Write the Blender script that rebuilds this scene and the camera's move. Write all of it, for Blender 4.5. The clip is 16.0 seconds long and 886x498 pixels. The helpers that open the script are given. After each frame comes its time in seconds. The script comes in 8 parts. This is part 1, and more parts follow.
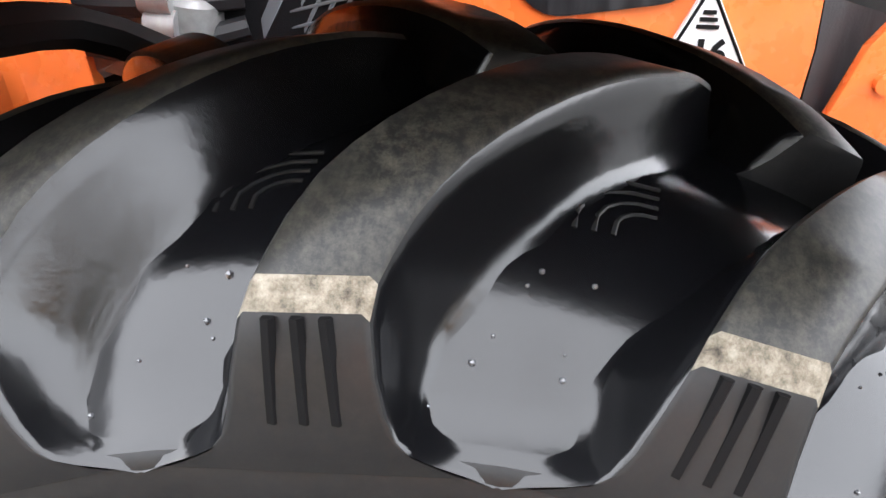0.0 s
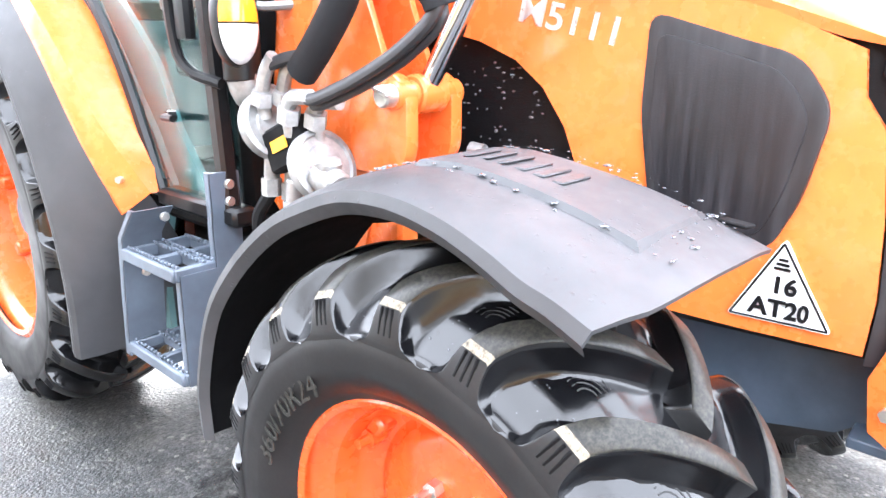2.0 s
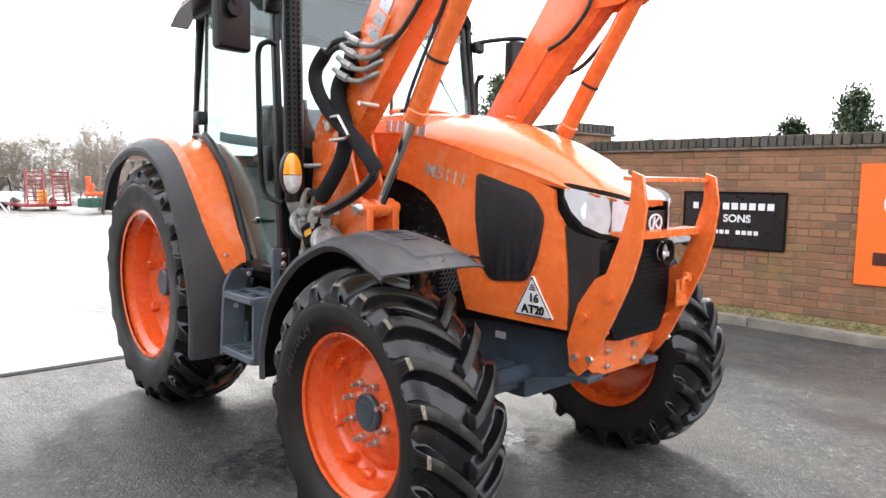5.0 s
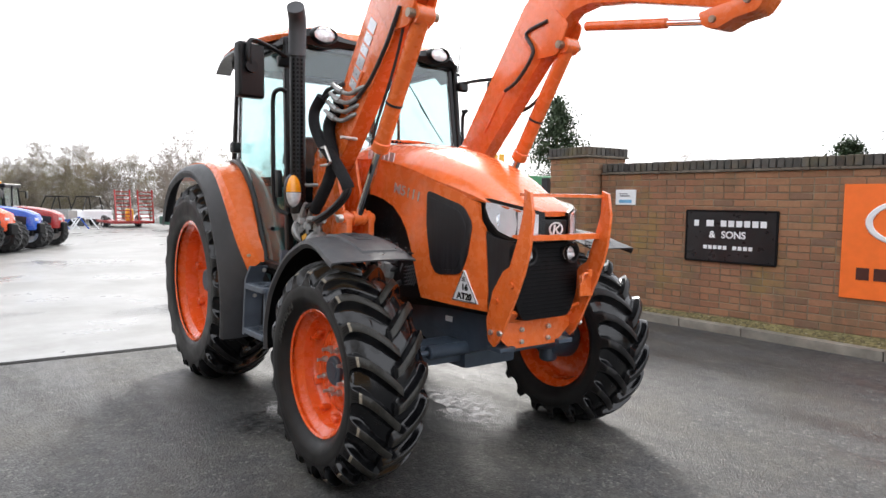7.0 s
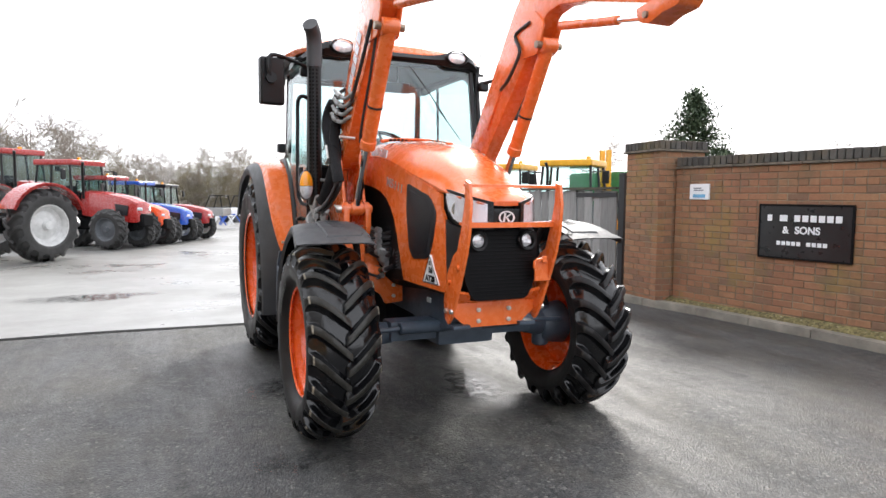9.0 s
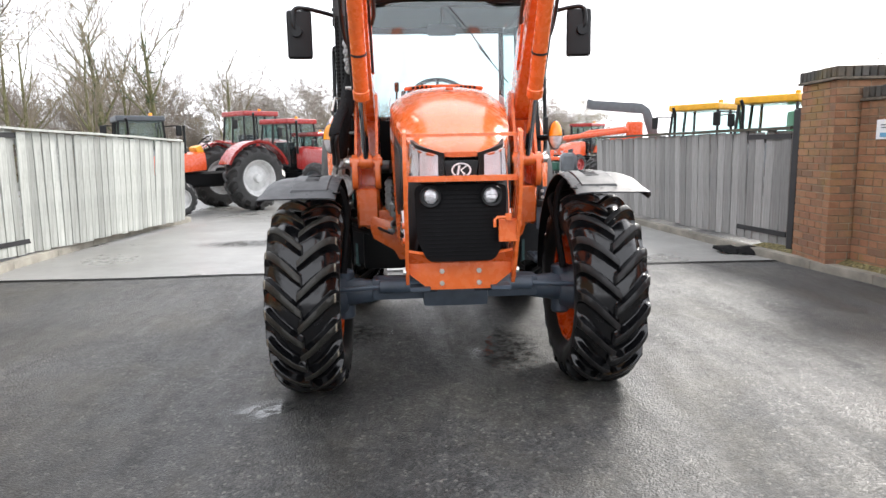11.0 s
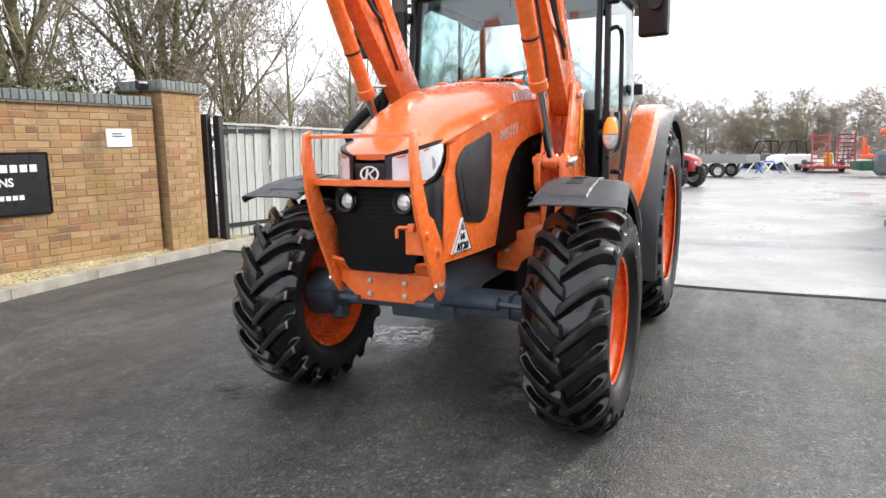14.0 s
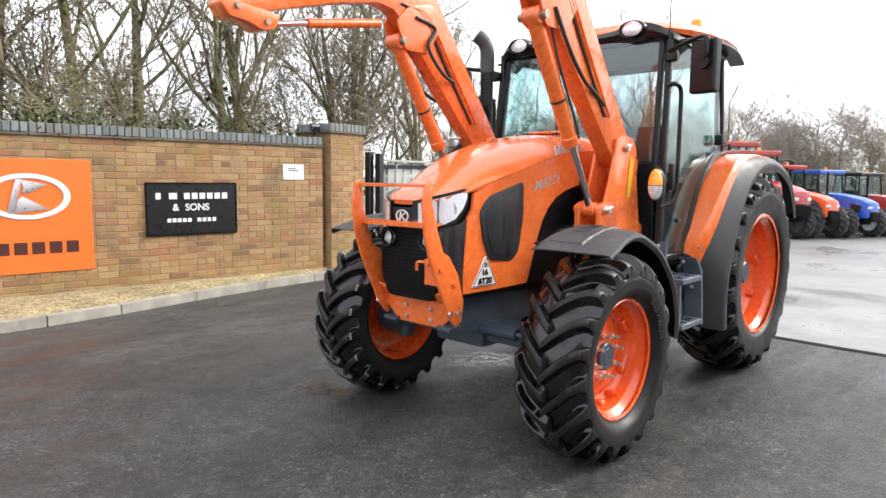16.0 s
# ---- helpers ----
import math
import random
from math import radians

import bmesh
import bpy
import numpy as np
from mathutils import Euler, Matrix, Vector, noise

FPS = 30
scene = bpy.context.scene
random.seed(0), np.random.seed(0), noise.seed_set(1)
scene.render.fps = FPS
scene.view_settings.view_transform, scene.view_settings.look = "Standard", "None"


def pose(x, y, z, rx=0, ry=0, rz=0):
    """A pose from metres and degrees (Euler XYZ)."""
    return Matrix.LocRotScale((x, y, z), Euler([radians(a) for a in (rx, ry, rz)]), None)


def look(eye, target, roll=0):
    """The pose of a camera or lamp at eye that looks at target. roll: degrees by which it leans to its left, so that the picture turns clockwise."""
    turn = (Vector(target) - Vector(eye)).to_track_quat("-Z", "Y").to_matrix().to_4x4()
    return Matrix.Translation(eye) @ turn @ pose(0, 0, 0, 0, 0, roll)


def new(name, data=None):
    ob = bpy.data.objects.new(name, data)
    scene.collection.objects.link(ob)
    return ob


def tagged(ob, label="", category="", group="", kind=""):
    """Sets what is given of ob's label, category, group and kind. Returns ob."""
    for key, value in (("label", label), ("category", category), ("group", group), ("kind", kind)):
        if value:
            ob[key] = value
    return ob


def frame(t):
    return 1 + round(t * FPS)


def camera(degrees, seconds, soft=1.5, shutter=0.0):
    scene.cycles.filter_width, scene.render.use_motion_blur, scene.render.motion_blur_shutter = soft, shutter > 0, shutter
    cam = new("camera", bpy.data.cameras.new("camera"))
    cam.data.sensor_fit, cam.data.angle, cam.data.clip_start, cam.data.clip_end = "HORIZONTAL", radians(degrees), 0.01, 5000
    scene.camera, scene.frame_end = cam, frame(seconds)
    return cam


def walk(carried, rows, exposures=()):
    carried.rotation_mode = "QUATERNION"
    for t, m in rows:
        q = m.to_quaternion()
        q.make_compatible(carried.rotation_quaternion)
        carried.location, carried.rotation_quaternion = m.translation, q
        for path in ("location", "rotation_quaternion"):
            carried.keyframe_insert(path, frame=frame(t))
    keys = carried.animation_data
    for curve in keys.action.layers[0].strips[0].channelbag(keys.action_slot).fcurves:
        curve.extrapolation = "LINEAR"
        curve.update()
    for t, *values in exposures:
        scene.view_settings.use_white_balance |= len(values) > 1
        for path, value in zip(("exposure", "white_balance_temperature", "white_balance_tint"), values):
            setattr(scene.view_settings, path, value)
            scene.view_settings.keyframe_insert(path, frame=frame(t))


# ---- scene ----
cam = camera(68.0, 16.0)
PATH = [
    (0, (-1.152, 0.023, 1.143), (0.576, 0.195, 0.151), -1.26),
    (0.5, (-1.208, -0.018, 1.169), (0.350, 0.610, 0.083), 0.47),
    (1, (-1.342, -0.125, 1.243), (0.220, 0.761, 0.362), 0.95),
    (1.5, (-1.446, -0.279, 1.315), (0.099, 0.775, 0.606), -0.45),
    (2, (-1.552, -0.526, 1.353), (-0.128, 0.754, 0.776), 0.26),
    (2.5, (-1.685, -0.696, 1.376), (-0.257, 0.622, 0.903), -0.38),
    (3, (-1.828, -0.909, 1.382), (-0.375, 0.425, 1.048), 0.15),
    (3.5, (-1.898, -1.193, 1.386), (-0.526, 0.237, 1.112), 0.47),
    (4, (-2.013, -1.443, 1.390), (-0.664, 0.013, 1.146), 0.76),
    (6.5, (-2.387, -2.512, 1.385), (-1.113, -0.979, 1.229), 0.28),
    (7, (-2.307, -2.791, 1.371), (-1.124, -1.185, 1.224), 0.73),
    (7.5, (-2.233, -3.032, 1.376), (-1.131, -1.368, 1.240), 0.07),
    (8, (-2.138, -3.298, 1.352), (-1.076, -1.614, 1.168), -0.66),
    (8.5, (-1.956, -3.492, 1.339), (-1.005, -1.739, 1.194), -0.51),
    (11, (-0.256, -3.630, 1.348), (-0.150, -1.656, 1.041), -1.02),
    (11.5, (0.038, -3.555, 1.342), (-0.055, -1.581, 1.037), -2.53),
    (12, (0.382, -3.499, 1.362), (0.119, -1.539, 1.062), -1.04),
    (12.5, (0.667, -3.335, 1.342), (0.288, -1.401, 1.001), -0.88),
    (13, (0.935, -3.239, 1.362), (0.376, -1.348, 1.028), -1.79),
    (13.5, (1.249, -3.200, 1.389), (0.497, -1.380, 1.041), -0.39),
    (14, (1.507, -3.004, 1.362), (0.656, -1.221, 1.048), -0.69),
    (14.5, (1.723, -2.867, 1.399), (0.740, -1.156, 1.072), -0.14),
    (15, (2.038, -2.812, 1.430), (0.806, -1.260, 1.163), 1.14),
    (15.5, (2.262, -2.858, 1.448), (0.982, -1.335, 1.239), 0.41),
    (16, (2.472, -2.945, 1.450), (1.127, -1.481, 1.229), 0.65),
]
walk(cam, [(t, look(eye, target, roll)) for t, eye, target, roll in PATH], exposures=[(0, 2.6, 6350, 10), (0.5, 3.33, 6400, 10), (1, 4.05, 6450, 10), (1.5, 3.65, 6200, 10), (2, 3.35, 5950, 10), (2.5, 2.88, 6050, 10), (3, 2.35, 6150, 10), (3.5, 1.95, 6250, 10), (4, 1.65, 6350, 10), (6.5, 0.9, 6380, 10), (7.5, 0.62, 6382, 10), (8.5, 0.75, 6384, 10), (11, 0.9, 6391, 10), (14, 0.83, 6397, 10), (15, 0.95, 6398, 10), (15.5, 0.81, 6399, 10), (16, 0.79, 6400, 10)])


# ---- light ----
world = bpy.data.worlds.new("overcast")
scene.world = world
world.use_nodes = True
wn, wl = world.node_tree.nodes, world.node_tree.links
wn.clear()
sky = wn.new("ShaderNodeTexSky")
sky.sky_type, sky.sun_disc = "NISHITA", False
sky.sun_elevation, sky.sun_rotation = radians(34), radians(35)
sky.air_density, sky.dust_density, sky.ozone_density = 1.0, 4.0, 1.0
sky_level = wn.new("ShaderNodeVectorMath")
sky_level.operation = "SCALE"
sky_level.inputs["Scale"].default_value = 0.10
wl.new(sky.outputs[0], sky_level.inputs[0])
cloud = wn.new("ShaderNodeMix")
cloud.data_type = "RGBA"
cloud.inputs["Factor"].default_value = 0.85
cloud.inputs["B"].default_value = (1.39, 1.40, 1.46, 1)
wl.new(sky_level.outputs[0], cloud.inputs["A"])
back = wn.new("ShaderNodeBackground")
wl.new(cloud.outputs["Result"], back.inputs[0])
back.inputs[1].default_value = 1.0
wout = wn.new("ShaderNodeOutputWorld")
wl.new(back.outputs[0], wout.inputs[0])

sun_data = bpy.data.lights.new("sun", "SUN")
sun_data.energy, sun_data.angle, sun_data.color = 1.95, radians(13), (1.0, 0.955, 0.885)
sun = new("sun", sun_data)
SUN_TO = Vector((math.sin(radians(35)), math.cos(radians(35)), math.tan(radians(34))))
sun.matrix_world = look(SUN_TO * 30, (0, 0, 0))


# ---- materials ----
class Nodes:
    """Short hand for building one node material."""

    def __init__(self, name):
        self.mat = bpy.data.materials.new(name)
        self.mat.use_nodes = True
        self.tree = self.mat.node_tree
        self.tree.nodes.clear()
        self.out = self.add("ShaderNodeOutputMaterial")
        self.tc = self.add("ShaderNodeTexCoord")

    def add(self, kind, **kw):
        n = self.tree.nodes.new(kind)
        for k, v in kw.items():
            if k in n.inputs:
                n.inputs[k].default_value = v
        return n

    def link(self, a, b):
        self.tree.links.new(a, b)

    def noise(self, scale, detail=4.0, rough=0.55, coord="Object"):
        n = self.add("ShaderNodeTexNoise", Scale=scale, Detail=detail, Roughness=rough)
        self.link(self.tc.outputs[coord], n.inputs["Vector"])
        return n.outputs["Fac"]

    def voronoi(self, scale, coord="Object"):
        n = self.add("ShaderNodeTexVoronoi", Scale=scale)
        self.link(self.tc.outputs[coord], n.inputs["Vector"])
        return n

    def ramp(self, fac, stops):
        n = self.add("ShaderNodeValToRGB")
        e = n.color_ramp.elements
        while len(e) < len(stops):
            e.new(0.5)
        for el, (p, c) in zip(e, stops):
            el.position = p
            el.color = (c, c, c, 1) if isinstance(c, (int, float)) else (*c, 1)
        self.link(fac, n.inputs["Fac"])
        return n.outputs["Color"]

    def mix(self, fac, a, b, mode="MIX"):
        n = self.add("ShaderNodeMix")
        n.data_type, n.blend_type = "RGBA", mode
        for key, v in (("Factor", fac), ("A", a), ("B", b)):
            if isinstance(v, (int, float)):
                n.inputs[key].default_value = v if key == "Factor" else (v, v, v, 1)
            elif isinstance(v, tuple):
                n.inputs[key].default_value = (*v, 1)
            else:
                self.link(v, n.inputs[key])
        return n.outputs["Result"]

    def math(self, op, a, b=0.0):
        n = self.add("ShaderNodeMath")
        n.operation = op
        for i, v in enumerate((a, b)):
            if isinstance(v, (int, float)):
                n.inputs[i].default_value = v
            else:
                self.link(v, n.inputs[i])
        return n.outputs[0]

    def bump(self, height, strength=0.3, distance=0.01):
        n = self.add("ShaderNodeBump", Strength=strength, Distance=distance)
        self.link(height, n.inputs["Height"])
        return n.outputs["Normal"]

    def bsdf(self, color, rough=0.5, metal=0.0, normal=None, coat=0.0, spec=0.5):
        p = self.add("ShaderNodeBsdfPrincipled", Metallic=metal)
        p.inputs["Coat Weight"].default_value = coat
        p.inputs["Coat Roughness"].default_value = 0.06
        p.inputs["Specular IOR Level"].default_value = spec
        for key, v in (("Base Color", color), ("Roughness", rough)):
            if isinstance(v, tuple):
                p.inputs[key].default_value = (*v, 1)
            elif isinstance(v, (int, float)):
                p.inputs[key].default_value = v
            else:
                self.link(v, p.inputs[key])
        if normal is not None:
            self.link(normal, p.inputs["Normal"])
        self.link(p.outputs[0], self.out.inputs[0])
        return self.mat


def plain(name, color, rough=0.5, metal=0.0, var=0.15, scale=9.0, bump=0.0, bscale=120.0, coat=0.0, spec=0.5, rvar=0.12):
    """A paint, plastic or metal with soft stains and a fine grain."""
    n = Nodes(name)
    big, fine = n.noise(scale, 5), n.noise(bscale, 3)
    dark, light = tuple(c * (1 - var) for c in color), tuple(min(1, c * (1 + var)) for c in color)
    col = n.mix(n.ramp(big, [(0.3, 0), (0.7, 1)]), dark, light)
    ro = n.math("ADD", n.math("MULTIPLY", n.math("SUBTRACT", n.noise(scale * 3, 4), 0.5), rvar * 2), rough)
    nor = n.bump(fine, bump, 0.002) if bump else None
    return n.bsdf(col, ro, metal, nor, coat, spec)


def paint_orange(name, color, drops=True):
    """Glossy sprayed paint, dusty in places, with a film of rain drops."""
    n = Nodes(name)
    col = n.mix(n.ramp(n.noise(5, 6), [(0.35, 0), (0.75, 1)]), tuple(c * 0.86 for c in color), color)
    col = n.mix(n.math("MULTIPLY", n.ramp(n.noise(60, 5), [(0.58, 0), (0.8, 1)]), 0.10), col, (0.55, 0.42, 0.3))
    ro = n.ramp(n.noise(22, 5), [(0.3, 0.20), (0.7, 0.34)])
    nor = None
    if drops:
        v = n.voronoi(95)
        d = n.ramp(v.outputs["Distance"], [(0.0, 1), (0.22, 0)])
        gate = n.ramp(n.noise(40, 2), [(0.52, 0), (0.6, 1)])
        nor = n.bump(n.math("MULTIPLY", d, gate), 0.05, 0.002)
    return n.bsdf(col, ro, 0.0, nor, 0.55)


def rubber_mat(name, base, dusty, gloss=(0.30, 0.48), spec=0.28):
    n = Nodes(name)
    a = n.ramp(n.noise(7, 6), [(0.4, 0), (0.75, 1)])
    col = n.mix(a, base, tuple(c * 1.7 for c in base))
    col = n.mix(n.math("MULTIPLY", n.ramp(n.noise(170, 8, 0.75), [(0.42, 0), (0.68, 1)]), dusty), col, (0.085, 0.080, 0.062))
    ro = n.ramp(n.noise(9, 5), [(0.3, gloss[0]), (0.7, gloss[1])])
    return n.bsdf(col, ro, 0, n.bump(n.noise(140, 4), 0.06, 0.002), 0.0, spec)


def plastic_wet(name, color, rough=0.42):
    """Grained dark plastic with clinging drops."""
    n = Nodes(name)
    col = n.mix(n.ramp(n.noise(6, 6), [(0.3, 0), (0.7, 1)]), tuple(c * 0.8 for c in color), tuple(c * 1.25 for c in color))
    v = n.voronoi(75)
    d = n.ramp(v.outputs["Distance"], [(0.0, 1), (0.25, 0)])
    gate = n.ramp(n.noise(18, 2), [(0.5, 0), (0.6, 1)])
    drop = n.math("MULTIPLY", d, gate)
    h = n.math("ADD", n.math("MULTIPLY", drop, 1.0), n.math("MULTIPLY", n.noise(420, 2), 0.12))
    ro = n.ramp(n.noise(15, 5), [(0.3, rough - 0.1), (0.7, rough + 0.1)])
    return n.bsdf(col, ro, 0, n.bump(h, 0.45, 0.002), 0.0, 0.45)


def glass_mat(name, tint, gloss=1.0, rough=0.02):
    n = Nodes(name)
    t = n.add("ShaderNodeBsdfTransparent")
    t.inputs["Color"].default_value = (*tint, 1)
    g = n.add("ShaderNodeBsdfGlossy", Roughness=rough)
    f = n.add("ShaderNodeLayerWeight", Blend=0.5)
    m = n.add("ShaderNodeMixShader")
    n.link(n.math("ADD", n.math("MULTIPLY", n.math("POWER", f.outputs["Facing"], 4.0), 0.6 * gloss), 0.035 * gloss), m.inputs[0])
    n.link(t.outputs[0], m.inputs[1])
    n.link(g.outputs[0], m.inputs[2])
    n.link(m.outputs[0], n.out.inputs[0])
    return n.mat


def asphalt_mat():
    n = Nodes("wet asphalt")
    v, w, u = n.voronoi(70), n.voronoi(150), n.voronoi(33)
    stone = n.mix(0.42, n.ramp(v.outputs["Color"], [(0.12, (0.022, 0.023, 0.023)), (0.5, (0.056, 0.057, 0.055)), (0.8, (0.105, 0.104, 0.098)), (0.95, (0.30, 0.29, 0.26))]),
                  n.ramp(w.outputs["Color"], [(0.15, 0.022), (0.6, 0.07), (0.92, 0.17)]))
    chip = n.math("MULTIPLY", n.ramp(u.outputs["Color"], [(0.80, 0), (0.86, 1)]), n.ramp(u.outputs["Distance"], [(0.30, 1), (0.42, 0)]))
    stone = n.mix(n.math("MULTIPLY", chip, 0.5), stone, (0.20, 0.195, 0.18))
    wide = n.ramp(n.noise(0.8, 8, 0.65), [(0.34, 0.66), (0.66, 1.28)])
    mid = n.ramp(n.noise(9.0, 10, 0.8), [(0.28, 0.42), (0.72, 1.5)])
    col = n.mix(1.0, n.mix(1.0, stone, wide, "MULTIPLY"), mid, "MULTIPLY")
    col = n.mix(n.math("MULTIPLY", n.ramp(n.noise(1.1, 10, 0.75), [(0.46, 0), (0.68, 1)]), 0.5), col, (0.125, 0.115, 0.088))
    # damp streaks trailing down the fall of the road
    m = n.add("ShaderNodeMapping")
    m.inputs["Scale"].default_value = (2.6, 0.55, 1)
    n.link(n.tc.outputs["Object"], m.inputs["Vector"])
    s = n.add("ShaderNodeTexNoise", Scale=0.9, Detail=9.0, Roughness=0.72)
    n.link(m.outputs[0], s.inputs["Vector"])
    wet = n.ramp(s.outputs["Fac"], [(0.40, 0.0), (0.60, 1.0)])
    col = n.mix(1.0, col, n.ramp(wet, [(0.0, 0.72), (1.0, 1.08)]), "MULTIPLY")
    ro = n.math("ADD", n.ramp(wet, [(0.0, 0.30), (1.0, 0.56)]), n.math("MULTIPLY", n.noise(11, 7, 0.7), 0.22))
    h = n.math("ADD", n.ramp(v.outputs["Distance"], [(0.0, 1), (0.6, 0)]), n.math("MULTIPLY", n.ramp(w.outputs["Distance"], [(0.0, 1), (0.6, 0)]), 0.5))
    h = n.math("ADD", h, n.math("MULTIPLY", chip, 0.7))
    col = n.mix(1.0, col, 0.80, "MULTIPLY")
    return n.bsdf(col, ro, 0, n.bump(h, 0.5, 0.006), 0, 0.36)


def concrete_yard_mat():
    n = Nodes("wet pale concrete yard")
    col = n.mix(n.ramp(n.noise(0.5, 8, 0.65), [(0.3, 0), (0.7, 1)]), (0.15, 0.148, 0.138), (0.275, 0.272, 0.26))
    col = n.mix(n.math("MULTIPLY", n.ramp(n.noise(9, 8, 0.7), [(0.5, 0), (0.8, 1)]), 0.4), col, (0.13, 0.125, 0.11))
    ro = n.ramp(n.noise(0.45, 7, 0.65), [(0.36, 0.20), (0.55, 0.48)])
    return n.bsdf(col, ro, 0, n.bump(n.noise(60, 6), 0.12, 0.004), 0, 0.6)


def brick_mat(name, stops, mossy=0.0, sooty=1.0):
    """Soft weathered brick: each one its own tone, with wide stains over all."""
    n = Nodes(name)
    info = n.add("ShaderNodeObjectInfo")
    isl = n.add("ShaderNodeNewGeometry")
    r = n.math("FRACT", n.math("ADD", info.outputs["Random"], isl.outputs["Random Per Island"]))
    col = n.ramp(r, stops)

    def wide(scale, detail, stretch=1.0):
        m = n.add("ShaderNodeMapping")
        m.inputs["Scale"].default_value = (1, 1, stretch)
        n.link(isl.outputs["Position"], m.inputs["Vector"])
        t = n.add("ShaderNodeTexNoise", Scale=scale, Detail=detail, Roughness=0.65)
        n.link(m.outputs[0], t.inputs["Vector"])
        return t.outputs["Fac"]
    col = n.mix(n.ramp(n.noise(28, 6, 0.7), [(0.3, 0), (0.75, 0.5)]), col, n.mix(1.0, col, (0.55, 0.5, 0.45), "MULTIPLY"))
    col = n.mix(n.math("MULTIPLY", n.ramp(wide(0.9, 6), [(0.40, 0), (0.62, 1)]), 0.45), col, n.mix(1.0, col, (1.0, 1.15, 1.06), "MULTIPLY"))
    col = n.mix(n.math("MULTIPLY", n.ramp(wide(2.6, 8), [(0.56 - 0.06 * sooty, 0), (0.70, 1)]), min(0.8, 0.55 * sooty)), col, (0.15, 0.108, 0.066))
    col = n.mix(n.math("MULTIPLY", n.ramp(wide(5.0, 6, 0.25), [(0.64 - 0.06 * sooty, 0), (0.72, 1)]), min(0.8, 0.45 * sooty)), col, (0.085, 0.07, 0.048))
    if mossy:
        col = n.mix(n.math("MULTIPLY", n.ramp(wide(1.7, 7), [(0.53, 0), (0.68, 1)]), mossy), col, (0.22, 0.17, 0.045))
    return n.bsdf(col, 0.88, 0, n.bump(n.noise(160, 5), 0.35, 0.003), 0, 0.25)


def wood_grey_mat(name, dark, light):
    n = Nodes(name)
    info = n.add("ShaderNodeObjectInfo")
    m = n.add("ShaderNodeMapping")
    m.inputs["Scale"].default_value = (26, 26, 1.6)
    n.link(n.tc.outputs["Object"], m.inputs["Vector"])
    g = n.add("ShaderNodeTexNoise", Scale=1.6, Detail=8.0, Roughness=0.7)
    n.link(m.outputs[0], g.inputs["Vector"])
    col = n.mix(n.ramp(g.outputs["Fac"], [(0.3, 0), (0.7, 1)]), dark, light)
    col = n.mix(1.0, col, n.ramp(info.outputs["Random"], [(0.0, 0.66), (0.5, 0.95), (1.0, 1.15)]), "MULTIPLY")
    col = n.mix(n.math("MULTIPLY", n.ramp(n.noise(2.4, 6, 0.7), [(0.5, 0), (0.72, 1)]), 0.35), col, (0.12, 0.125, 0.08))
    return n.bsdf(col, 0.8, 0, n.bump(g.outputs["Fac"], 0.35, 0.004), 0, 0.3)


def speckled(name, stops, scale, rough=0.9, bump=0.6, dist=0.01):
    n = Nodes(name)
    v = n.voronoi(scale)
    col = n.ramp(v.outputs["Color"], stops)
    col = n.mix(1.0, col, n.ramp(n.noise(2.5, 6, 0.7), [(0.3, 0.6), (0.7, 1.2)]), "MULTIPLY")
    return n.bsdf(col, rough, 0, n.bump(v.outputs["Distance"], bump, dist), 0, 0.3)


def leafy(name, a, b, rough=0.6):
    n = Nodes(name)
    geo = n.add("ShaderNodeNewGeometry")
    col = n.mix(geo.outputs["Random Per Island"], a, b)
    return n.bsdf(col, rough, 0, None, 0, 0.4)


ORANGE = paint_orange("orange tractor paint", (0.85, 0.168, 0.032))
ORANGE_RIM = paint_orange("orange wheel paint", (0.84, 0.112, 0.016), False)
RUBBER = rubber_mat("black tyre rubber", (0.012, 0.012, 0.0125), 0.06, (0.34, 0.52), 0.24)
RUBBER_WET = rubber_mat("rain-wet tyre rubber", (0.0035, 0.0036, 0.0042), 0.0, (0.09, 0.20), 0.52)
RUBBER_TOP = rubber_mat("dusty lug rubber", (0.011, 0.011, 0.0105), 0.5)
def chalk_mat():
    n = Nodes("chalky worn rubber edge")
    a = n.noise(130, 8, 0.75)
    col = n.ramp(a, [(0.30, (0.04, 0.036, 0.03)), (0.47, (0.22, 0.195, 0.15)), (0.7, (0.46, 0.42, 0.34))])
    return n.bsdf(col, 0.85, 0, n.bump(a, 0.8, 0.004), 0, 0.3)


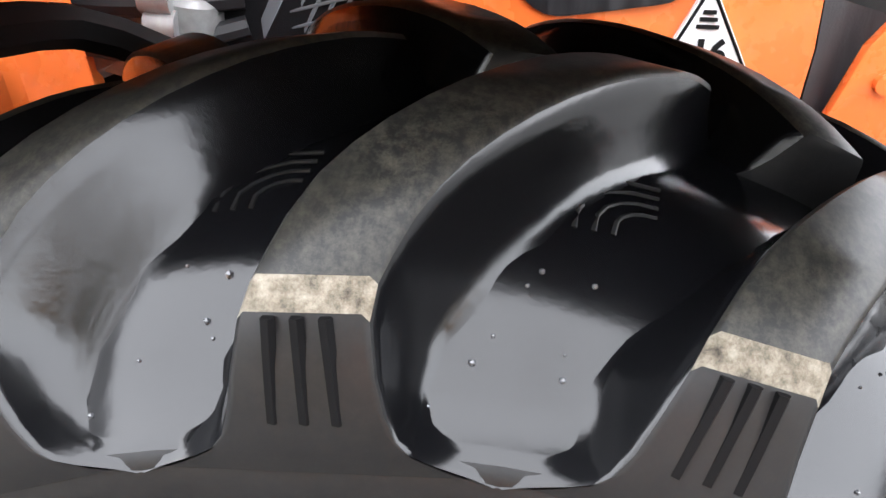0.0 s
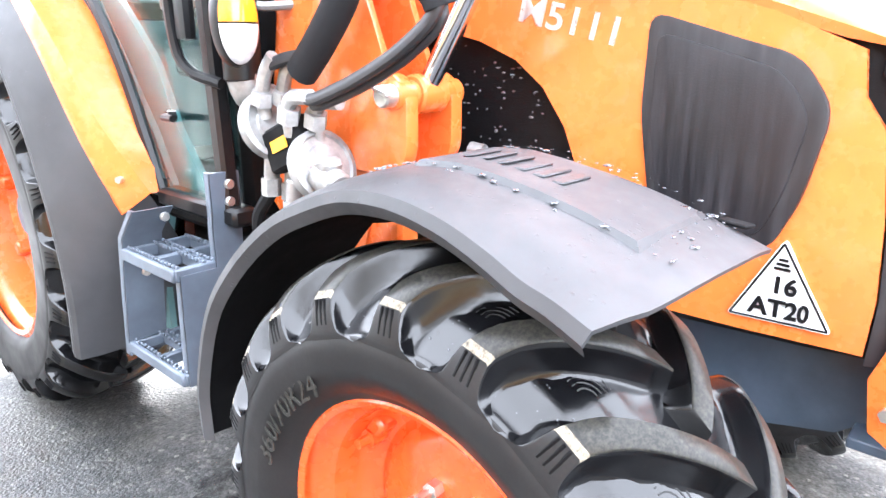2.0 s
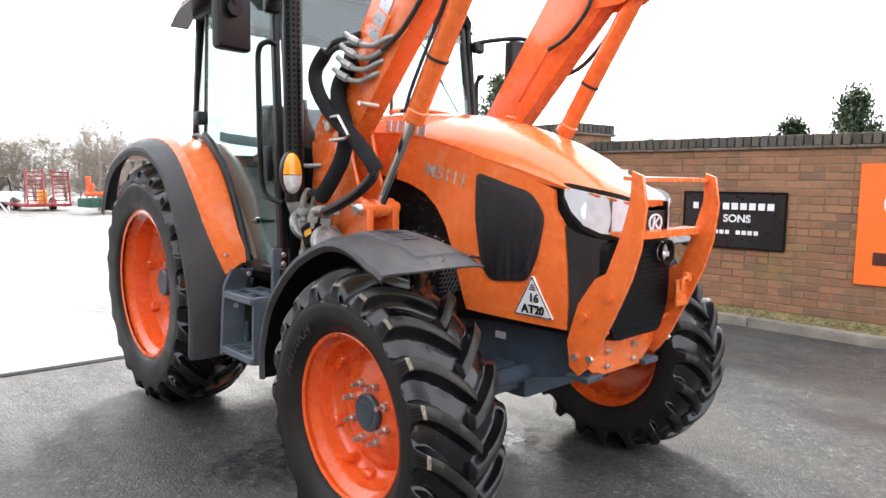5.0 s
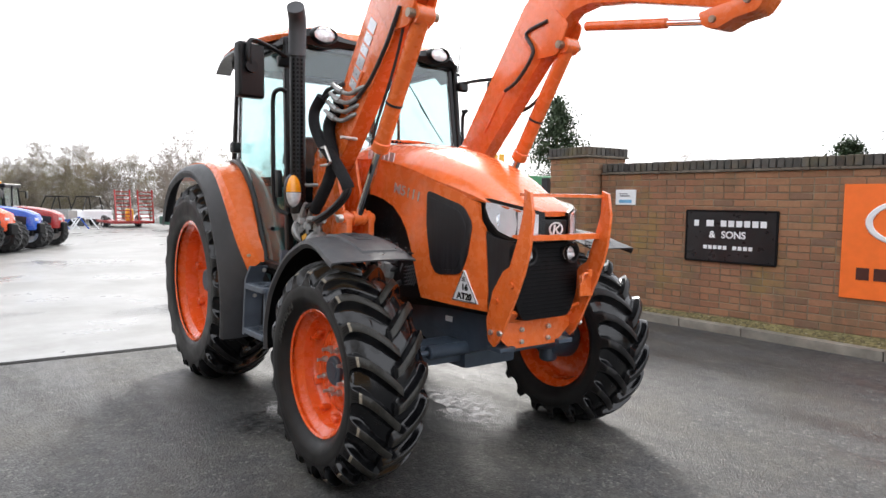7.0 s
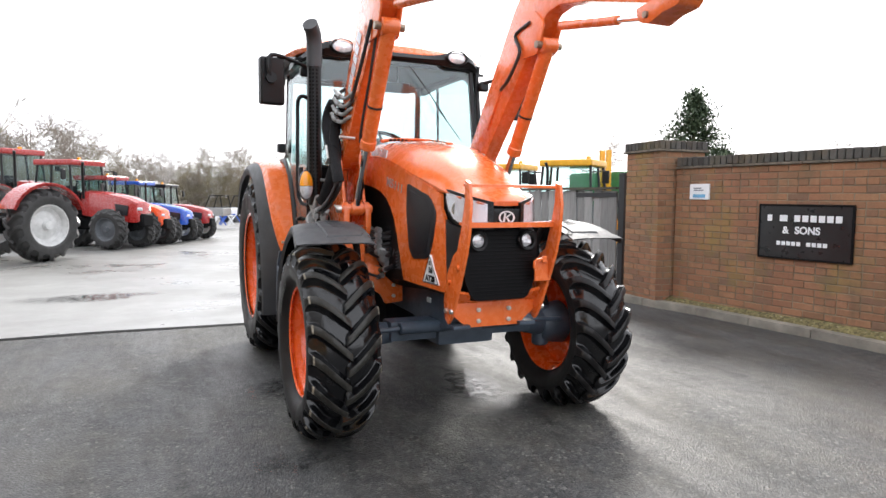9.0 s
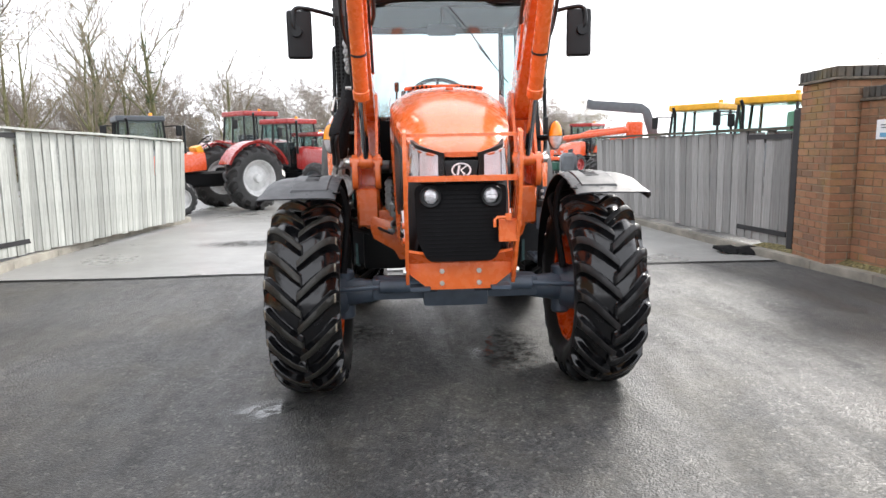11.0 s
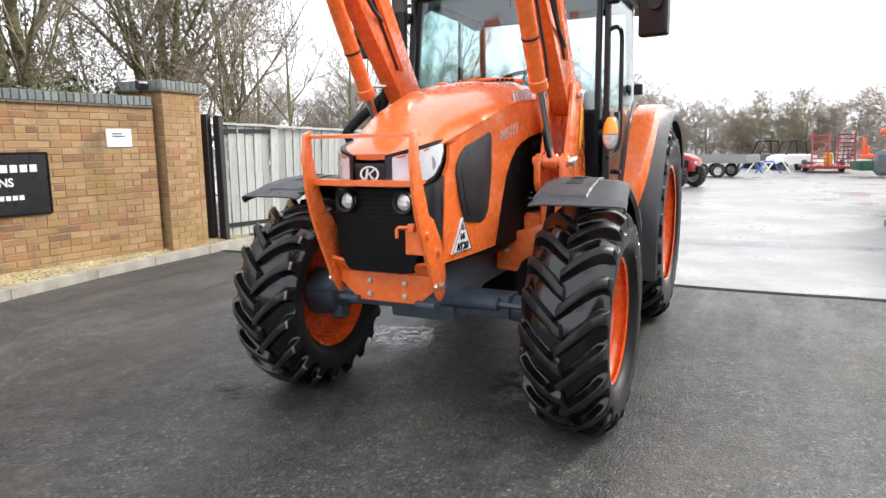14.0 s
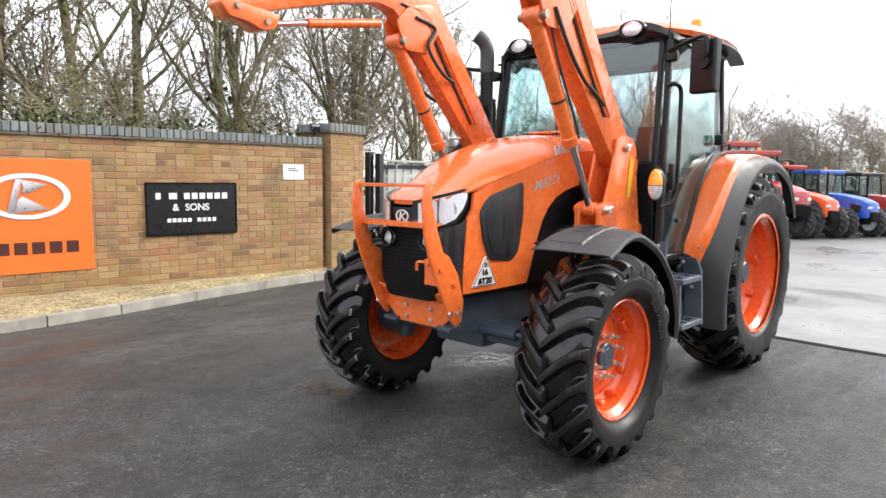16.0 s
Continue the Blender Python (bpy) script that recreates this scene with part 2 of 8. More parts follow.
RUBBER_EDGE = chalk_mat()
FENDER = plastic_wet("charcoal mudguard plastic", (0.039, 0.040, 0.043), 0.50)
BLACK = plain("black trim plastic", (0.006, 0.0063, 0.007), 0.36, bump=0.1, bscale=300, spec=0.32)
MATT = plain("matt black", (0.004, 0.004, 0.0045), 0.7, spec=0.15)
GRILLE = plain("black mesh grille", (0.004, 0.004, 0.005), 0.55, bump=0.4, bscale=500, spec=0.18)
def streaked(name, dark, light):
    """Dull plastic washed by rain into upright streaks."""
    n = Nodes(name)
    m = n.add("ShaderNodeMapping")
    m.inputs["Scale"].default_value = (30, 30, 2.2)
    n.link(n.tc.outputs["Object"], m.inputs["Vector"])
    t = n.add("ShaderNodeTexNoise", Scale=1.5, Detail=6.0, Roughness=0.6)
    n.link(m.outputs[0], t.inputs["Vector"])
    f = n.math("MULTIPLY", n.ramp(t.outputs["Fac"], [(0.40, 0), (0.66, 1)]), n.ramp(n.noise(4, 4), [(0.3, 0.2), (0.65, 1)]))
    col = n.mix(f, dark, light)
    return n.bsdf(col, n.ramp(t.outputs["Fac"], [(0.3, 0.34), (0.7, 0.5)]), 0, n.bump(n.noise(260, 3), 0.15, 0.002), 0, 0.36)


PANEL = streaked("charcoal vent panel", (0.013, 0.013, 0.015), (0.038, 0.038, 0.042))
VENT_MESH = streaked("fine black vent mesh", (0.010, 0.010, 0.012), (0.030, 0.029, 0.033))
CHASSIS = plain("blue grey chassis paint", (0.045, 0.062, 0.085), 0.42, var=0.3, bump=0.1)
STEP = plain("grey step paint", (0.095, 0.115, 0.145), 0.45, var=0.2, bump=0.1)
STEEL = plain("zinc plated steel", (0.62, 0.61, 0.58), 0.34, 0.85, var=0.25, scale=40)
PIN = plain("greased steel pin", (0.30, 0.25, 0.19), 0.42, 0.6, var=0.4, scale=30)
CHROME = plain("chromed rod", (0.75, 0.76, 0.78), 0.12, 1.0, var=0.05)
FITTING = plain("dull alloy fittings", (0.30, 0.30, 0.295), 0.45, 0.5, var=0.3, scale=30)
SLEEVE = plain("black woven hose sleeve", (0.010, 0.010, 0.011), 0.85, bump=0.8, bscale=420, spec=0.2)
HOSE = plain("black rubber hose", (0.018, 0.018, 0.02), 0.5)
SILVER = plain("silver lettering", (0.62, 0.63, 0.66), 0.3, 0.7, var=0.08)
AMBER = plain("amber lens", (0.9, 0.33, 0.01), 0.15, coat=0.6, var=0.1)
CLEAR = plain("clear lamp lens", (0.72, 0.72, 0.74), 0.12, 0.3, coat=0.7, var=0.25, scale=45)
def reflector_mat():
    n = Nodes("faceted chrome lamp reflector")
    v = n.voronoi(34)
    col = n.ramp(v.outputs["Color"], [(0.1, 0.80), (0.5, 0.90), (1.0, 0.95)])
    h = n.math("ADD", v.outputs["Distance"], n.noise(16, 3))
    return n.bsdf(col, 0.30, 0.15, n.bump(h, 0.16, 0.008), 0, 0.5)


REFLECT = reflector_mat()
DROP = plain("clinging rain water", (0.09, 0.095, 0.105), 0.04, var=0.1, coat=0.5, spec=0.8, rvar=0.0)
GLASS = glass_mat("cab glass", (0.84, 0.91, 0.92), 2.0)
GLASS_TINT = glass_mat("green tinted glass", (0.74, 0.87, 0.86), 1.0)
CAB_LINER = plain("teal grey cab lining", (0.12, 0.225, 0.23), 0.6, var=0.15)
LENS = glass_mat("lamp cover glass", (0.93, 0.94, 0.96))
LINER = plain("grey headliner", (0.16, 0.19, 0.22), 0.8)
SEAT = plain("black seat cloth", (0.03, 0.03, 0.033), 0.85, bump=0.5, bscale=300)
SEAT_RED = plain("red brown seat cloth", (0.20, 0.05, 0.04), 0.85)
ASPHALT = asphalt_mat()
YARD = concrete_yard_mat()
MORTAR = plain("sandy mortar", (0.31, 0.235, 0.14), 0.95, var=0.25, scale=7, bump=0.5, bscale=90)
BRICK = brick_mat("buff and red brick", [(0.0, (0.34, 0.185, 0.090)), (0.25, (0.40, 0.240, 0.118)), (0.55, (0.44, 0.285, 0.145)), (0.76, (0.40, 0.225, 0.110)), (0.88, (0.37, 0.172, 0.088)), (1.0, (0.22, 0.125, 0.078))], 0.6, 1.35)
# wall B set: sooty, and toned darker to paint in its shaded side
BRICK_B = brick_mat("shaded sooty red brown brick", [(0.0, (0.226, 0.120, 0.073)), (0.3, (0.299, 0.144, 0.083)), (0.6, (0.329, 0.171, 0.098)), (0.85, (0.275, 0.132, 0.078)), (1.0, (0.189, 0.112, 0.078))], 0.55, 1.25)
MORTAR_B = plain("shaded sooty mortar", (0.20, 0.155, 0.105), 0.95, var=0.35, scale=4, bump=0.5, bscale=90)
COPING_B = brick_mat("dark coping brick", [(0.0, (0.055, 0.050, 0.048)), (0.5, (0.085, 0.080, 0.075)), (1.0, (0.12, 0.108, 0.10))], 0.3)
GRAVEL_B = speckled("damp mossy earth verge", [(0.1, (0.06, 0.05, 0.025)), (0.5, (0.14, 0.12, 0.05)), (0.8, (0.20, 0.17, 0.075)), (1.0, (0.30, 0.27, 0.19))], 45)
COPING = brick_mat("blue grey coping brick", [(0.0, (0.16, 0.175, 0.178)), (0.5, (0.21, 0.228, 0.23)), (1.0, (0.26, 0.278, 0.275))], 0.2)
TILE = plain("brown creasing tile", (0.12, 0.10, 0.075), 0.85, var=0.4, bump=0.3)
KERB = plain("weathered concrete kerb", (0.29, 0.27, 0.225), 0.85, var=0.3, scale=5, bump=0.35, bscale=110)
KERB_WET = plain("damp dark concrete kerb", (0.19, 0.175, 0.145), 0.8, var=0.35, scale=5, bump=0.35, bscale=110)
GRAVEL = speckled("mossy gravel verge", [(0.1, (0.16, 0.125, 0.06)), (0.5, (0.33, 0.265, 0.14)), (0.8, (0.43, 0.36, 0.21)), (1.0, (0.52, 0.47, 0.36))], 45)
WOOD_A = wood_grey_mat("pale weathered boards", (0.30, 0.31, 0.28), (0.56, 0.57, 0.53))
WOOD_B = wood_grey_mat("grey weathered boards", (0.19, 0.185, 0.18), (0.36, 0.355, 0.345))
CAPPING = plain("dark mossy timber capping", (0.055, 0.05, 0.035), 0.9, var=0.5, scale=9, bump=0.5)
SIGN_BLACK = plain("black sign board", (0.014, 0.015, 0.016), 0.3, var=0.35, scale=4)
SIGN_ORANGE = plain("orange sign board", (0.84, 0.16, 0.022), 0.45, var=0.06)
SIGN_BROWN = plain("dark brown sign shapes", (0.06, 0.015, 0.01), 0.5)
SIGN_WHITE = plain("white sign board", (0.74, 0.75, 0.76), 0.5, var=0.06)
SIGN_BLUE = plain("pale blue print", (0.12, 0.32, 0.5), 0.5)
IRON = plain("black painted iron", (0.010, 0.010, 0.012), 0.5, var=0.4)
BARK = speckled("mossy bark", [(0.0, (0.085, 0.088, 0.036)), (0.6, (0.185, 0.175, 0.085)), (1.0, (0.31, 0.285, 0.20))], 24, 0.95, 0.5, 0.02)
# far bark made paler, so distance haze sits in its colour
BARK_FAR = plain("haze-paled distant bark", (0.25, 0.215, 0.18), 0.95, var=0.3, scale=1.5)
TWIG = plain("brown twigs", (0.23, 0.195, 0.14), 0.95, var=0.35, scale=1.2)
IVY = leafy("dark ivy", (0.025, 0.05, 0.014), (0.07, 0.105, 0.035))
EVERGREEN = leafy("dark evergreen", (0.035, 0.056, 0.030), (0.085, 0.115, 0.06))
CATKIN = leafy("yellow green buds", (0.16, 0.15, 0.04), (0.25, 0.23, 0.08))
BRAMBLE = leafy("brown dead leaves", (0.12, 0.095, 0.04), (0.21, 0.17, 0.09))
RED = paint_orange("faded red tractor paint", (0.38, 0.027, 0.024), False)
OTHER_ORANGE = paint_orange("bright orange paint", (0.82, 0.10, 0.02), False)
BLUE = paint_orange("blue tractor paint", (0.022, 0.10, 0.50), False)
YELLOW = plain("yellow roof paint", (0.72, 0.36, 0.02), 0.4)
GREEN = plain("green machine paint", (0.02, 0.16, 0.05), 0.4)
DARKGREEN = plain("dark green tank paint", (0.012, 0.07, 0.045), 0.5)
PALE_RIM = plain("silver grey wheel paint", (0.55, 0.55, 0.54), 0.4, var=0.15)
TREAD_FAR = rubber_mat("grey worn tyre rubber", (0.03, 0.03, 0.031), 0.3)
GREY_MACHINE = plain("grey machine paint", (0.10, 0.11, 0.12), 0.5)
def film_mat():
    """A film of rain water that breaks up into streaks and fades at its rim."""
    n = Nodes("standing water film")
    m = n.add("ShaderNodeMapping")
    m.inputs["Location"].default_value, m.inputs["Scale"].default_value = (-1, -1, 0), (2, 2, 0)
    n.link(n.tc.outputs["Generated"], m.inputs["Vector"])
    d = n.add("ShaderNodeVectorMath")
    d.operation = "LENGTH"
    n.link(m.outputs[0], d.inputs[0])
    rim = n.ramp(d.outputs["Value"], [(0.35, 1), (0.85, 0)])
    streak = n.ramp(n.noise(14, 6, 0.7), [(0.40, 0), (0.60, 1)])
    fac = n.math("MULTIPLY", n.math("MULTIPLY", rim, streak), 0.85)
    g = n.add("ShaderNodeBsdfPrincipled", Roughness=0.10)
    g.inputs["Base Color"].default_value = (0.04, 0.04, 0.04, 1)
    g.inputs["Specular IOR Level"].default_value = 0.8
    t = n.add("ShaderNodeBsdfTransparent")
    mx = n.add("ShaderNodeMixShader")
    n.link(fac, mx.inputs[0])
    n.link(t.outputs[0], mx.inputs[1])
    n.link(g.outputs[0], mx.inputs[2])
    n.link(mx.outputs[0], n.out.inputs[0])
    return n.mat


WET = film_mat()


# ---- shapes ----
def add_box(bm, c, s, rot=(0, 0, 0), bevel=0.0, seg=1, taper=None):
    """A box at c of size s, turned by degrees, with bevelled edges; taper scales its top in x and y."""
    m = pose(*c, *rot) @ Matrix.Diagonal((*s, 1))
    r = bmesh.ops.create_cube(bm, size=1.0)
    vs = r["verts"]
    if taper:
        for v in vs:
            if v.co.z > 0:
                v.co.x *= taper[0]
                v.co.y *= taper[1]
    bmesh.ops.transform(bm, matrix=m, verts=vs)
    if bevel:
        es = list({e for v in vs for e in v.link_edges})
        bmesh.ops.bevel(bm, geom=es, offset=bevel, segments=seg, profile=0.7, affect="EDGES", clamp_overlap=True)
    return vs


def frame_of(d):
    d = Vector(d).normalized()
    up = Vector((0, 0, 1)) if abs(d.z) < 0.95 else Vector((1, 0, 0))
    a = d.cross(up).normalized()
    return a, a.cross(d).normalized()


def add_loft(bm, rings, close=True, caps=True):
    """Joins rings of equally many points by quads."""
    vr = [[bm.verts.new(p) for p in ring] for ring in rings]
    n = len(vr[0])
    for a, b in zip(vr, vr[1:]):
        for i in range(n if close else n - 1):
            j = (i + 1) % n
            try:
                bm.faces.new((a[i], a[j], b[j], b[i]))
            except ValueError:
                pass
    if caps and close:
        bm.faces.new(list(reversed(vr[0])))
        bm.faces.new(vr[-1])
    return vr


def smooth_path(pts, sub=5):
    """A Catmull-Rom line through the points."""
    p = [Vector(q) for q in pts]
    p = [2 * p[0] - p[1]] + p + [2 * p[-1] - p[-2]]
    out = []
    for i in range(1, len(p) - 2):
        for k in range(sub):
            t = k / sub
            a, b, c, d = p[i - 1], p[i], p[i + 1], p[i + 2]
            out.append(0.5 * ((2 * b) + (c - a) * t + (2 * a - 5 * b + 4 * c - d) * t * t + (3 * b - a - 3 * c + d) * t ** 3))
    out.append(p[-2])
    return out


def add_tube(bm, pts, r, n=8, sub=0, caps=True):
    """A tube along points; r is one radius or one for each end."""
    pts = smooth_path(pts, sub) if sub else [Vector(p) for p in pts]
    r0, r1 = r if isinstance(r, tuple) else (r, r)
    rings, a = [], None
    for i, p in enumerate(pts):
        d = (pts[min(i + 1, len(pts) - 1)] - pts[max(i - 1, 0)]).normalized()
        if a is None:
            a, _ = frame_of(d)
        a = (a - d * a.dot(d)).normalized()
        b = d.cross(a)
        rr = r0 + (r1 - r0) * i / max(1, len(pts) - 1)
        rings.append([p + rr * (math.cos(2 * math.pi * k / n) * a + math.sin(2 * math.pi * k / n) * b) for k in range(n)])
    return add_loft(bm, rings, True, caps)


def add_cyl(bm, p0, p1, r, n=16, bevel=0.0):
    p0, p1 = Vector(p0), Vector(p1)
    r0, r1 = r if isinstance(r, tuple) else (r, r)
    if bevel:
        d = (p1 - p0).normalized() * bevel
        a, b = frame_of(p1 - p0)
        rings = []
        for p, rr in ((p0, r0 - bevel), (p0 + d, r0), (p1 - d, r1), (p1, r1 - bevel)):
            rings.append([p + rr * (math.cos(2 * math.pi * k / n) * a + math.sin(2 * math.pi * k / n) * b) for k in range(n)])
        return add_loft(bm, rings)
    return add_tube(bm, [p0, p1], (r0, r1), n)


def add_prism(bm, poly, axis, lo, hi, bevel=0.0, bow=None):
    """A polygon of (u, v) drawn out along an axis from lo to hi; bow(u, v) shifts it along that axis."""
    def at(u, v, w):
        w = w + (bow(u, v) if bow else 0)
        return {"x": (w, u, v), "y": (u, w, v), "z": (u, v, w)}[axis]
    a = [bm.verts.new(at(u, v, lo)) for u, v in poly]
    b = [bm.verts.new(at(u, v, hi)) for u, v in poly]
    n = len(poly)
    fs = [bm.faces.new(a[::-1]), bm.faces.new(b)]
    for i in range(n):
        fs.append(bm.faces.new((a[i], a[(i + 1) % n], b[(i + 1) % n], b[i])))
    bmesh.ops.recalc_face_normals(bm, faces=fs)
    if bevel:
        bmesh.ops.bevel(bm, geom=[e for f in fs[:2] for e in f.edges], offset=bevel, segments=2, profile=0.6, affect="EDGES", clamp_overlap=True)
    if bow:
        bmesh.ops.triangulate(bm, faces=[f for f in bm.faces if len(f.verts) > 4])


def add_revolve(bm, profile, axis="x", n=48, center=(0, 0, 0), closed=False, start=0.0, sweep=2 * math.pi):
    """Turns a profile of (along, radius) round an axis through center."""
    full = abs(sweep - 2 * math.pi) < 1e-6
    rings = []
    for k in range(n if full else n + 1):
        t = start + sweep * k / n
        c, s = math.cos(t), math.sin(t)
        ring = []
        for a, r in profile:
            p = {"x": (a, r * c, r * s), "y": (r * c, a, r * s), "z": (r * c, r * s, a)}[axis]
            ring.append(Vector(p) + Vector(center))
        rings.append(ring)
    vr = [[bm.verts.new(p) for p in ring] for ring in rings]
    m = len(profile)
    for k in range(len(vr) if full else len(vr) - 1):
        a, b = vr[k], vr[(k + 1) % len(vr)]
        for i in range(m if closed else m - 1):
            j = (i + 1) % m
            bm.faces.new((a[i], a[j], b[j], b[i]))


def round_poly(pts, r, k=4):
    """The polygon with its corners rounded."""
    out, n = [], len(pts)
    for i, p in enumerate(pts):
        p = Vector(p)
        a, b = Vector(pts[i - 1]) - p, Vector(pts[(i + 1) % n]) - p
        ra = min(r, a.length * 0.45, b.length * 0.45)
        s, e = p + a.normalized() * ra, p + b.normalized() * ra
        for j in range(k + 1):
            t = j / k
            q = s * (1 - t) ** 2 + p * 2 * t * (1 - t) + e * t * t
            out.append((q.x, q.y))
    return out


def to_mesh(name, bm, mats, sharp=38.0):
    bmesh.ops.recalc_face_normals(bm, faces=bm.faces)
    me = bpy.data.meshes.new(name)
    bm.to_mesh(me)
    bm.free()
    for m in mats if isinstance(mats, (list, tuple)) else [mats]:
        me.materials.append(m)
    if sharp:
        me.polygons.foreach_set("use_smooth", [True] * len(me.polygons))
        me.set_sharp_from_angle(angle=radians(sharp))
    return me


def part(name, bm, mats, parent=None, label="", sharp=38.0, m=None):
    """Links a bmesh as one mesh object under a thing or a part."""
    ob = new(name, to_mesh(name, bm, mats, sharp))
    if parent is not None:
        ob.parent = parent
    if m is not None:
        ob.matrix_basis = m
    if label:
        ob["label"] = label
    return ob


def thing(name, label, category, group="", kind="", at=None):
    """The Empty at a thing's base."""
    ob = new(name)
    ob.empty_display_size = 0.1
    if at is not None:
        ob.matrix_basis = at
    return tagged(ob, label, category, group, kind)


def bmn():
    return bmesh.new()


# ---- tractor: wheels ----
def lerp_table(table, v):
    for (a, fa), (b, fb) in zip(table, table[1:]):
        if v <= b:
            t = max(0.0, (v - a) / (b - a))
            return fa + (fb - fa) * t
    return table[-1][1]


def squash(bm, height, turned=0.0):
    """Presses a tyre flat where it bears on the ground, its axle standing at the given height."""
    turn = Matrix.Rotation(radians(turned), 3, "X")
    for v in bm.verts:
        p = turn @ v.co
        if p.z < -height:
            p.x *= 1 + 0.6 * (-height - p.z)
            p.z = -height + 0.04 * (p.z + height)
            v.co = turn.transposed() @ p
    return bm


def tyre_bm(R, W, rr, lugs, h=0.042, lead=0.30, hw=0.021, detail=True, tuck=1.0):
    """A farm tyre on the x axis: carcass scooped out between chevron lugs, whose ends stand flush with the wall and carry slots."""
    bm = bmn()
    k = h / 0.042
    half = [(0.0, R - h - 0.010 * k), (0.16 * W, R - 0.053 * k), (0.27 * W, R - 0.060 * k), (0.34 * W, R - 0.075 * k), (0.385 * W, R - 0.091 * k), (0.415 * W, R - 0.102 * k), (0.438 * W, R - 0.110 * k), (0.458 * W, R - 0.116 * k),
            (0.478 * W, R - 0.120 * k), (0.496 * W, R - 0.123 * k), (0.507 * W, R - 0.128 * k), (0.508 * W, R - 0.150 * k), (0.503 * W, R - 0.177 * k), (0.499 * W, rr + 0.058), (0.488 * tuck ** 0.4 * W, rr + 0.034), (0.462 * tuck * W, rr + 0.016), (0.43 * tuck * W, rr + 0.006), (0.415 * tuck * W, rr - 0.008)]
    prof = [(-a, r) for a, r in reversed(half[1:])] + half
    add_revolve(bm, prof, "x", 84 if detail else 40)
    step = 2 * math.pi / lugs
    st = [(-0.03, 0.018, -0.03, 0.048, 1.02, 0.85, 1.30), (0.05, 0.010, 0.05, 0.047, 0.86, 0.95, 1.36), (0.16, 0.008, 0.16, 0.052, 0.62, 1.0, 1.42), (0.28, 0.016, 0.28, 0.066, 0.36, 1.04, 1.5),
          (0.38, 0.033, 0.36, 0.090, 0.15, 1.08, 1.62), (0.455, 0.058, 0.405, 0.108, 0.03, 1.10, 1.72), (0.476, 0.068, 0.420, 0.104, 0.01, 1.16, 1.80), (0.493, 0.086, 0.440, 0.111, 0.0, 1.34, 1.90),
          (0.502, 0.100, 0.456, 0.116, 0.0, 1.52, 2.05), (0.507, 0.110, 0.474, 0.1195, 0.0, 1.74, 2.50), (0.5085, 0.117, 0.486, 0.1215, 0.0, 2.12, 3.0), (0.5085, 0.122, 0.498, 0.1245, 0.0, 2.80, 3.45), (0.5085, 0.1265, 0.507, 0.129, 0.0, 3.8, 3.9)]
    for f in bm.faces:
        c = f.calc_center_median()
        if math.hypot(c.y, c.z) > R - 0.125 * k:
            f.material_index = 4
    table = sorted((x / W, R - r) for x, r in half[:9])
    bend = [0.0, 0.10, 0.28, 0.52, 0.78, 1.0] if detail else [0.0, 0.4, 1.0]
    rows = []
    for i, (xf, dt, xb, db, ld, w0, w1) in enumerate(st):
        rows.append((xf, R - dt * k, xb, R - lerp_table(table, xb) - 0.0016 if i < 9 else R - db * k, ld, w0, w1 + (0.75 if i < 7 else 0.55 if i < 9 else 0.15)))
    edge = 5
    if detail:
        fine = []
        for i in range(5):
            p = [rows[max(0, i - 1)], rows[i], rows[i + 1], rows[i + 2]]
            for u in (0.0, 0.34, 0.67):
                fine.append(tuple(0.5 * (2 * b + (c - a) * u + (2 * a - 5 * b + 4 * c - d) * u * u + (3 * b - a - 3 * c + d) * u ** 3) for a, b, c, d in zip(*p)))
        edge = len(fine)
        rows = fine + rows[5:]
    for sg in (1, -1):
        for n in range(lugs):
            base = n * step + (0.5 * step if sg < 0 else 0)
            rings = []
            for xf, rt, xb, rb, ld, w0, wide in rows:
                t = base + ld * lead
                flank = []
                for u in bend:
                    e = 1 - (1 - u) ** 2.2
                    flank.append((xf + (xb - xf) * e, rt - 0.003 + (rb - rt + 0.003) * e, w0 + (wide - w0) * u))
                ring = [(x, r, -w) for x, r, w in reversed(flank)] + [(xf, rt, -w0 * 0.88), (xf, rt, w0 * 0.88)] + flank
                rings.append([Vector((sg * x * W, r * math.cos(t + w * hw / R), r * math.sin(t + w * hw / R))) for x, r, w in ring])
            vr = [[bm.verts.new(p) for p in ring] for ring in rings]
            nf = len(bend)
            for i, (a, b) in enumerate(zip(vr, vr[1:])):
                for j in range(len(a) - 1):
                    f = bm.faces.new((a[j], a[j + 1], b[j + 1], b[j]))
                    top = nf - 1 <= j <= nf + 1
                    f.material_index = (2 if i == edge else (1 if i < edge else 0)) if top else 4
            bm.faces.new(vr[0])
            if detail:
                for q in (-0.5, 0.0, 0.5):
                    pts = []
                    for xf, r in ((0.4815, R - 0.069), (0.488, R - 0.080), (0.497, R - 0.096), (0.5030, R - 0.108)):
                        a = base + q * hw * (1.0 + 0.5 * (R - r - 0.07) / 0.07) / R
                        pts.append(Vector((sg * (xf * W - 0.0004), r * math.cos(a), r * math.sin(a))))
                    n0 = len(bm.faces)
                    add_tube(bm, pts, 0.0026, 5)
                    bm.faces.ensure_lookup_table()
                    for f in bm.faces[n0:]:
                        f.material_index = 3
                for q in range(4):
                    a0 = base + lead * 0.30 + step * 0.56
                    pts = []
                    for u in (0, 0.2, 0.4, 0.6, 0.8, 1.0):
                        g = 1 - 0.2 * q
                        x = 0.285 - 0.105 * g * math.sin(1.75 * u)
                        r = R - lerp_table(table, x) - 0.0008
                        a = a0 - 0.085 * g * math.cos(1.75 * u)
                        pts.append(Vector((sg * W * x, r * math.cos(a), r * math.sin(a))))
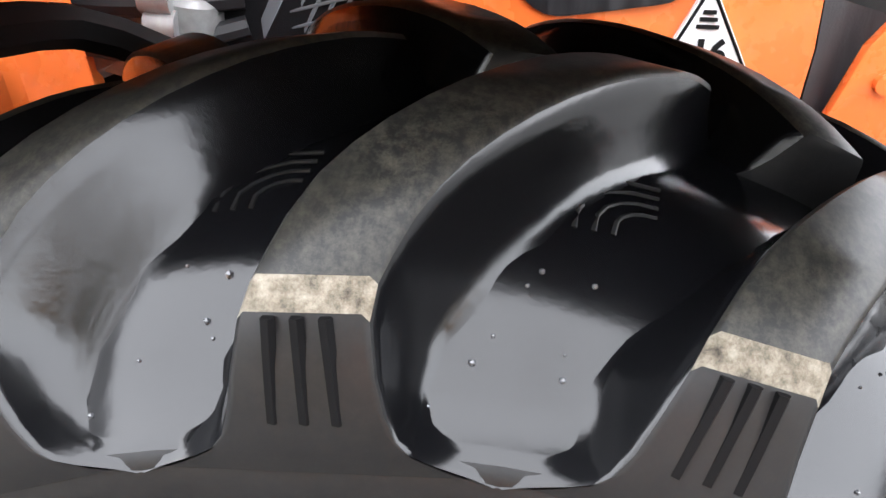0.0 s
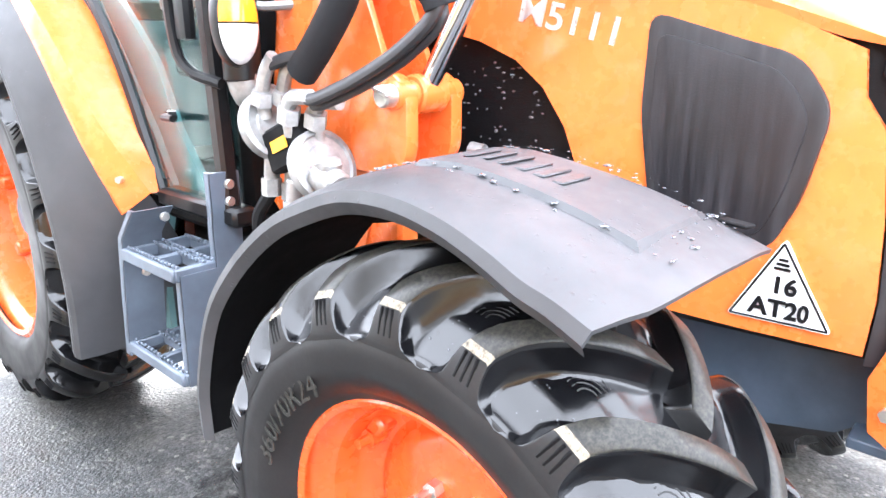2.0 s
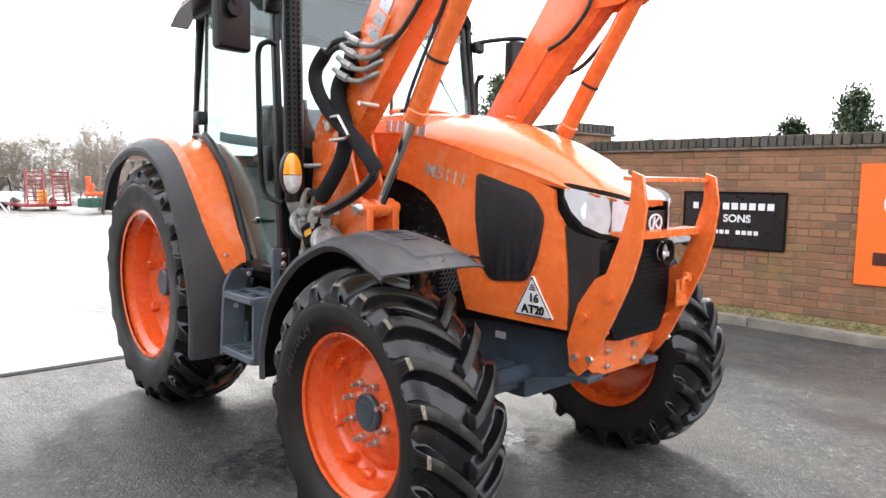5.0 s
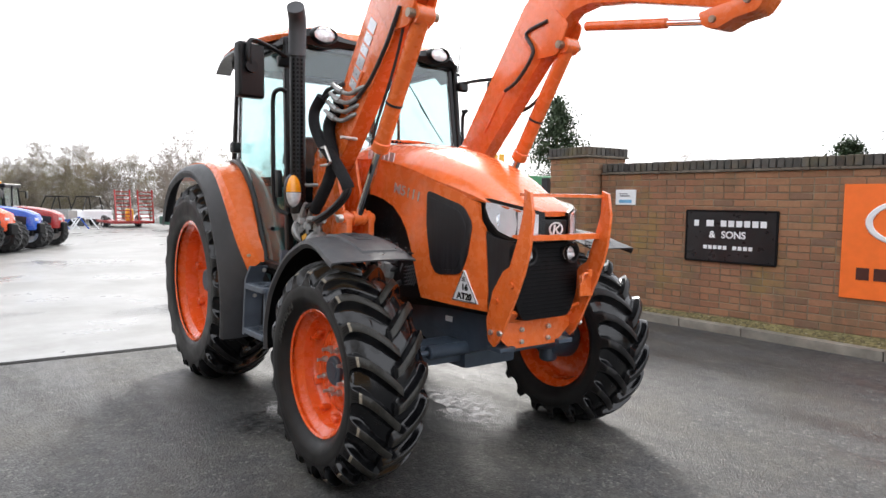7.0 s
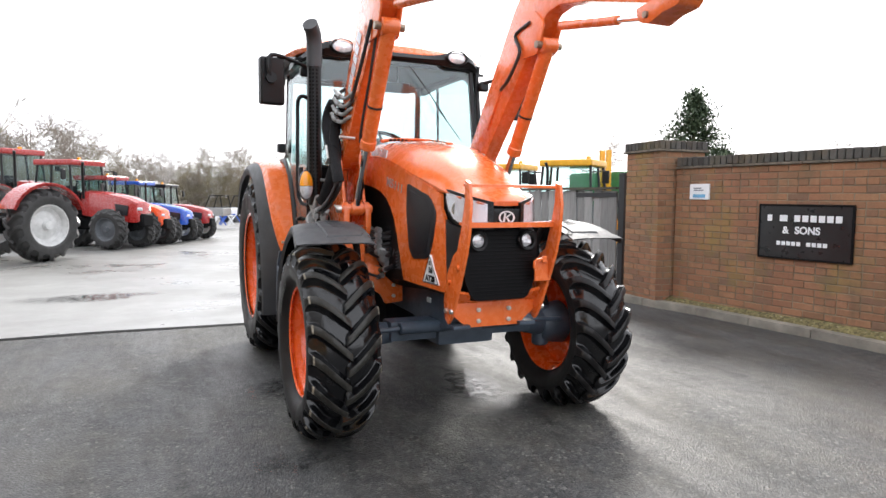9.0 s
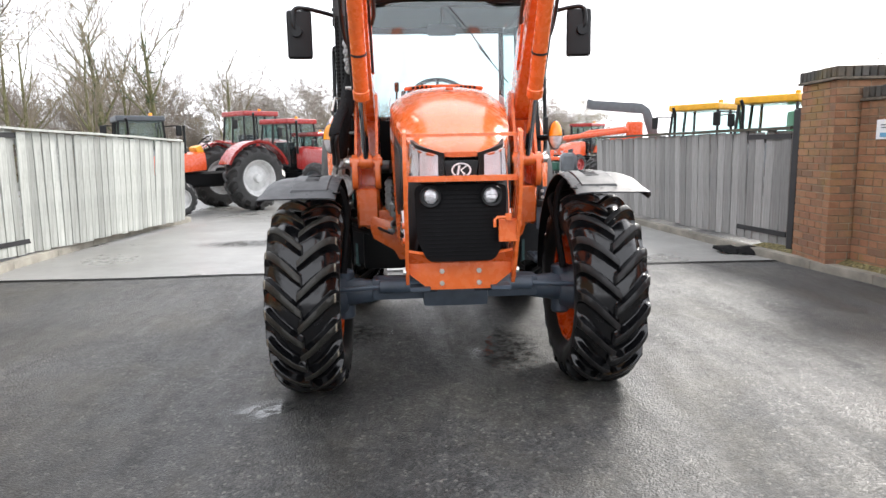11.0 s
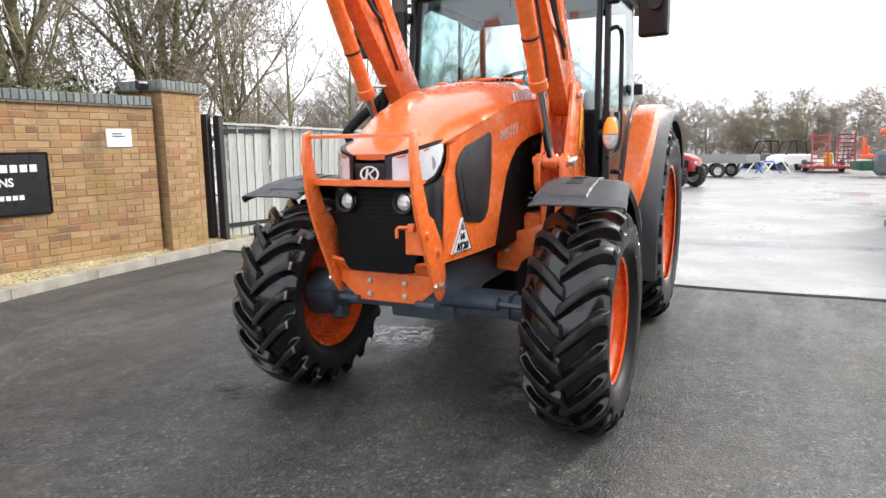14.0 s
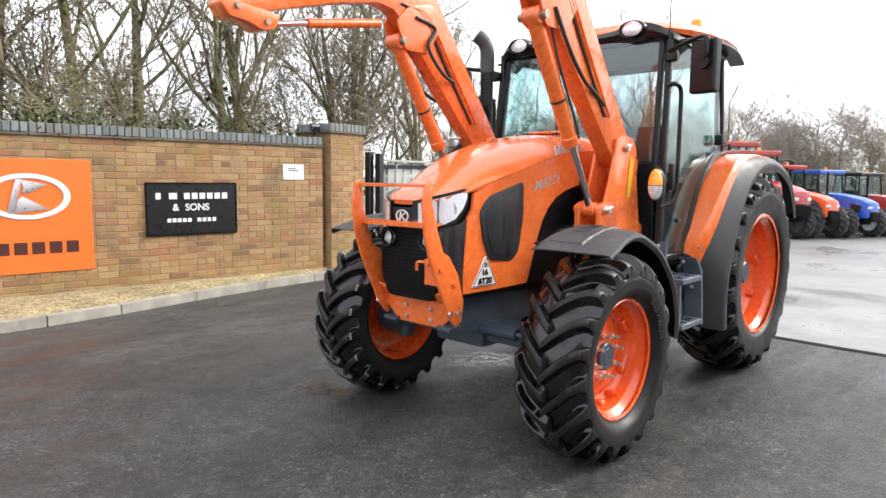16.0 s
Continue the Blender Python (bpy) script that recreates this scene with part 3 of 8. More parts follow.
                    add_tube(bm, pts, 0.0015, 5)
    return bm


def ring_text(body, size, radius, x, start, flip=1):
    """Raised letters bent round the x axis on a tyre's wall."""
    cu = bpy.data.curves.new("letters", "FONT")
    cu.body, cu.size, cu.extrude = body, size, 0.0012
    ob = bpy.data.objects.new("letters", cu)
    scene.collection.objects.link(ob)
    bpy.context.view_layer.update()
    me = bpy.data.meshes.new_from_object(ob.evaluated_get(bpy.context.evaluated_depsgraph_get()))
    bpy.data.objects.remove(ob)
    for v in me.vertices:
        a = start - flip * v.co.x / radius
        r = radius + v.co.y
        v.co = Vector((x + flip * v.co.z, r * math.cos(a), r * math.sin(a)))
    bm = bmn()
    bm.from_mesh(me)
    bpy.data.meshes.remove(me)
    return bm


def flat_text(body, size, bold=0.001):
    """Letters as a mesh in the x-y plane, with a little thickness."""
    cu = bpy.data.curves.new("letters", "FONT")
    cu.body, cu.size, cu.extrude, cu.offset = body, size, 0.002, bold
    ob = bpy.data.objects.new("letters", cu)
    scene.collection.objects.link(ob)
    bpy.context.view_layer.update()
    me = bpy.data.meshes.new_from_object(ob.evaluated_get(bpy.context.evaluated_depsgraph_get()))
    bpy.data.objects.remove(ob)
    bm = bmn()
    bm.from_mesh(me)
    bpy.data.meshes.remove(me)
    return bm


def wheel_front(tractor, s, turn):
    """One steered front wheel: rim with tyre, hub, nuts and valve."""
    phase = 7.9 if s < 0 else 3.0
    m = pose(s * 0.80, 0.08, 0.53, phase, 0, turn)
    bm = bmn()
    prof = [(0.138, 0.318), (0.145, 0.330), (0.138, 0.342), (0.122, 0.344), (0.112, 0.325), (0.092, 0.312), (0.082, 0.296), (0.034, 0.286), (0.018, 0.278), (0.006, 0.262), (-0.002, 0.245),
            (0.004, 0.228), (0.016, 0.218), (0.026, 0.200), (0.028, 0.150), (0.034, 0.135), (0.036, 0.06), (0.036, 0.0)]
    back = [(-0.138, 0.320), (-0.145, 0.332), (-0.122, 0.344), (-0.112, 0.325), (-0.090, 0.298), (-0.012, 0.286), (-0.016, 0.245), (0.0, 0.205), (0.006, 0.0)]
    prof = [(a, r * 0.935 if r > 0.19 else r) for a, r in prof]
    back = [(a, r * 0.935) for a, r in back]
    add_revolve(bm, [(s * a, r) for a, r in prof], "x", 56)
    add_revolve(bm, [(s * a, r) for a, r in back], "x", 56)
    wheel = part("front_wheel", bm, ORANGE_RIM, tractor, "orange steel wheel with a black lugged tyre", m=m)
    part("tyre", squash(tyre_bm(0.556, 0.375, 0.314, 20, 0.042, 0.30, 0.0225, True, 0.9), 0.53, phase), [RUBBER, RUBBER_TOP, RUBBER_EDGE, MATT, RUBBER_WET] if s < 0 else [RUBBER, RUBBER, RUBBER_TOP, MATT, RUBBER_WET], wheel, "black farm tyre with deep chevron lugs", 62)
    r = random.Random(21 + s)
    bm = bmn()
    wall = [(0.556 - d, x * 0.375) for x, d in ((0.34, 0.075), (0.385, 0.091), (0.415, 0.102), (0.438, 0.110), (0.458, 0.116), (0.478, 0.120), (0.507, 0.128), (0.508, 0.150), (0.503, 0.177), (0.499, 0.20))]
    for _ in range(260):
        rad = r.uniform(0.436, 0.484)
        a = r.uniform(0, 6.283)
        size = 0.0008 + 0.0014 * r.random() ** 2
        q = bmesh.ops.create_icosphere(bm, subdivisions=1, radius=size)
        bmesh.ops.translate(bm, vec=(s * lerp_table(sorted(wall), rad), rad * math.cos(a), rad * math.sin(a)), verts=q["verts"])
    tagged(part("rain_bead", bm, DROP, wheel), "", "", "", "stuff")
    for k in range(6):
        a = k * math.pi / 3 + 0.5
        bm = bmn()
        add_box(bm, (s * 0.018, 0.255 * math.cos(a), 0.255 * math.sin(a)), (0.05, 0.05, 0.035), (math.degrees(a) - 90, 0, 0), 0.008)
        part("rim_lug", bm, ORANGE_RIM, wheel)
    bm = bmn()
    add_cyl(bm, (s * 0.030, 0, 0), (s * 0.058, 0, 0), 0.072, 28, 0.006)
    add_cyl(bm, (s * 0.052, 0, 0), (s * 0.062, 0, 0), 0.045, 20, 0.003)
    part("hub", bm, CHASSIS, wheel, "grey hub cap")
    for k in range(8):
        a = 2 * math.pi * k / 8 + 0.2
        c = Vector((0, 0.112 * math.cos(a), 0.112 * math.sin(a)))
        bm = bmn()
        add_cyl(bm, c + Vector((s * 0.032, 0, 0)), c + Vector((s * 0.056, 0, 0)), 0.016, 6)
        add_cyl(bm, c + Vector((s * 0.052, 0, 0)), c + Vector((s * 0.086, 0, 0)), 0.009, 8)
        part("wheel_nut", bm, STEEL, wheel, sharp=20)
    for a in (1.95, 1.95 + math.pi, 0.4):
        c = Vector((s * 0.012, 0.25 * math.cos(a), 0.25 * math.sin(a)))
        bm = bmn()
        add_cyl(bm, c + Vector((s * 0.0, 0, 0)), c + Vector((s * 0.035, 0, 0)), 0.019, 6)
        add_cyl(bm, c + Vector((s * 0.03, 0, 0)), c + Vector((s * 0.06, 0, 0)), 0.010, 10)
        part("rim_bolt", bm, ORANGE_RIM, wheel, sharp=20)
    part("size_lettering", ring_text("360/70R24", 0.062, 0.338, s * 0.1865, 0.12 if s < 0 else 0.9, s), RUBBER_TOP, wheel)
    return wheel


def wheel_rear(tractor, s):
    m = pose(s * 0.70, 2.33, 0.738)
    bm = bmn()
    prof = [(0.205, 0.430), (0.212, 0.446), (0.204, 0.462), (0.186, 0.464), (0.176, 0.442), (0.150, 0.428), (0.138, 0.412), (0.045, 0.398), (0.030, 0.380), (0.020, 0.350),
            (0.000, 0.330), (-0.010, 0.25), (0.010, 0.20), (0.025, 0.12), (0.025, 0.0)]
    back = [(-0.205, 0.432), (-0.212, 0.448), (-0.186, 0.464), (-0.150, 0.430), (-0.02, 0.398), (-0.03, 0.25), (0.0, 0.0)]
    add_revolve(bm, [(s * a, r) for a, r in prof], "x", 64)
    add_revolve(bm, [(s * a, r) for a, r in back], "x", 64)
    lumps = []
    for k in range(8):
        a = k * math.pi / 4 + 0.2
        lumps.append(bmn())
        add_box(lumps[-1], (s * 0.035, 0.37 * math.cos(a), 0.37 * math.sin(a)), (0.07, 0.06, 0.05), (math.degrees(a) - 90, 0, 0), 0.01)
    wheel = part("rear_wheel", bm, ORANGE_RIM, tractor, "large orange steel wheel with a black lugged tyre", m=m)
    part("tyre", squash(tyre_bm(0.758, 0.465, 0.45, 21, 0.046, 0.27, 0.029), 0.738), [RUBBER, RUBBER, RUBBER_TOP, MATT, RUBBER_WET], wheel, "large black farm tyre with chevron lugs", 62)
    for b in lumps:
        part("rim_lug", b, ORANGE_RIM, wheel)
    bm = bmn()
    add_cyl(bm, (s * 0.02, 0, 0), (s * 0.10, 0, 0), 0.085, 28, 0.01)
    part("hub", bm, CHASSIS, wheel)
    for k in range(8):
        a = 2 * math.pi * k / 8
        c = Vector((0, 0.135 * math.cos(a), 0.135 * math.sin(a)))
        bm = bmn()
        add_cyl(bm, c + Vector((s * 0.02, 0, 0)), c + Vector((s * 0.05, 0, 0)), 0.018, 6)
        part("wheel_nut", bm, STEEL, wheel, sharp=20)
    part("size_lettering", ring_text("480/70R34", 0.06, 0.575, s * 0.2335, 2.2 if s < 0 else 0.9, s), RUBBER_TOP, wheel)
    return wheel


# ---- tractor: bonnet and nose ----
W_SIDE = [(-0.66, 0.08), (-0.62, 0.15), (-0.58, 0.20), (-0.52, 0.245), (-0.42, 0.28), (-0.30, 0.30), (0.0, 0.318), (0.4, 0.33), (0.9, 0.345)]
Z_TOP = [(-0.64, 1.352), (-0.60, 1.376), (-0.52, 1.408), (-0.40, 1.455), (-0.26, 1.515), (-0.1, 1.575), (0.05, 1.63), (0.24, 1.68), (0.5, 1.715), (0.9, 1.73)]
Z_SEAM = [(-0.64, 1.338), (-0.60, 1.352), (-0.50, 1.372), (-0.33, 1.392), (0.01, 1.48), (0.26, 1.56), (0.50, 1.60), (0.9, 1.625)]


def w_side(y):
    return lerp_table(W_SIDE, y)


def letter_bars(bm, at, n, w, h, gap, bold=0.006):
    """A row of plain blocks in place of lettering; at(u, v) gives the place and out vector."""
    u = 0.0
    for k in range(n):
        add = w * (0.75 + 0.25 * ((k * 7) % 3) / 2)
        p00, p10, p11, p01 = (at(u, 0), at(u + add, 0), at(u + add, h), at(u, h))
        lo = [bm.verts.new(p) for p, o in (p00, p10, p11, p01)]
        hi = [bm.verts.new(p + o * bold) for p, o in (p00, p10, p11, p01)]
        bm.faces.new(lo[::-1])
        bm.faces.new(hi)
        for i in range(4):
            bm.faces.new((lo[i], lo[(i + 1) % 4], hi[(i + 1) % 4], hi[i]))
        u += add + gap


FLANK = [(-0.66, 1.0), (-0.56, 0.93), (-0.40, 0.86), (-0.25, 0.89), (0.0, 0.93), (0.3, 1.0)]


def drawn(bm):
    """The short, narrow nose: forward parts of the bonnet drawn in and down."""
    for v in bm.verts:
        x, y, z = v.co
        low = 0.026 * min(1.0, max(0.0, (-0.12 - y) / 0.3)) * min(1.0, max(0.0, (z - 0.80) / 0.3))
        upper = 1 - 0.10 * min(1.0, max(0.0, (z - 1.12) / 0.25)) * min(1.0, max(0.0, (-0.12 - y) / 0.2)) * min(1.0, max(0.0, (y + 0.62) / 0.15))
        v.co = Vector((x * lerp_table(FLANK, y) * upper, y + 0.21 * max(0.0, -0.25 - y), z - low))
    return bm


def bonnet(t):
    bm = bmn()
    rings = []
    ys = [-0.64, -0.62, -0.58, -0.52, -0.45, -0.36, -0.26, -0.12, 0.02, 0.16, 0.30, 0.46, 0.62, 0.76, 0.86, 0.885]
    us = [-1.0, -0.985, -0.95, -0.88, -0.76, -0.60, -0.52, -0.42, -0.22, 0.0, 0.22, 0.42, 0.52, 0.60, 0.76, 0.88, 0.95, 0.985, 1.0]
    for y in ys:
        w, zt, zs = w_side(y) + 0.012, lerp_table(Z_TOP, y), lerp_table(Z_SEAM, y)
        if y > 0.87:
            zt -= 0.03
        ring = []
        for u in us:
            a = abs(u)
            drop = (zt - zs) * (0.42 * a ** 1.8 + 0.58 * a ** 5)
            rib = 0.006 * max(0.0, 1 - abs(a - 0.56) / 0.06)
            ring.append((u * w, y, zt - drop + rib))
        ring += [(w * 0.985, y, zs - 0.008 - 0.012 * (y > -0.3)), (0.0, y, zs - 0.012), (-w * 0.985, y, zs - 0.008 - 0.012 * (y > -0.3))]
        rings.append(ring)
    add_loft(bm, rings)
    b = part("bonnet", drawn(bm), ORANGE, t, "glossy orange bonnet with a raised centre rib", sharp=30)
    bm = bmn()
    for k in range(15):
        x = -0.20 + 0.4 * k / 14
        add_box(bm, (x, 0.72 - 0.10 * abs(x), 1.735 - 0.25 * x * x), (0.018, 0.055, 0.014), (0, 0, -x * 60), 0.004)
    part("rear_vent", drawn(bm), MATT, b)
    bm = bmn()
    add_tube(bm, [(-0.25, 0.715, 1.719), (-0.13, 0.775, 1.738), (0, 0.79, 1.741), (0.13, 0.775, 1.738), (0.25, 0.715, 1.719)], 0.012, 8, 5)
    add_tube(bm, [(-0.25, 0.705, 1.719), (-0.12, 0.695, 1.733), (0, 0.685, 1.737), (0.12, 0.695, 1.733), (0.25, 0.705, 1.719)], 0.008, 8, 5)
    part("vent_rim", drawn(bm), ORANGE, b)
    bm = bmn()
    add_box(bm, (0, 0.16, 1.674), (0.045, 0.03, 0.012), (14, 0, 0), 0.004)
    part("bonnet_catch", drawn(bm), ORANGE, b)
    for s in (-1, 1):
        bm = bmn()

        def on_bonnet(u, v, s=s):
            y = 0.62 - u * 0.92 if s < 0 else 0.33 + u * 0.92
            w = w_side(y) + 0.012
            z = lerp_table(Z_SEAM, y) + 0.005 + v
            return Vector((s * (w * 1.0 - 0.25 * max(0, v - 0.015)), y, z)), Vector((s, 0, 0.45)).normalized()
        letter_bars(bm, on_bonnet, 6, 0.046, 0.05, 0.010)
        part("side_lettering", drawn(bm), SILVER, b, "silver lettering shown as plain bars")
    # dark core under the skins
    bm = bmn()
    rings = []
    for y in (-0.575, -0.55, -0.48, -0.38, -0.25, 0.0, 0.3, 0.6, 0.9):
        w, zs = w_side(y) - 0.022, lerp_table(Z_SEAM, y) - 0.01
        zb = 0.80 if y < 0.3 else 0.78
        rings.append([(-w, y, zb + 0.05), (-w, y, zs), (w, y, zs), (w, y, zb + 0.05), (w * 0.8, y, zb), (-w * 0.8, y, zb)])
    add_loft(bm, rings)
    core = part("engine_core", drawn(bm), GRILLE, t, "black mesh engine screens")
    # glossy beads added for the glints off the perforated screens
    r = random.Random(12)
    bm = bmn()
    for s in (-1, 1):
        for _ in range(60):
            y, z = r.gauss(0.42, 0.07), r.gauss(1.25, 0.075)
            if not (0.27 < y < 0.70 and 1.08 < z < 1.40):
                continue
            q = bmesh.ops.create_icosphere(bm, subdivisions=1, radius=1.0)
            bmesh.ops.transform(bm, matrix=Matrix.Translation((s * (w_side(y) - 0.021), y, z)) @ Matrix.Diagonal((0.0015, 0.002 + 0.006 * r.random(), 0.002 + 0.0015 * r.random(), 1)), verts=q["verts"])
    tagged(part("rain_bead", drawn(bm), DROP, core), "", "", "", "stuff")
    # centre grille
    bm = bmn()
    for y0, dz in ((-0.592, 0.0),):
        poly = round_poly([(-0.235, 1.20), (0.235, 1.20), (0.225, 0.92), (0.17, 0.80), (-0.17, 0.80), (-0.225, 0.92)], 0.04)
        add_prism(bm, poly, "y", y0, y0 + 0.06, 0.008)
    g = part("front_grille", drawn(bm), GRILLE, t, "black front grille with two round lamps")
    bm = bmn()
    for k in range(17):
        z = 0.835 + k * 0.021
        add_box(bm, (0, -0.594, z), (0.34 if z < 0.9 else 0.40, 0.006, 0.006), (0, 0, 0))
    part("grille_slats", drawn(bm), MATT, g)
    for s in (-1, 1):
        bm = bmn()
        add_revolve(bm, [(-0.625, 0.052), (-0.632, 0.050), (-0.630, 0.040), (-0.600, 0.036), (-0.575, 0.06)], "y", 28, (s * 0.148, 0, 1.145))
        lamp = part("fog_lamp", drawn(bm), BLACK, t, "round black-rimmed front lamp")
        bm = bmn()
        add_revolve(bm, [(-0.612, 0.0), (-0.612, 0.020), (-0.606, 0.034), (-0.598, 0.038)], "y", 24, (s * 0.148, 0, 1.145))
        add_box(bm, (s * 0.148, -0.617, 1.137), (0.052, 0.008, 0.024), (0, 0, 0), 0.003)
        part("lens", drawn(bm), CLEAR, lamp)
    # emblem plate
    bm = bmn()
    add_prism(bm, round_poly([(-0.085, 1.312), (0.085, 1.312), (0.066, 1.222), (-0.066, 1.222)], 0.012), "y", -0.655, -0.60, 0.004)
    badge = part("nose_plate", drawn(bm), BLACK, t, "black nose plate with an oval emblem")
    bm = bmn()
    outer = [(0.047 * math.cos(a), 0.034 * math.sin(a)) for a in np.linspace(0, 2 * math.pi, 33)[:-1]]
    for i in range(32):
        a, c = outer[i], outer[(i + 1) % 32]
        q = [(-0.661, *a), (-0.661, *c), (-0.661, c[0] * 0.82, c[1] * 0.80), (-0.661, a[0] * 0.82, a[1] * 0.80)]
        f = [bm.verts.new((x, y, 1.267 + z)) for y, x, z in q]
        k = [bm.verts.new((x, y + 0.007, 1.267 + z)) for y, x, z in q]
        bm.faces.new(f)
        for u in range(4):
            bm.faces.new((f[u], f[(u + 1) % 4], k[(u + 1) % 4], k[u]))
    add_prism(bm, [(-0.022, 1.245), (-0.012, 1.245), (-0.004, 1.289), (-0.014, 1.289)], "y", -0.661, -0.655)
    add_prism(bm, [(-0.006, 1.268), (0.024, 1.289), (0.026, 1.284), (0.002, 1.266), (0.022, 1.247), (0.010, 1.245)], "y", -0.661, -0.655)
    part("emblem", drawn(bm), SIGN_WHITE, badge)
    # headlamps
    hp = [(0.301, -0.350, 1.390, 1.352), (0.298, -0.392, 1.392, 1.300), (0.278, -0.462, 1.384, 1.252), (0.240, -0.545, 1.372, 1.226), (0.182, -0.606, 1.358, 1.220), (0.126, -0.640, 1.344, 1.218), (0.080, -0.655, 1.332, 1.220)]
    for s in (-1, 1):
        def lamp_loft(grow, depth, inner):
            bm = bmn()
            rings = []
            for i, (x, y, zt, zb) in enumerate(hp):
                d = Vector((0.75 - 0.11 * i, -0.45 - 0.08 * i, 0)).normalized()
                e = 0.012 if (i == 0) else (-0.012 if i == len(hp) - 1 else 0)
                o, q = Vector((x, y + e * (1 if grow > 0 else 0), 0)) + d * depth, Vector((x, y, 0)) + d * inner
                rings.append([(s * o.x, o.y, zb - grow), (s * o.x, o.y, zt + grow), (s * q.x, q.y, zt + grow), (s * q.x, q.y, zb - grow)])
            add_loft(bm, rings)
            return bm
        lamp = part("headlamp", drawn(lamp_loft(0.014, -0.004, -0.05)), BLACK, t, "clear wrap-round headlamp in a black surround")
        part("reflector", drawn(lamp_loft(-0.004, 0.000, -0.02)), REFLECT, lamp)
        glass = part("lens", drawn(lamp_loft(-0.002, 0.009, 0.006)), LENS, lamp, "clear moulded lens")
        glass.visible_shadow = False
        bm = bmn()
        add_box(bm, (s * 0.212, -0.566, 1.292), (0.012, 0.03, 0.12), (0, 0, s * -40), 0.003)
        part("divider", drawn(bm), GREY_MACHINE, lamp)
        for k, (x, y, z, r) in enumerate(((0.262, -0.47, 1.31, 0.036), (0.195, -0.56, 1.285, 0.034))):
            d = Vector((s * (0.62 - 0.3 * k), -0.78 - 0.15 * k, 0)).normalized()
            bm = bmn()
            c = Vector((s * x, y, z))
            add_cyl(bm, c - d * 0.02, c + d * 0.006, (r * 0.6, r), 20)
            part("bulb_bowl", drawn(bm), CHROME, lamp)
    # side skins
    for s in (-1, 1):
        def bow(y, z, s=s):
            return s * (w_side(y) + 0.004 * math.sin((z - 0.85) * 4))
        skin = [(0.89, 1.60), (0.89, 1.43), (0.75, 1.425), (0.56, 1.40), (0.45, 1.375), (0.35, 1.335), (0.28, 1.28), (0.225, 1.20), (0.19, 1.11), (0.155, 1.00), (0.125, 0.90), (0.105, 0.85), (0.0, 0.845), (-0.18, 0.84),
                (-0.40, 0.835), (-0.405, 0.95), (-0.392, 1.10), (-0.362, 1.25), (-0.315, 1.30), (-0.30, 1.375), (-0.15, 1.425), (0.01, 1.47), (0.14, 1.515), (0.26, 1.548), (0.5, 1.588), (0.7, 1.603)]
        bm = bmn()
        add_prism(bm, skin, "x", -0.011, 0.011, 0, bow)
        side = part("side_panel", drawn(bm), ORANGE, t, "glossy orange side panel with a charcoal vent", sharp=25)
        vent = round_poly([(0.062, 1.428), (-0.205, 1.352), (-0.262, 1.27), (-0.235, 1.11), (-0.195, 1.005), (-0.02, 0.985), (0.03, 1.04), (0.065, 1.24)], 0.035)
        bm = bmn()
        add_prism(bm, vent, "x", -0.015, 0.015, 0.004, lambda y, z, s=s: s * (w_side(y) + 0.001))
        pv = part("vent_panel", drawn(bm), PANEL, side, "charcoal vent panel streaked by rain", sharp=25)
        inner = [(0.0 + (y + 0.09) * 0.84 - 0.085, 1.2 + (z - 1.2) * 0.86 - 0.005) for y, z in vent]
        bm = bmn()
        add_prism(bm, inner, "x", -0.0185, 0.0185, 0.003, lambda y, z, s=s: s * (w_side(y) + 0.001))
        part("vent_mesh", drawn(bm), VENT_MESH, pv, sharp=25)
        bm = bmn()
        nose = [(-0.368, 1.246), (-0.42, 1.228), (-0.50, 1.214), (-0.565, 1.208), (-0.575, 1.10), (-0.565, 0.97), (-0.53, 0.86), (-0.48, 0.815), (-0.405, 0.815), (-0.41, 0.95), (-0.397, 1.10)]
        add_prism(bm, nose, "x", -0.008, 0.008, 0, lambda y, z, s=s: s * (w_side(y) + 0.0))
        part("nose_panel", drawn(bm), PANEL, t, "black nose side panel", sharp=25)
        # model lettering
        bm = bmn()

        def on_patch(u, v, s=s):
            y = 0.352 - u if s < 0 else 0.15 + u
            return Vector((s * (w_side(y) + 0.013), y, 1.370 + 0.235 * (y - 0.15) + v)), Vector((s, 0, 0))
        bm = flat_text("M5111", 0.078)
        for v in bm.verts:
            p = on_patch(v.co.x * 1.10 + 0.2 * v.co.y, v.co.y)[0]
            v.co = p + Vector((s * (v.co.z + 0.0005), 0, 0))
        bmesh.ops.recalc_face_normals(bm, faces=bm.faces[:])
        part("model_lettering", drawn(bm), SILVER, side, "raised silver model lettering")
        # triangular label
        bm = bmn()
        tri_pts = [(-0.222, 1.035), (-0.14, 0.868), (-0.335, 0.868)]
        add_prism(bm, round_poly(tri_pts, 0.008, 2), "x", -0.0145, 0.0145, 0, lambda y, z, s=s: s * (w_side(y) + 0.001))
        lab = part("triangular_label", drawn(bm), SIGN_WHITE, side, "white triangular label with a black border and letters")
        bm = bmn()
        cy, cz = -0.232, 0.924
        sh = [(cy + (y - cy) * 0.93, cz + (z - cz) * 0.93) for y, z in tri_pts]
        for i in range(3):
            a, c = sh[i], sh[(i + 1) % 3]
            add_tube(bm, [(s * (w_side(a[0]) + 0.0165), *a), (s * (w_side(c[0]) + 0.0165), *c)], 0.0022, 4)
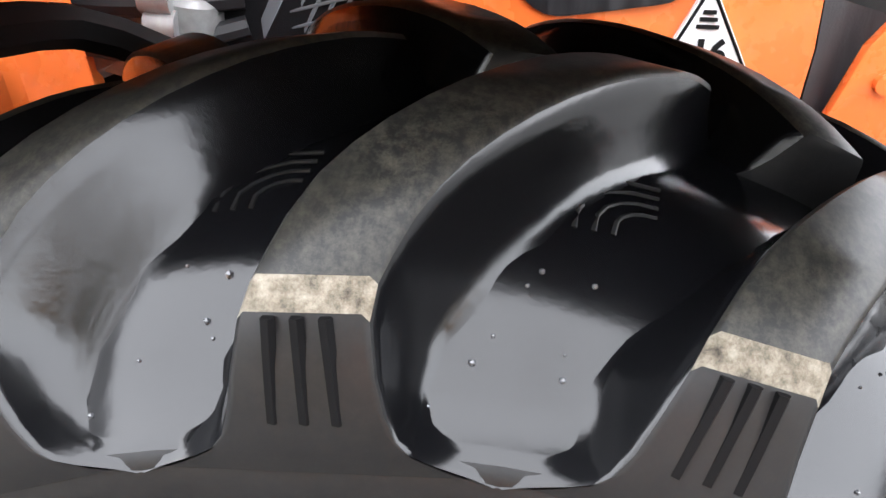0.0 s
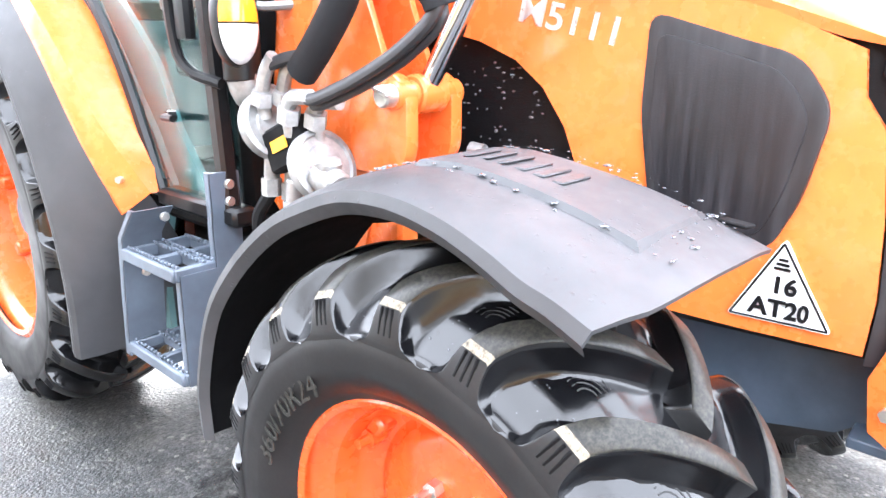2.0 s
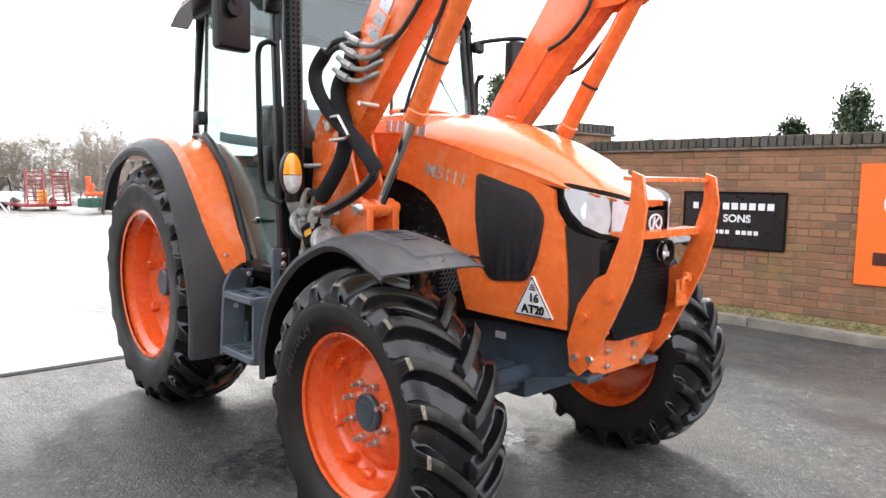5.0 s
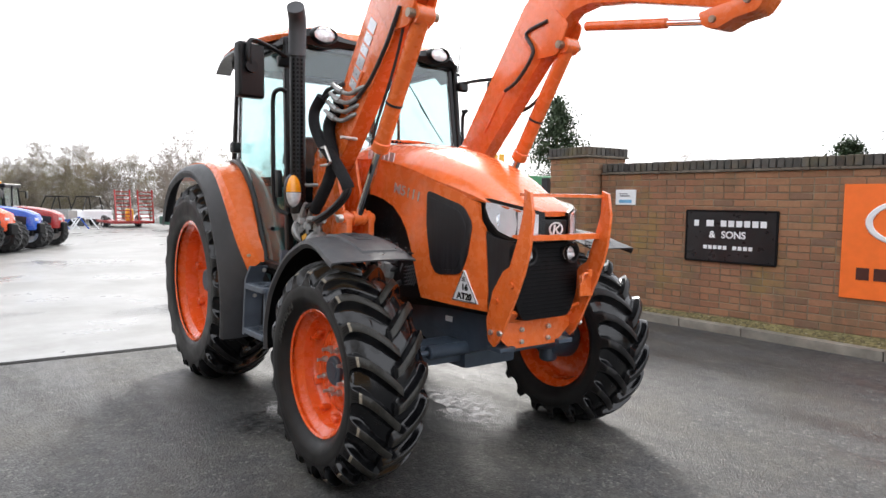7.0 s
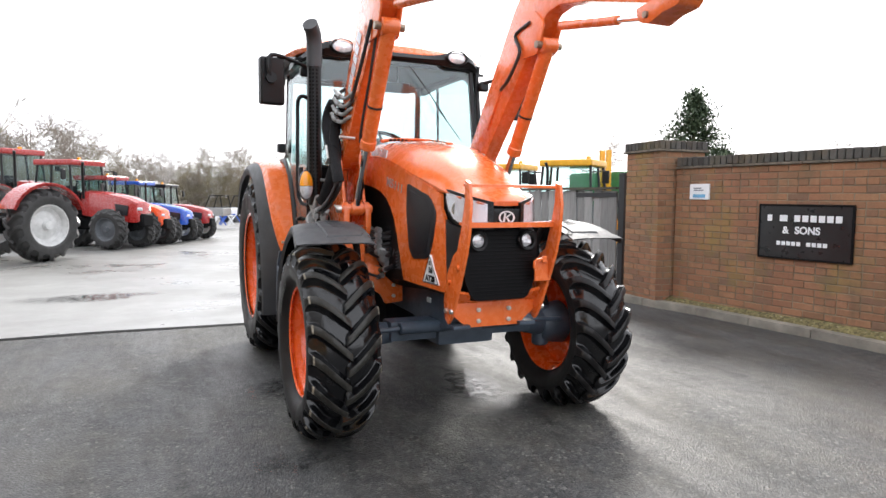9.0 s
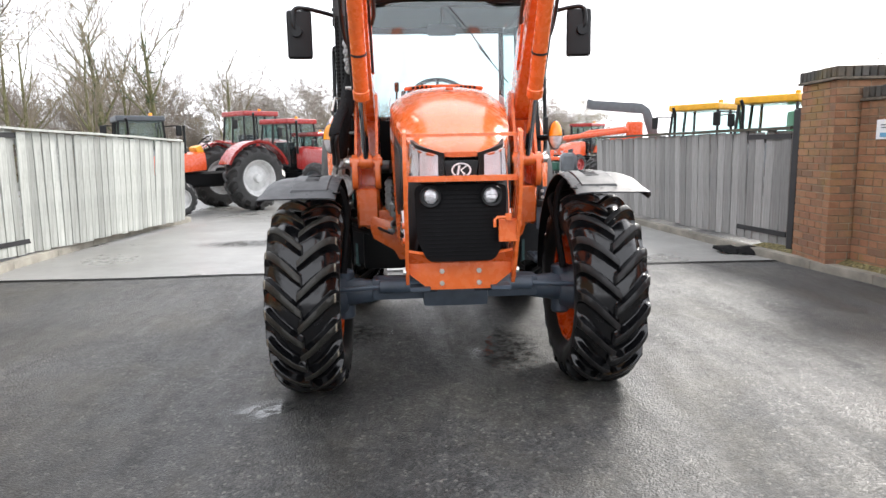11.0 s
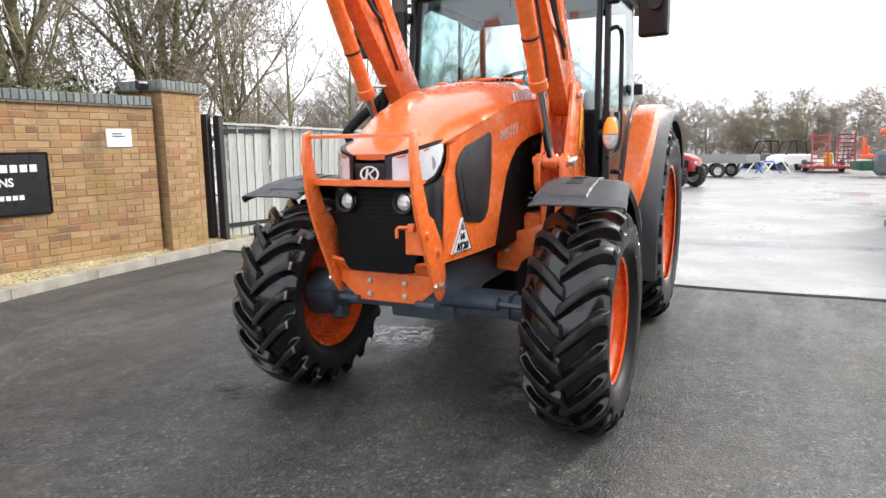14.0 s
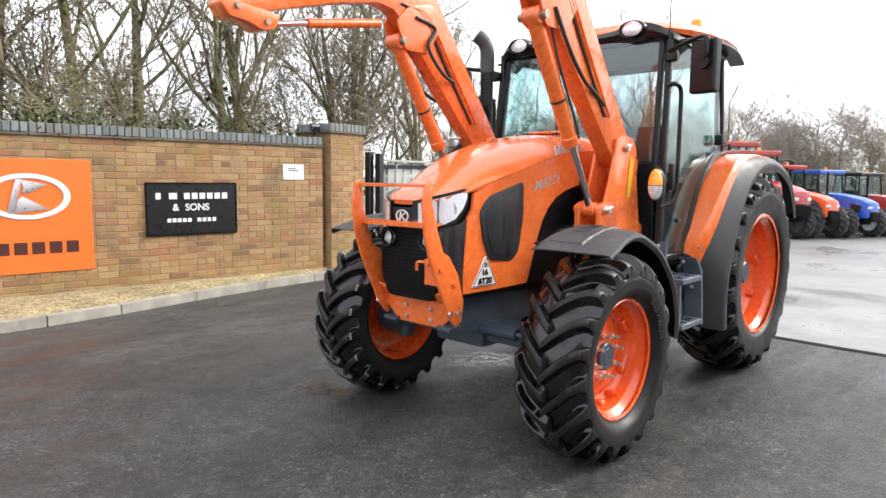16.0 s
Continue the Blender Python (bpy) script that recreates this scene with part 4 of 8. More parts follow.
        for body, zb, size in (("16", 0.930, 0.046), ("AT20", 0.882, 0.048)):
            letters = flat_text(body, size, 0.0012)
            mid = max(v.co.x for v in letters.verts) / 2
            made = {}
            for v in letters.verts:
                y = cy + s * (v.co.x - mid)
                made[v] = bm.verts.new((s * (w_side(y) + 0.0160 + v.co.z), y, zb + v.co.y))
            for f in letters.faces:
                bm.faces.new([made[v] for v in f.verts])
            letters.free()
        for zc, wd in ((0.978, 0.028), (0.987, 0.022), (0.996, 0.016)):
            add_box(bm, (s * (w_side(-0.225) + 0.0163), -0.225, zc), (0.003, wd, 0.005))
        part("label_print", drawn(bm), MATT, lab)


def guard(t):
    """The orange bull bar round the nose and its bolted base plate."""
    plate = [(-0.632, 1.428), (-0.672, 1.412), (-0.690, 1.31), (-0.674, 1.16), (-0.645, 1.06), (-0.605, 0.965), (-0.575, 0.90), (-0.540, 0.83), (-0.515, 0.775), (-0.470, 0.705), (-0.440, 0.675), (-0.400, 0.70),
             (-0.385, 0.80), (-0.430, 0.945), (-0.500, 1.045), (-0.545, 1.07), (-0.595, 1.2), (-0.628, 1.32)]
    g = new("front_guard")
    g.parent = t
    g["label"] = "orange steel front guard with bolted base plate"
    for s in (-1, 1):
        bm = bmn()
        add_prism(bm, plate, "x", s * 0.262 - 0.009, s * 0.262 + 0.009, 0.003)
        part("side_plate", bm, ORANGE, g)
    bm = bmn()
    rings = []
    for k in range(13):
        u = -1 + k / 6
        y = -0.645 - 0.035 * (1 - u * u)
        rings.append([(u * 0.262, y, 1.393), (u * 0.262, y, 1.407), (u * 0.262, y + 0.050, 1.411), (u * 0.262, y + 0.050, 1.397)])
    add_loft(bm, rings)
    part("top_bar", bm, ORANGE, g)
    bm = bmn()
    rings = []
    for k in range(17):
        u = -1 + k / 8
        y = -0.625 - 0.015 * (1 - abs(u) ** 3)
        rings.append([(u * 0.262, y, 1.192), (u * 0.262, y, 1.218), (u * 0.262, y + 0.075, 1.218), (u * 0.262, y + 0.075, 1.206)])
    add_loft(bm, rings)
    part("middle_bar", bm, ORANGE, g)
    bm = bmn()
    face = [(-0.27, 0.790), (0.27, 0.790), (0.262, 0.735), (0.155, 0.648), (-0.155, 0.648), (-0.262, 0.735)]
    add_prism(bm, face, "y", -0.440, -0.426, 0.003)
    lip = []
    for k in range(13):
        u = -1 + k / 6
        z = 0.852 - 0.028 * (1 - u * u)
        lip.append([(u * 0.27, -0.433, 0.775), (u * 0.27, -0.445, 0.785), (u * 0.27, -0.510, z), (u * 0.27, -0.500, z + 0.012)])
    add_loft(bm, lip)
    base = part("base_plate", bm, ORANGE, g, "folded orange base plate")
    for x in (-0.092, 0.092):
        for z in (0.682, 0.742):
            bm = bmn()
            add_cyl(bm, (x, -0.442, z), (x, -0.454, z), 0.013, 6)
            add_cyl(bm, (x, -0.442, z), (x, -0.462, z), 0.006, 8)
            part("bolt", bm, STEEL, base, sharp=20)
    for s in (-1, 1):
        for y, z in ((-0.46, 0.90), (-0.565, 0.985), (-0.425, 0.745), (-0.49, 0.75)):
            bm = bmn()
            add_cyl(bm, (s * 0.268, y, z), (s * 0.282, y, z), 0.014, 6 if z < 0.8 else 16)
            part("bolt", bm, STEEL if z < 0.8 else ORANGE, g, sharp=20)
    bm = bmn()
    add_box(bm, (0.222, -0.575, 0.955), (0.10, 0.012, 0.11), (0, 0, 0), 0.004)
    add_tube(bm, [(0.215, -0.60, 1.02), (0.16, -0.612, 1.02), (0.15, -0.612, 1.01), (0.15, -0.612, 0.975)], 0.008, 8)
    add_box(bm, (0.215, -0.60, 1.02), (0.03, 0.02, 0.035), (0, 0, 0), 0.003)
    part("guard_latch", bm, ORANGE, g, "orange latch handle")
    for s in (-1, 1):
        bm = bmn()
        add_box(bm, (s * 0.20, -0.42, 0.656), (0.10, 0.10, 0.022), (0, 0, 0), 0.003)
        part("weight_bracket", bm, CHASSIS, t)


def chassis(t):
    bm = bmn()
    for s in (-1, 1):
        poly = [(-0.40, 0.82), (-0.40, 0.68), (-0.34, 0.63), (-0.02, 0.555), (0.16, 0.56), (0.30, 0.60), (0.95, 0.62), (0.95, 0.92), (0.25, 0.90), (-0.10, 0.855)]
        add_prism(bm, poly, "x", s * 0.16 - 0.02, s * 0.16 + 0.02, 0.004)
    add_box(bm, (0, -0.34, 0.72), (0.32, 0.14, 0.14), (0, 0, 0), 0.01)
    add_box(bm, (0, 0.25, 0.70), (0.29, 0.8, 0.10), (0, 0, 0), 0.01)
    fr = part("front_chassis", bm, CHASSIS, t, "blue-grey chassis rails")
    bm = bmn()
    add_box(bm, (-0.183, 0.03, 0.732), (0.006, 0.06, 0.03), (0, 0, 0), 0.002)
    part("data_plate", bm, SIGN_WHITE, fr)
    bm = bmn()
    add_box(bm, (0, 0, 0.575), (0.92, 0.15, 0.115), (0, 0, 0), 0.02, 2)
    add_box(bm, (0, 0, 0.56), (0.36, 0.22, 0.16), (0, 0, 0), 0.03, 2)
    wy, wz = 0.08, 0.53
    ax = part("front_axle", bm, CHASSIS, t, "blue-grey cast front axle")
    for s in (-1, 1):
        bm = bmn()
        add_cyl(bm, (s * 0.42, 0, 0.56), (s * 0.64, wy * 0.8, wz + 0.01), (0.06, 0.085), 16, 0.01)
        add_cyl(bm, (s * 0.62, wy * 0.8, wz - 0.14), (s * 0.62, wy * 0.8, wz + 0.14), 0.055, 16, 0.012)
        add_cyl(bm, (s * 0.60, wy, wz), (s * 0.785, wy, wz), (0.12, 0.14), 24, 0.015)
        part("steering_knuckle", bm, CHASSIS, ax)
    for s in (-1, 1):
        bm = bmn()
        add_cyl(bm, (s * 0.10, -0.11, 0.60), (s * 0.42, -0.11, 0.60), 0.035, 16, 0.006)
        add_cyl(bm, (s * 0.42, -0.11, 0.60), (s * 0.66, -0.10, 0.585), 0.014, 10)
        part("steering_ram", bm, CHASSIS, ax)
    bm = bmn()
    add_box(bm, (0, 1.35, 0.62), (0.46, 1.3, 0.40), (0, 0, 0), 0.05, 2)
    add_box(bm, (0, 2.21, 0.70), (0.5, 0.55, 0.5), (0, 0, 0), 0.06, 2)
    add_cyl(bm, (-0.72, 2.33, 0.735), (0.72, 2.33, 0.735), 0.12, 24, 0.01)
    add_box(bm, (0.0, 1.05, 0.95), (0.5, 0.35, 0.5), (0, 0, 0), 0.03)
    part("transmission_housing", bm, MATT, t, "black transmission and rear axle")
    bm = bmn()
    add_cyl(bm, (-0.58, 0.70, 0.90), (0.58, 0.70, 0.90), 0.055, 20, 0.006)
    for s in (-1, 1):
        add_box(bm, (s * 0.36, 0.70, 0.86), (0.10, 0.22, 0.22), (0, 0, 0), 0.01)
    part("loader_cross_tube", bm, ORANGE, t, "orange loader cross tube")
    bm = bmn()
    add_cyl(bm, (0.30, 1.18, 0.62), (0.30, 1.18, 0.92), 0.10, 18, 0.02)
    part("air_canister", bm, BLACK, t)
    bm = bmn()
    add_box(bm, (-0.42, 1.2, 0.68), (0.30, 0.5, 0.36), (0, 0, 0), 0.04, 2)
    part("fuel_tank", bm, BLACK, t, "black moulded fuel tank")
    bm = bmn()
    add_box(bm, (0.46, 1.3, 0.68), (0.22, 0.5, 0.36), (0, 0, 0), 0.04, 2)
    part("battery_box", bm, BLACK, t)
    # engine casting, pipes, grille and loader bracket behind the wheel
    bm = bmn()
    add_box(bm, (-0.29, 0.47, 0.965), (0.10, 0.16, 0.12), (18, 0, 0), 0.02, 2)
    add_cyl(bm, (-0.33, 0.43, 0.93), (-0.33, 0.41, 1.02), 0.035, 16, 0.008)
    add_box(bm, (-0.31, 0.56, 0.94), (0.06, 0.10, 0.05), (-20, 0, 0), 0.012)
    part("engine_casting", bm, FITTING, t, "dull alloy engine casting")
    bm = bmn()
    add_tube(bm, [(-0.33, 0.60, 0.872), (-0.34, 0.52, 0.877), (-0.345, 0.44, 0.872), (-0.34, 0.36, 0.888), (-0.31, 0.31, 0.91)], 0.016, 10, 4)
    pipe = part("coolant_pipe", bm, HOSE, t)
    for y, z, mat in ((0.545, 0.876, FITTING), (0.505, 0.876, FITTING), (0.425, 0.873, GREEN), (0.365, 0.887, FITTING)):
        bm = bmn()
        add_cyl(bm, (-0.343, y + 0.009, z), (-0.343, y - 0.009, z), 0.0195, 12, 0.002)
        part("pipe_clip", bm, mat, pipe)
    for k, (y, z) in enumerate(((0.0, 0.0), (0.03, -0.018))):
        bm = bmn()
        add_tube(bm, [(-0.34, 0.66, 0.868 + z), (-0.35, 0.55, 0.853 + z), (-0.355, 0.46, 0.838 + z), (-0.35, 0.40 + y, 0.848 + z)], 0.007, 8, 4)
        wire = part("engine_hose", bm, HOSE, t)
        bm = bmn()
        add_box(bm, (-0.356, 0.49 - 0.03 * k, 0.845 + z), (0.03, 0.028, 0.022), (10, 0, 0), 0.006)
        part("hose_clip", bm, SIGN_WHITE, wire)
    bm = bmn()
    add_box(bm, (-0.35, 0.41, 0.842), (0.03, 0.04, 0.03), (0, 0, 0), 0.008)
    add_cyl(bm, (-0.36, 0.375, 0.852), (-0.375, 0.375, 0.852), 0.010, 12, 0.002)
    part("wire_plug", bm, FITTING, t)
    bm = bmn()
    for k in range(9):
        add_box(bm, (-0.30, 0.17 + 0.020 * k, 0.955), (0.006, 0.005, 0.13), (32, 0, 0), 0.001)
    for k in range(6):
        add_box(bm, (-0.302, 0.25, 0.905 + 0.020 * k), (0.005, 0.20, 0.004), (-12, 0, 0), 0.001)
    add_box(bm, (-0.30, 0.345, 0.955), (0.012, 0.02, 0.15), (32, 0, 0), 0.003)
    part("radiator_grille", bm, GREY_MACHINE, t, "dark grey slatted grille")
    for s in (-1, 1):
        bm = bmn()
        add_prism(bm, round_poly([(s * 0.19, 0.66), (s * 0.19, 0.80), (s * 0.25, 0.86), (s * 0.47, 0.93), (s * 0.49, 0.86), (s * 0.47, 0.79), (s * 0.34, 0.71), (s * 0.31, 0.65)], 0.012), "y", 0.465, 0.485, 0.003)
        add_box(bm, (s * 0.20, 0.56, 0.76), (0.02, 0.20, 0.15), (0, 0, 0), 0.004)
        br = part("loader_bracket", bm, ORANGE, t, "orange steel loader bracket bolted to the chassis")
        for z in (0.77, 0.70):
            bm = bmn()
            add_cyl(bm, (s * 0.255, 0.466, z), (s * 0.255, 0.450, z), 0.012, 6)
            part("bolt", bm, STEEL, br)
    bm = bmn()
    add_tube(bm, [(-0.49, 0.72, 0.86), (-0.47, 0.56, 0.865), (-0.42, 0.44, 0.850), (-0.36, 0.40, 0.83)], 0.009, 8, 3)
    part("engine_hose", bm, HOSE, t)
    # engine bay hoses behind the wheel
    for k in range(5):
        bm = bmn()
        z = 0.98 + 0.035 * k
        add_tube(bm, [(-0.33, 0.95, z), (-0.37, 0.75, z + 0.03), (-0.36, 0.5, z - 0.02 + 0.02 * (k % 2)), (-0.31, 0.35, z)], 0.013 + 0.003 * (k % 2), 8, 4)
        h = part("engine_hose", bm, HOSE, t)
        for y in (0.80, 0.62, 0.45):
            bm = bmn()
            add_cyl(bm, (-0.372, y, z + 0.012), (-0.366, y - 0.035, z + 0.008), 0.021, 10)
            part("hose_clip", bm, FITTING, h)


# ---- tractor: mudguards and steps ----
def mudguard_front(t, s, turn):
    """A wide plastic mudguard bolted over a front wheel."""
    line = [(-0.232, 1.067, 0.037), (-0.185, 1.083, 0.041), (-0.138, 1.094, 0.049), (-0.081, 1.115, 0.047), (-0.006, 1.135, 0.045), (0.090, 1.144, 0.049), (0.195, 1.133, 0.048), (0.292, 1.101, 0.048), (0.398, 1.050, 0.047), (0.521, 0.953, 0.041), (0.620, 0.835, 0.034), (0.684, 0.670, 0.030), (0.689, 0.584, 0.025), (0.686, 0.536, 0.025)]
    bm = bmn()
    rings, under = [], set()
    line = [tuple(p) for p in smooth_path(line, 4)]
    for i, (y, z, lift) in enumerate(line):
        a, b = line[max(0, i - 1)], line[min(len(line) - 1, i + 1)]
        d = Vector((0, b[0] - a[0], b[1] - a[1])).normalized()
        nrm = Vector((0, -d.z, d.y))
        e = Vector((0, y, z))
        th = 0.007
        flare = max(0.0, 0.24 - y) * 0.13
        sweep = -0.05 * max(0.0, 0.04 - y) / 0.28
        prof = [(0.958, 0.0), (0.966, 0.013), (0.961, 0.030), (0.925, 0.034 + (lift - 0.034) * 0.6), (0.90, 0.034 + (lift - 0.034) * 0.86), (0.87, lift * 1.0), (0.76, lift * 1.08), (0.67, lift * 1.06), (0.64, lift * 1.0), (0.615, lift * 0.86)]
        prof = [(x + flare * max(0.0, (x - 0.60) / 0.36), k) for x, k in prof]
        def fore(x):
            u = max(0.0, 0.965 + flare - x)
            return sweep * (0.42 * min(1.0, u / 0.08) + 0.58 * u / 0.47)
        up = [e + nrm * k + Vector((s * x, fore(x), 0)) for x, k in prof]
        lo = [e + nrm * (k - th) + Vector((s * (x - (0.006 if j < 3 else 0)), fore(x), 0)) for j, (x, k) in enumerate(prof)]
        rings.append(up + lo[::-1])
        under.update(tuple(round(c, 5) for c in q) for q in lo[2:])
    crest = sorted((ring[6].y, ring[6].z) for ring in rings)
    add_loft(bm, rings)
    # near-black lower faces: the shade under the guard, put into the colour
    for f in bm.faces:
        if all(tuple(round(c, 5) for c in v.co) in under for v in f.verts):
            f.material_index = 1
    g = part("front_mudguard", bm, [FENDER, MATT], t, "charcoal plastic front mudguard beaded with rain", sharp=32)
    bm = bmn()

    def over(y, x):
        return lerp_table(crest, y)
    ring_o = [(y, x) for y in (-0.20, -0.13, -0.06, 0.01, 0.08, 0.15) for x in (0.67,)] + [(y, x) for y in (0.15, 0.08, 0.01, -0.06, -0.13, -0.20) for x in (0.85,)]
    vs_a = [bm.verts.new((s * x, y, over(y, x) + 0.006)) for y, x in ring_o]
    vs_b = [bm.verts.new((s * x, y, over(y, x) - 0.006)) for y, x in [(-0.025 + (a + 0.025) * 1.06, 0.76 + (b - 0.76) * 1.10) for a, b in ring_o]]
    bm.faces.new(vs_a)
    for i in range(len(vs_a)):
        j = (i + 1) % len(vs_a)
        bm.faces.new((vs_a[i], vs_a[j], vs_b[j], vs_b[i]))
    bmesh.ops.triangulate(bm, faces=[f for f in bm.faces if len(f.verts) > 4])
    part("raised_panel", bm, FENDER, g, sharp=25)
    bm = bmn()
    for k in range(6):
        y = -0.055 + 0.032 * k
        add_box(bm, (s * 0.76, y, over(y, 0.8) + 0.0065), (0.075, 0.020, 0.004), (-8 + 12 * (y < 0.03), 0, 0), 0.002)
    part("moulded_lettering", bm, FENDER, g)
    for y in (-0.235,):
        bm = bmn()
        add_box(bm, (s * 0.615, y, over(y, 0.6) + 0.002), (0.022, 0.05, 0.006), (0, 0, s * 20), 0.002)
        part("slot_plug", bm, MATT, g)
    # beads of rain
    r = random.Random(5)
    bm = bmn()
    for _ in range(420):
        y, x = r.uniform(-0.24, 0.26), r.uniform(0.60, 0.90)
        rad = 0.0012 + 0.0045 * r.random() ** 3
        q = bmesh.ops.create_icosphere(bm, subdivisions=1, radius=rad)
        bmesh.ops.transform(bm, matrix=Matrix.Translation((s * x, y, over(y, x) - 0.5 * max(0, x - 0.86) + 0.001)) @ Matrix.Diagonal((1.0 + 0.5 * r.random(), 1.0 + 0.9 * r.random(), 0.55, 1)), verts=q["verts"])
    tagged(part("rain_bead", bm, DROP, g), "", "", "", "stuff")
    bm = bmn()
    add_tube(bm, [(s * 0.62, 0.0, 0.66), (s * 0.60, 0.10, 0.95), (s * 0.64, 0.10, 1.14), (s * 0.80, 0.10, 1.175)], 0.020, 8, 4)
    add_tube(bm, [(s * 0.60, 0.10, 0.90), (s * 0.62, 0.34, 1.03), (s * 0.75, 0.38, 1.06)], 0.018, 8, 4)
    part("support_stay", bm, MATT, g)


def strip(bm, line, xs, th, s):
    """A bent sheet: line of (y, z, lift), across the x positions xs with offsets."""
    rings = []
    for i, (y, z) in enumerate(line):
        a, b = line[max(0, i - 1)], line[min(len(line) - 1, i + 1)]
        d = Vector((0, b[0] - a[0], b[1] - a[1])).normalized()
        nrm = Vector((0, d.z, -d.y))
        up = [Vector((s * x, y, z)) + nrm * k for x, k in xs]
        lo = [Vector((s * x, y, z)) + nrm * (k - th) for x, k in xs]
        rings.append(up + lo[::-1])
    add_loft(bm, rings)


def mudguard_rear(t, s):
    outer = smooth_path([(3.10, 1.16, 0), (3.00, 1.33, 0), (2.84, 1.475, 0), (2.57, 1.565, 0), (2.32, 1.588, 0), (2.10, 1.555, 0), (1.88, 1.44, 0), (1.71, 1.22, 0), (1.595, 0.98, 0), (1.535, 0.77, 0), (1.525, 0.60, 0), (1.545, 0.43, 0)], 3)
    inner = smooth_path([(3.08, 1.16, 0.84), (2.98, 1.36, 0.85), (2.82, 1.50, 0.855), (2.57, 1.585, 0.855), (2.32, 1.612, 0.855), (2.07, 1.615, 0.853), (1.84, 1.56, 0.850), (1.63, 1.39, 0.845), (1.46, 1.15, 0.81), (1.355, 0.955, 0.735), (1.44, 0.72, 0.60), (1.52, 0.45, 0.56)], 3)
    bm = bmn()
    rings, skin = [], []
    for i, (o, n) in enumerate(zip(outer, inner)):
        a, b = outer[max(0, i - 1)], outer[min(len(outer) - 1, i + 1)]
        d = Vector((0, b.x - a.x, b.y - a.y)).normalized()
        nr = Vector((0, d.z, -d.y))
        po, pi = Vector((0.925, o.x, o.y)), Vector((n.z, n.x, n.y))
        top = [po - nr * 0.055, po + Vector((0.008, 0, 0)) - nr * 0.02, po, po.lerp(pi, 0.15) + nr * 0.010, po.lerp(pi, 0.5) + nr * 0.016, po.lerp(pi, 0.85) + nr * 0.008, pi, pi - nr * 0.02]
        ring = top + [q - nr * 0.012 for q in reversed(top)]
        rings.append([(s * q.x, q.y, q.z) for q in ring])
        if 2 <= i / 3 <= 9:
            sk = [po.lerp(pi, 0.66) + nr * 0.010, po.lerp(pi, 0.67) + nr * 0.020, po.lerp(pi, 0.85) + nr * 0.018, pi + nr * 0.014, Vector((pi.x * 0.6 + 0.675 * 0.4, pi.y, pi.z)) + nr * 0.018, Vector((0.675, pi.y, pi.z)) + nr * 0.014]
            skin.append([(s * q.x, q.y, q.z) for q in sk + [q - nr * 0.012 for q in reversed(sk)]])
    add_loft(bm, rings)
    g = part("rear_mudguard", bm, FENDER, t, "orange rear mudguard with a charcoal plastic extension", sharp=30)
    bm = bmn()
    add_loft(bm, skin)
    part("orange_skin", bm, ORANGE, g, "glossy orange inner skin", sharp=30)
    bm = bmn()
    wall = [(2.8, 1.45), (2.4, 1.58), (1.98, 1.59), (1.62, 1.37), (1.43, 1.12), (1.34, 0.96), (1.47, 0.70), (1.47, 0.45), (1.67, 0.40), (1.72, 0.80), (2.0, 1.2), (2.6, 1.2)]
    add_prism(bm, wall, "x", s * 0.655 - 0.01, s * 0.655 + 0.01)
    part("inner_wall", bm, CAB_LINER, g, "grey-green inner cab wall")
    bm = bmn()
    add_tube(bm, [(s * 0.685, y, z + 0.006) for y, z in [(2.05, 1.63), (1.95, 1.625), (1.80, 1.555), (1.64, 1.41), (1.50, 1.235), (1.405, 1.09), (1.345, 0.985)]], 0.013, 8, 3)
    part("edge_seal", bm, BLACK, g)
    bm = bmn()
    add_cyl(bm, (s * 0.79, 1.39, 1.0), (s * 0.806, 1.38, 1.0), 0.010, 8)
    part("bolt", bm, STEEL, g)


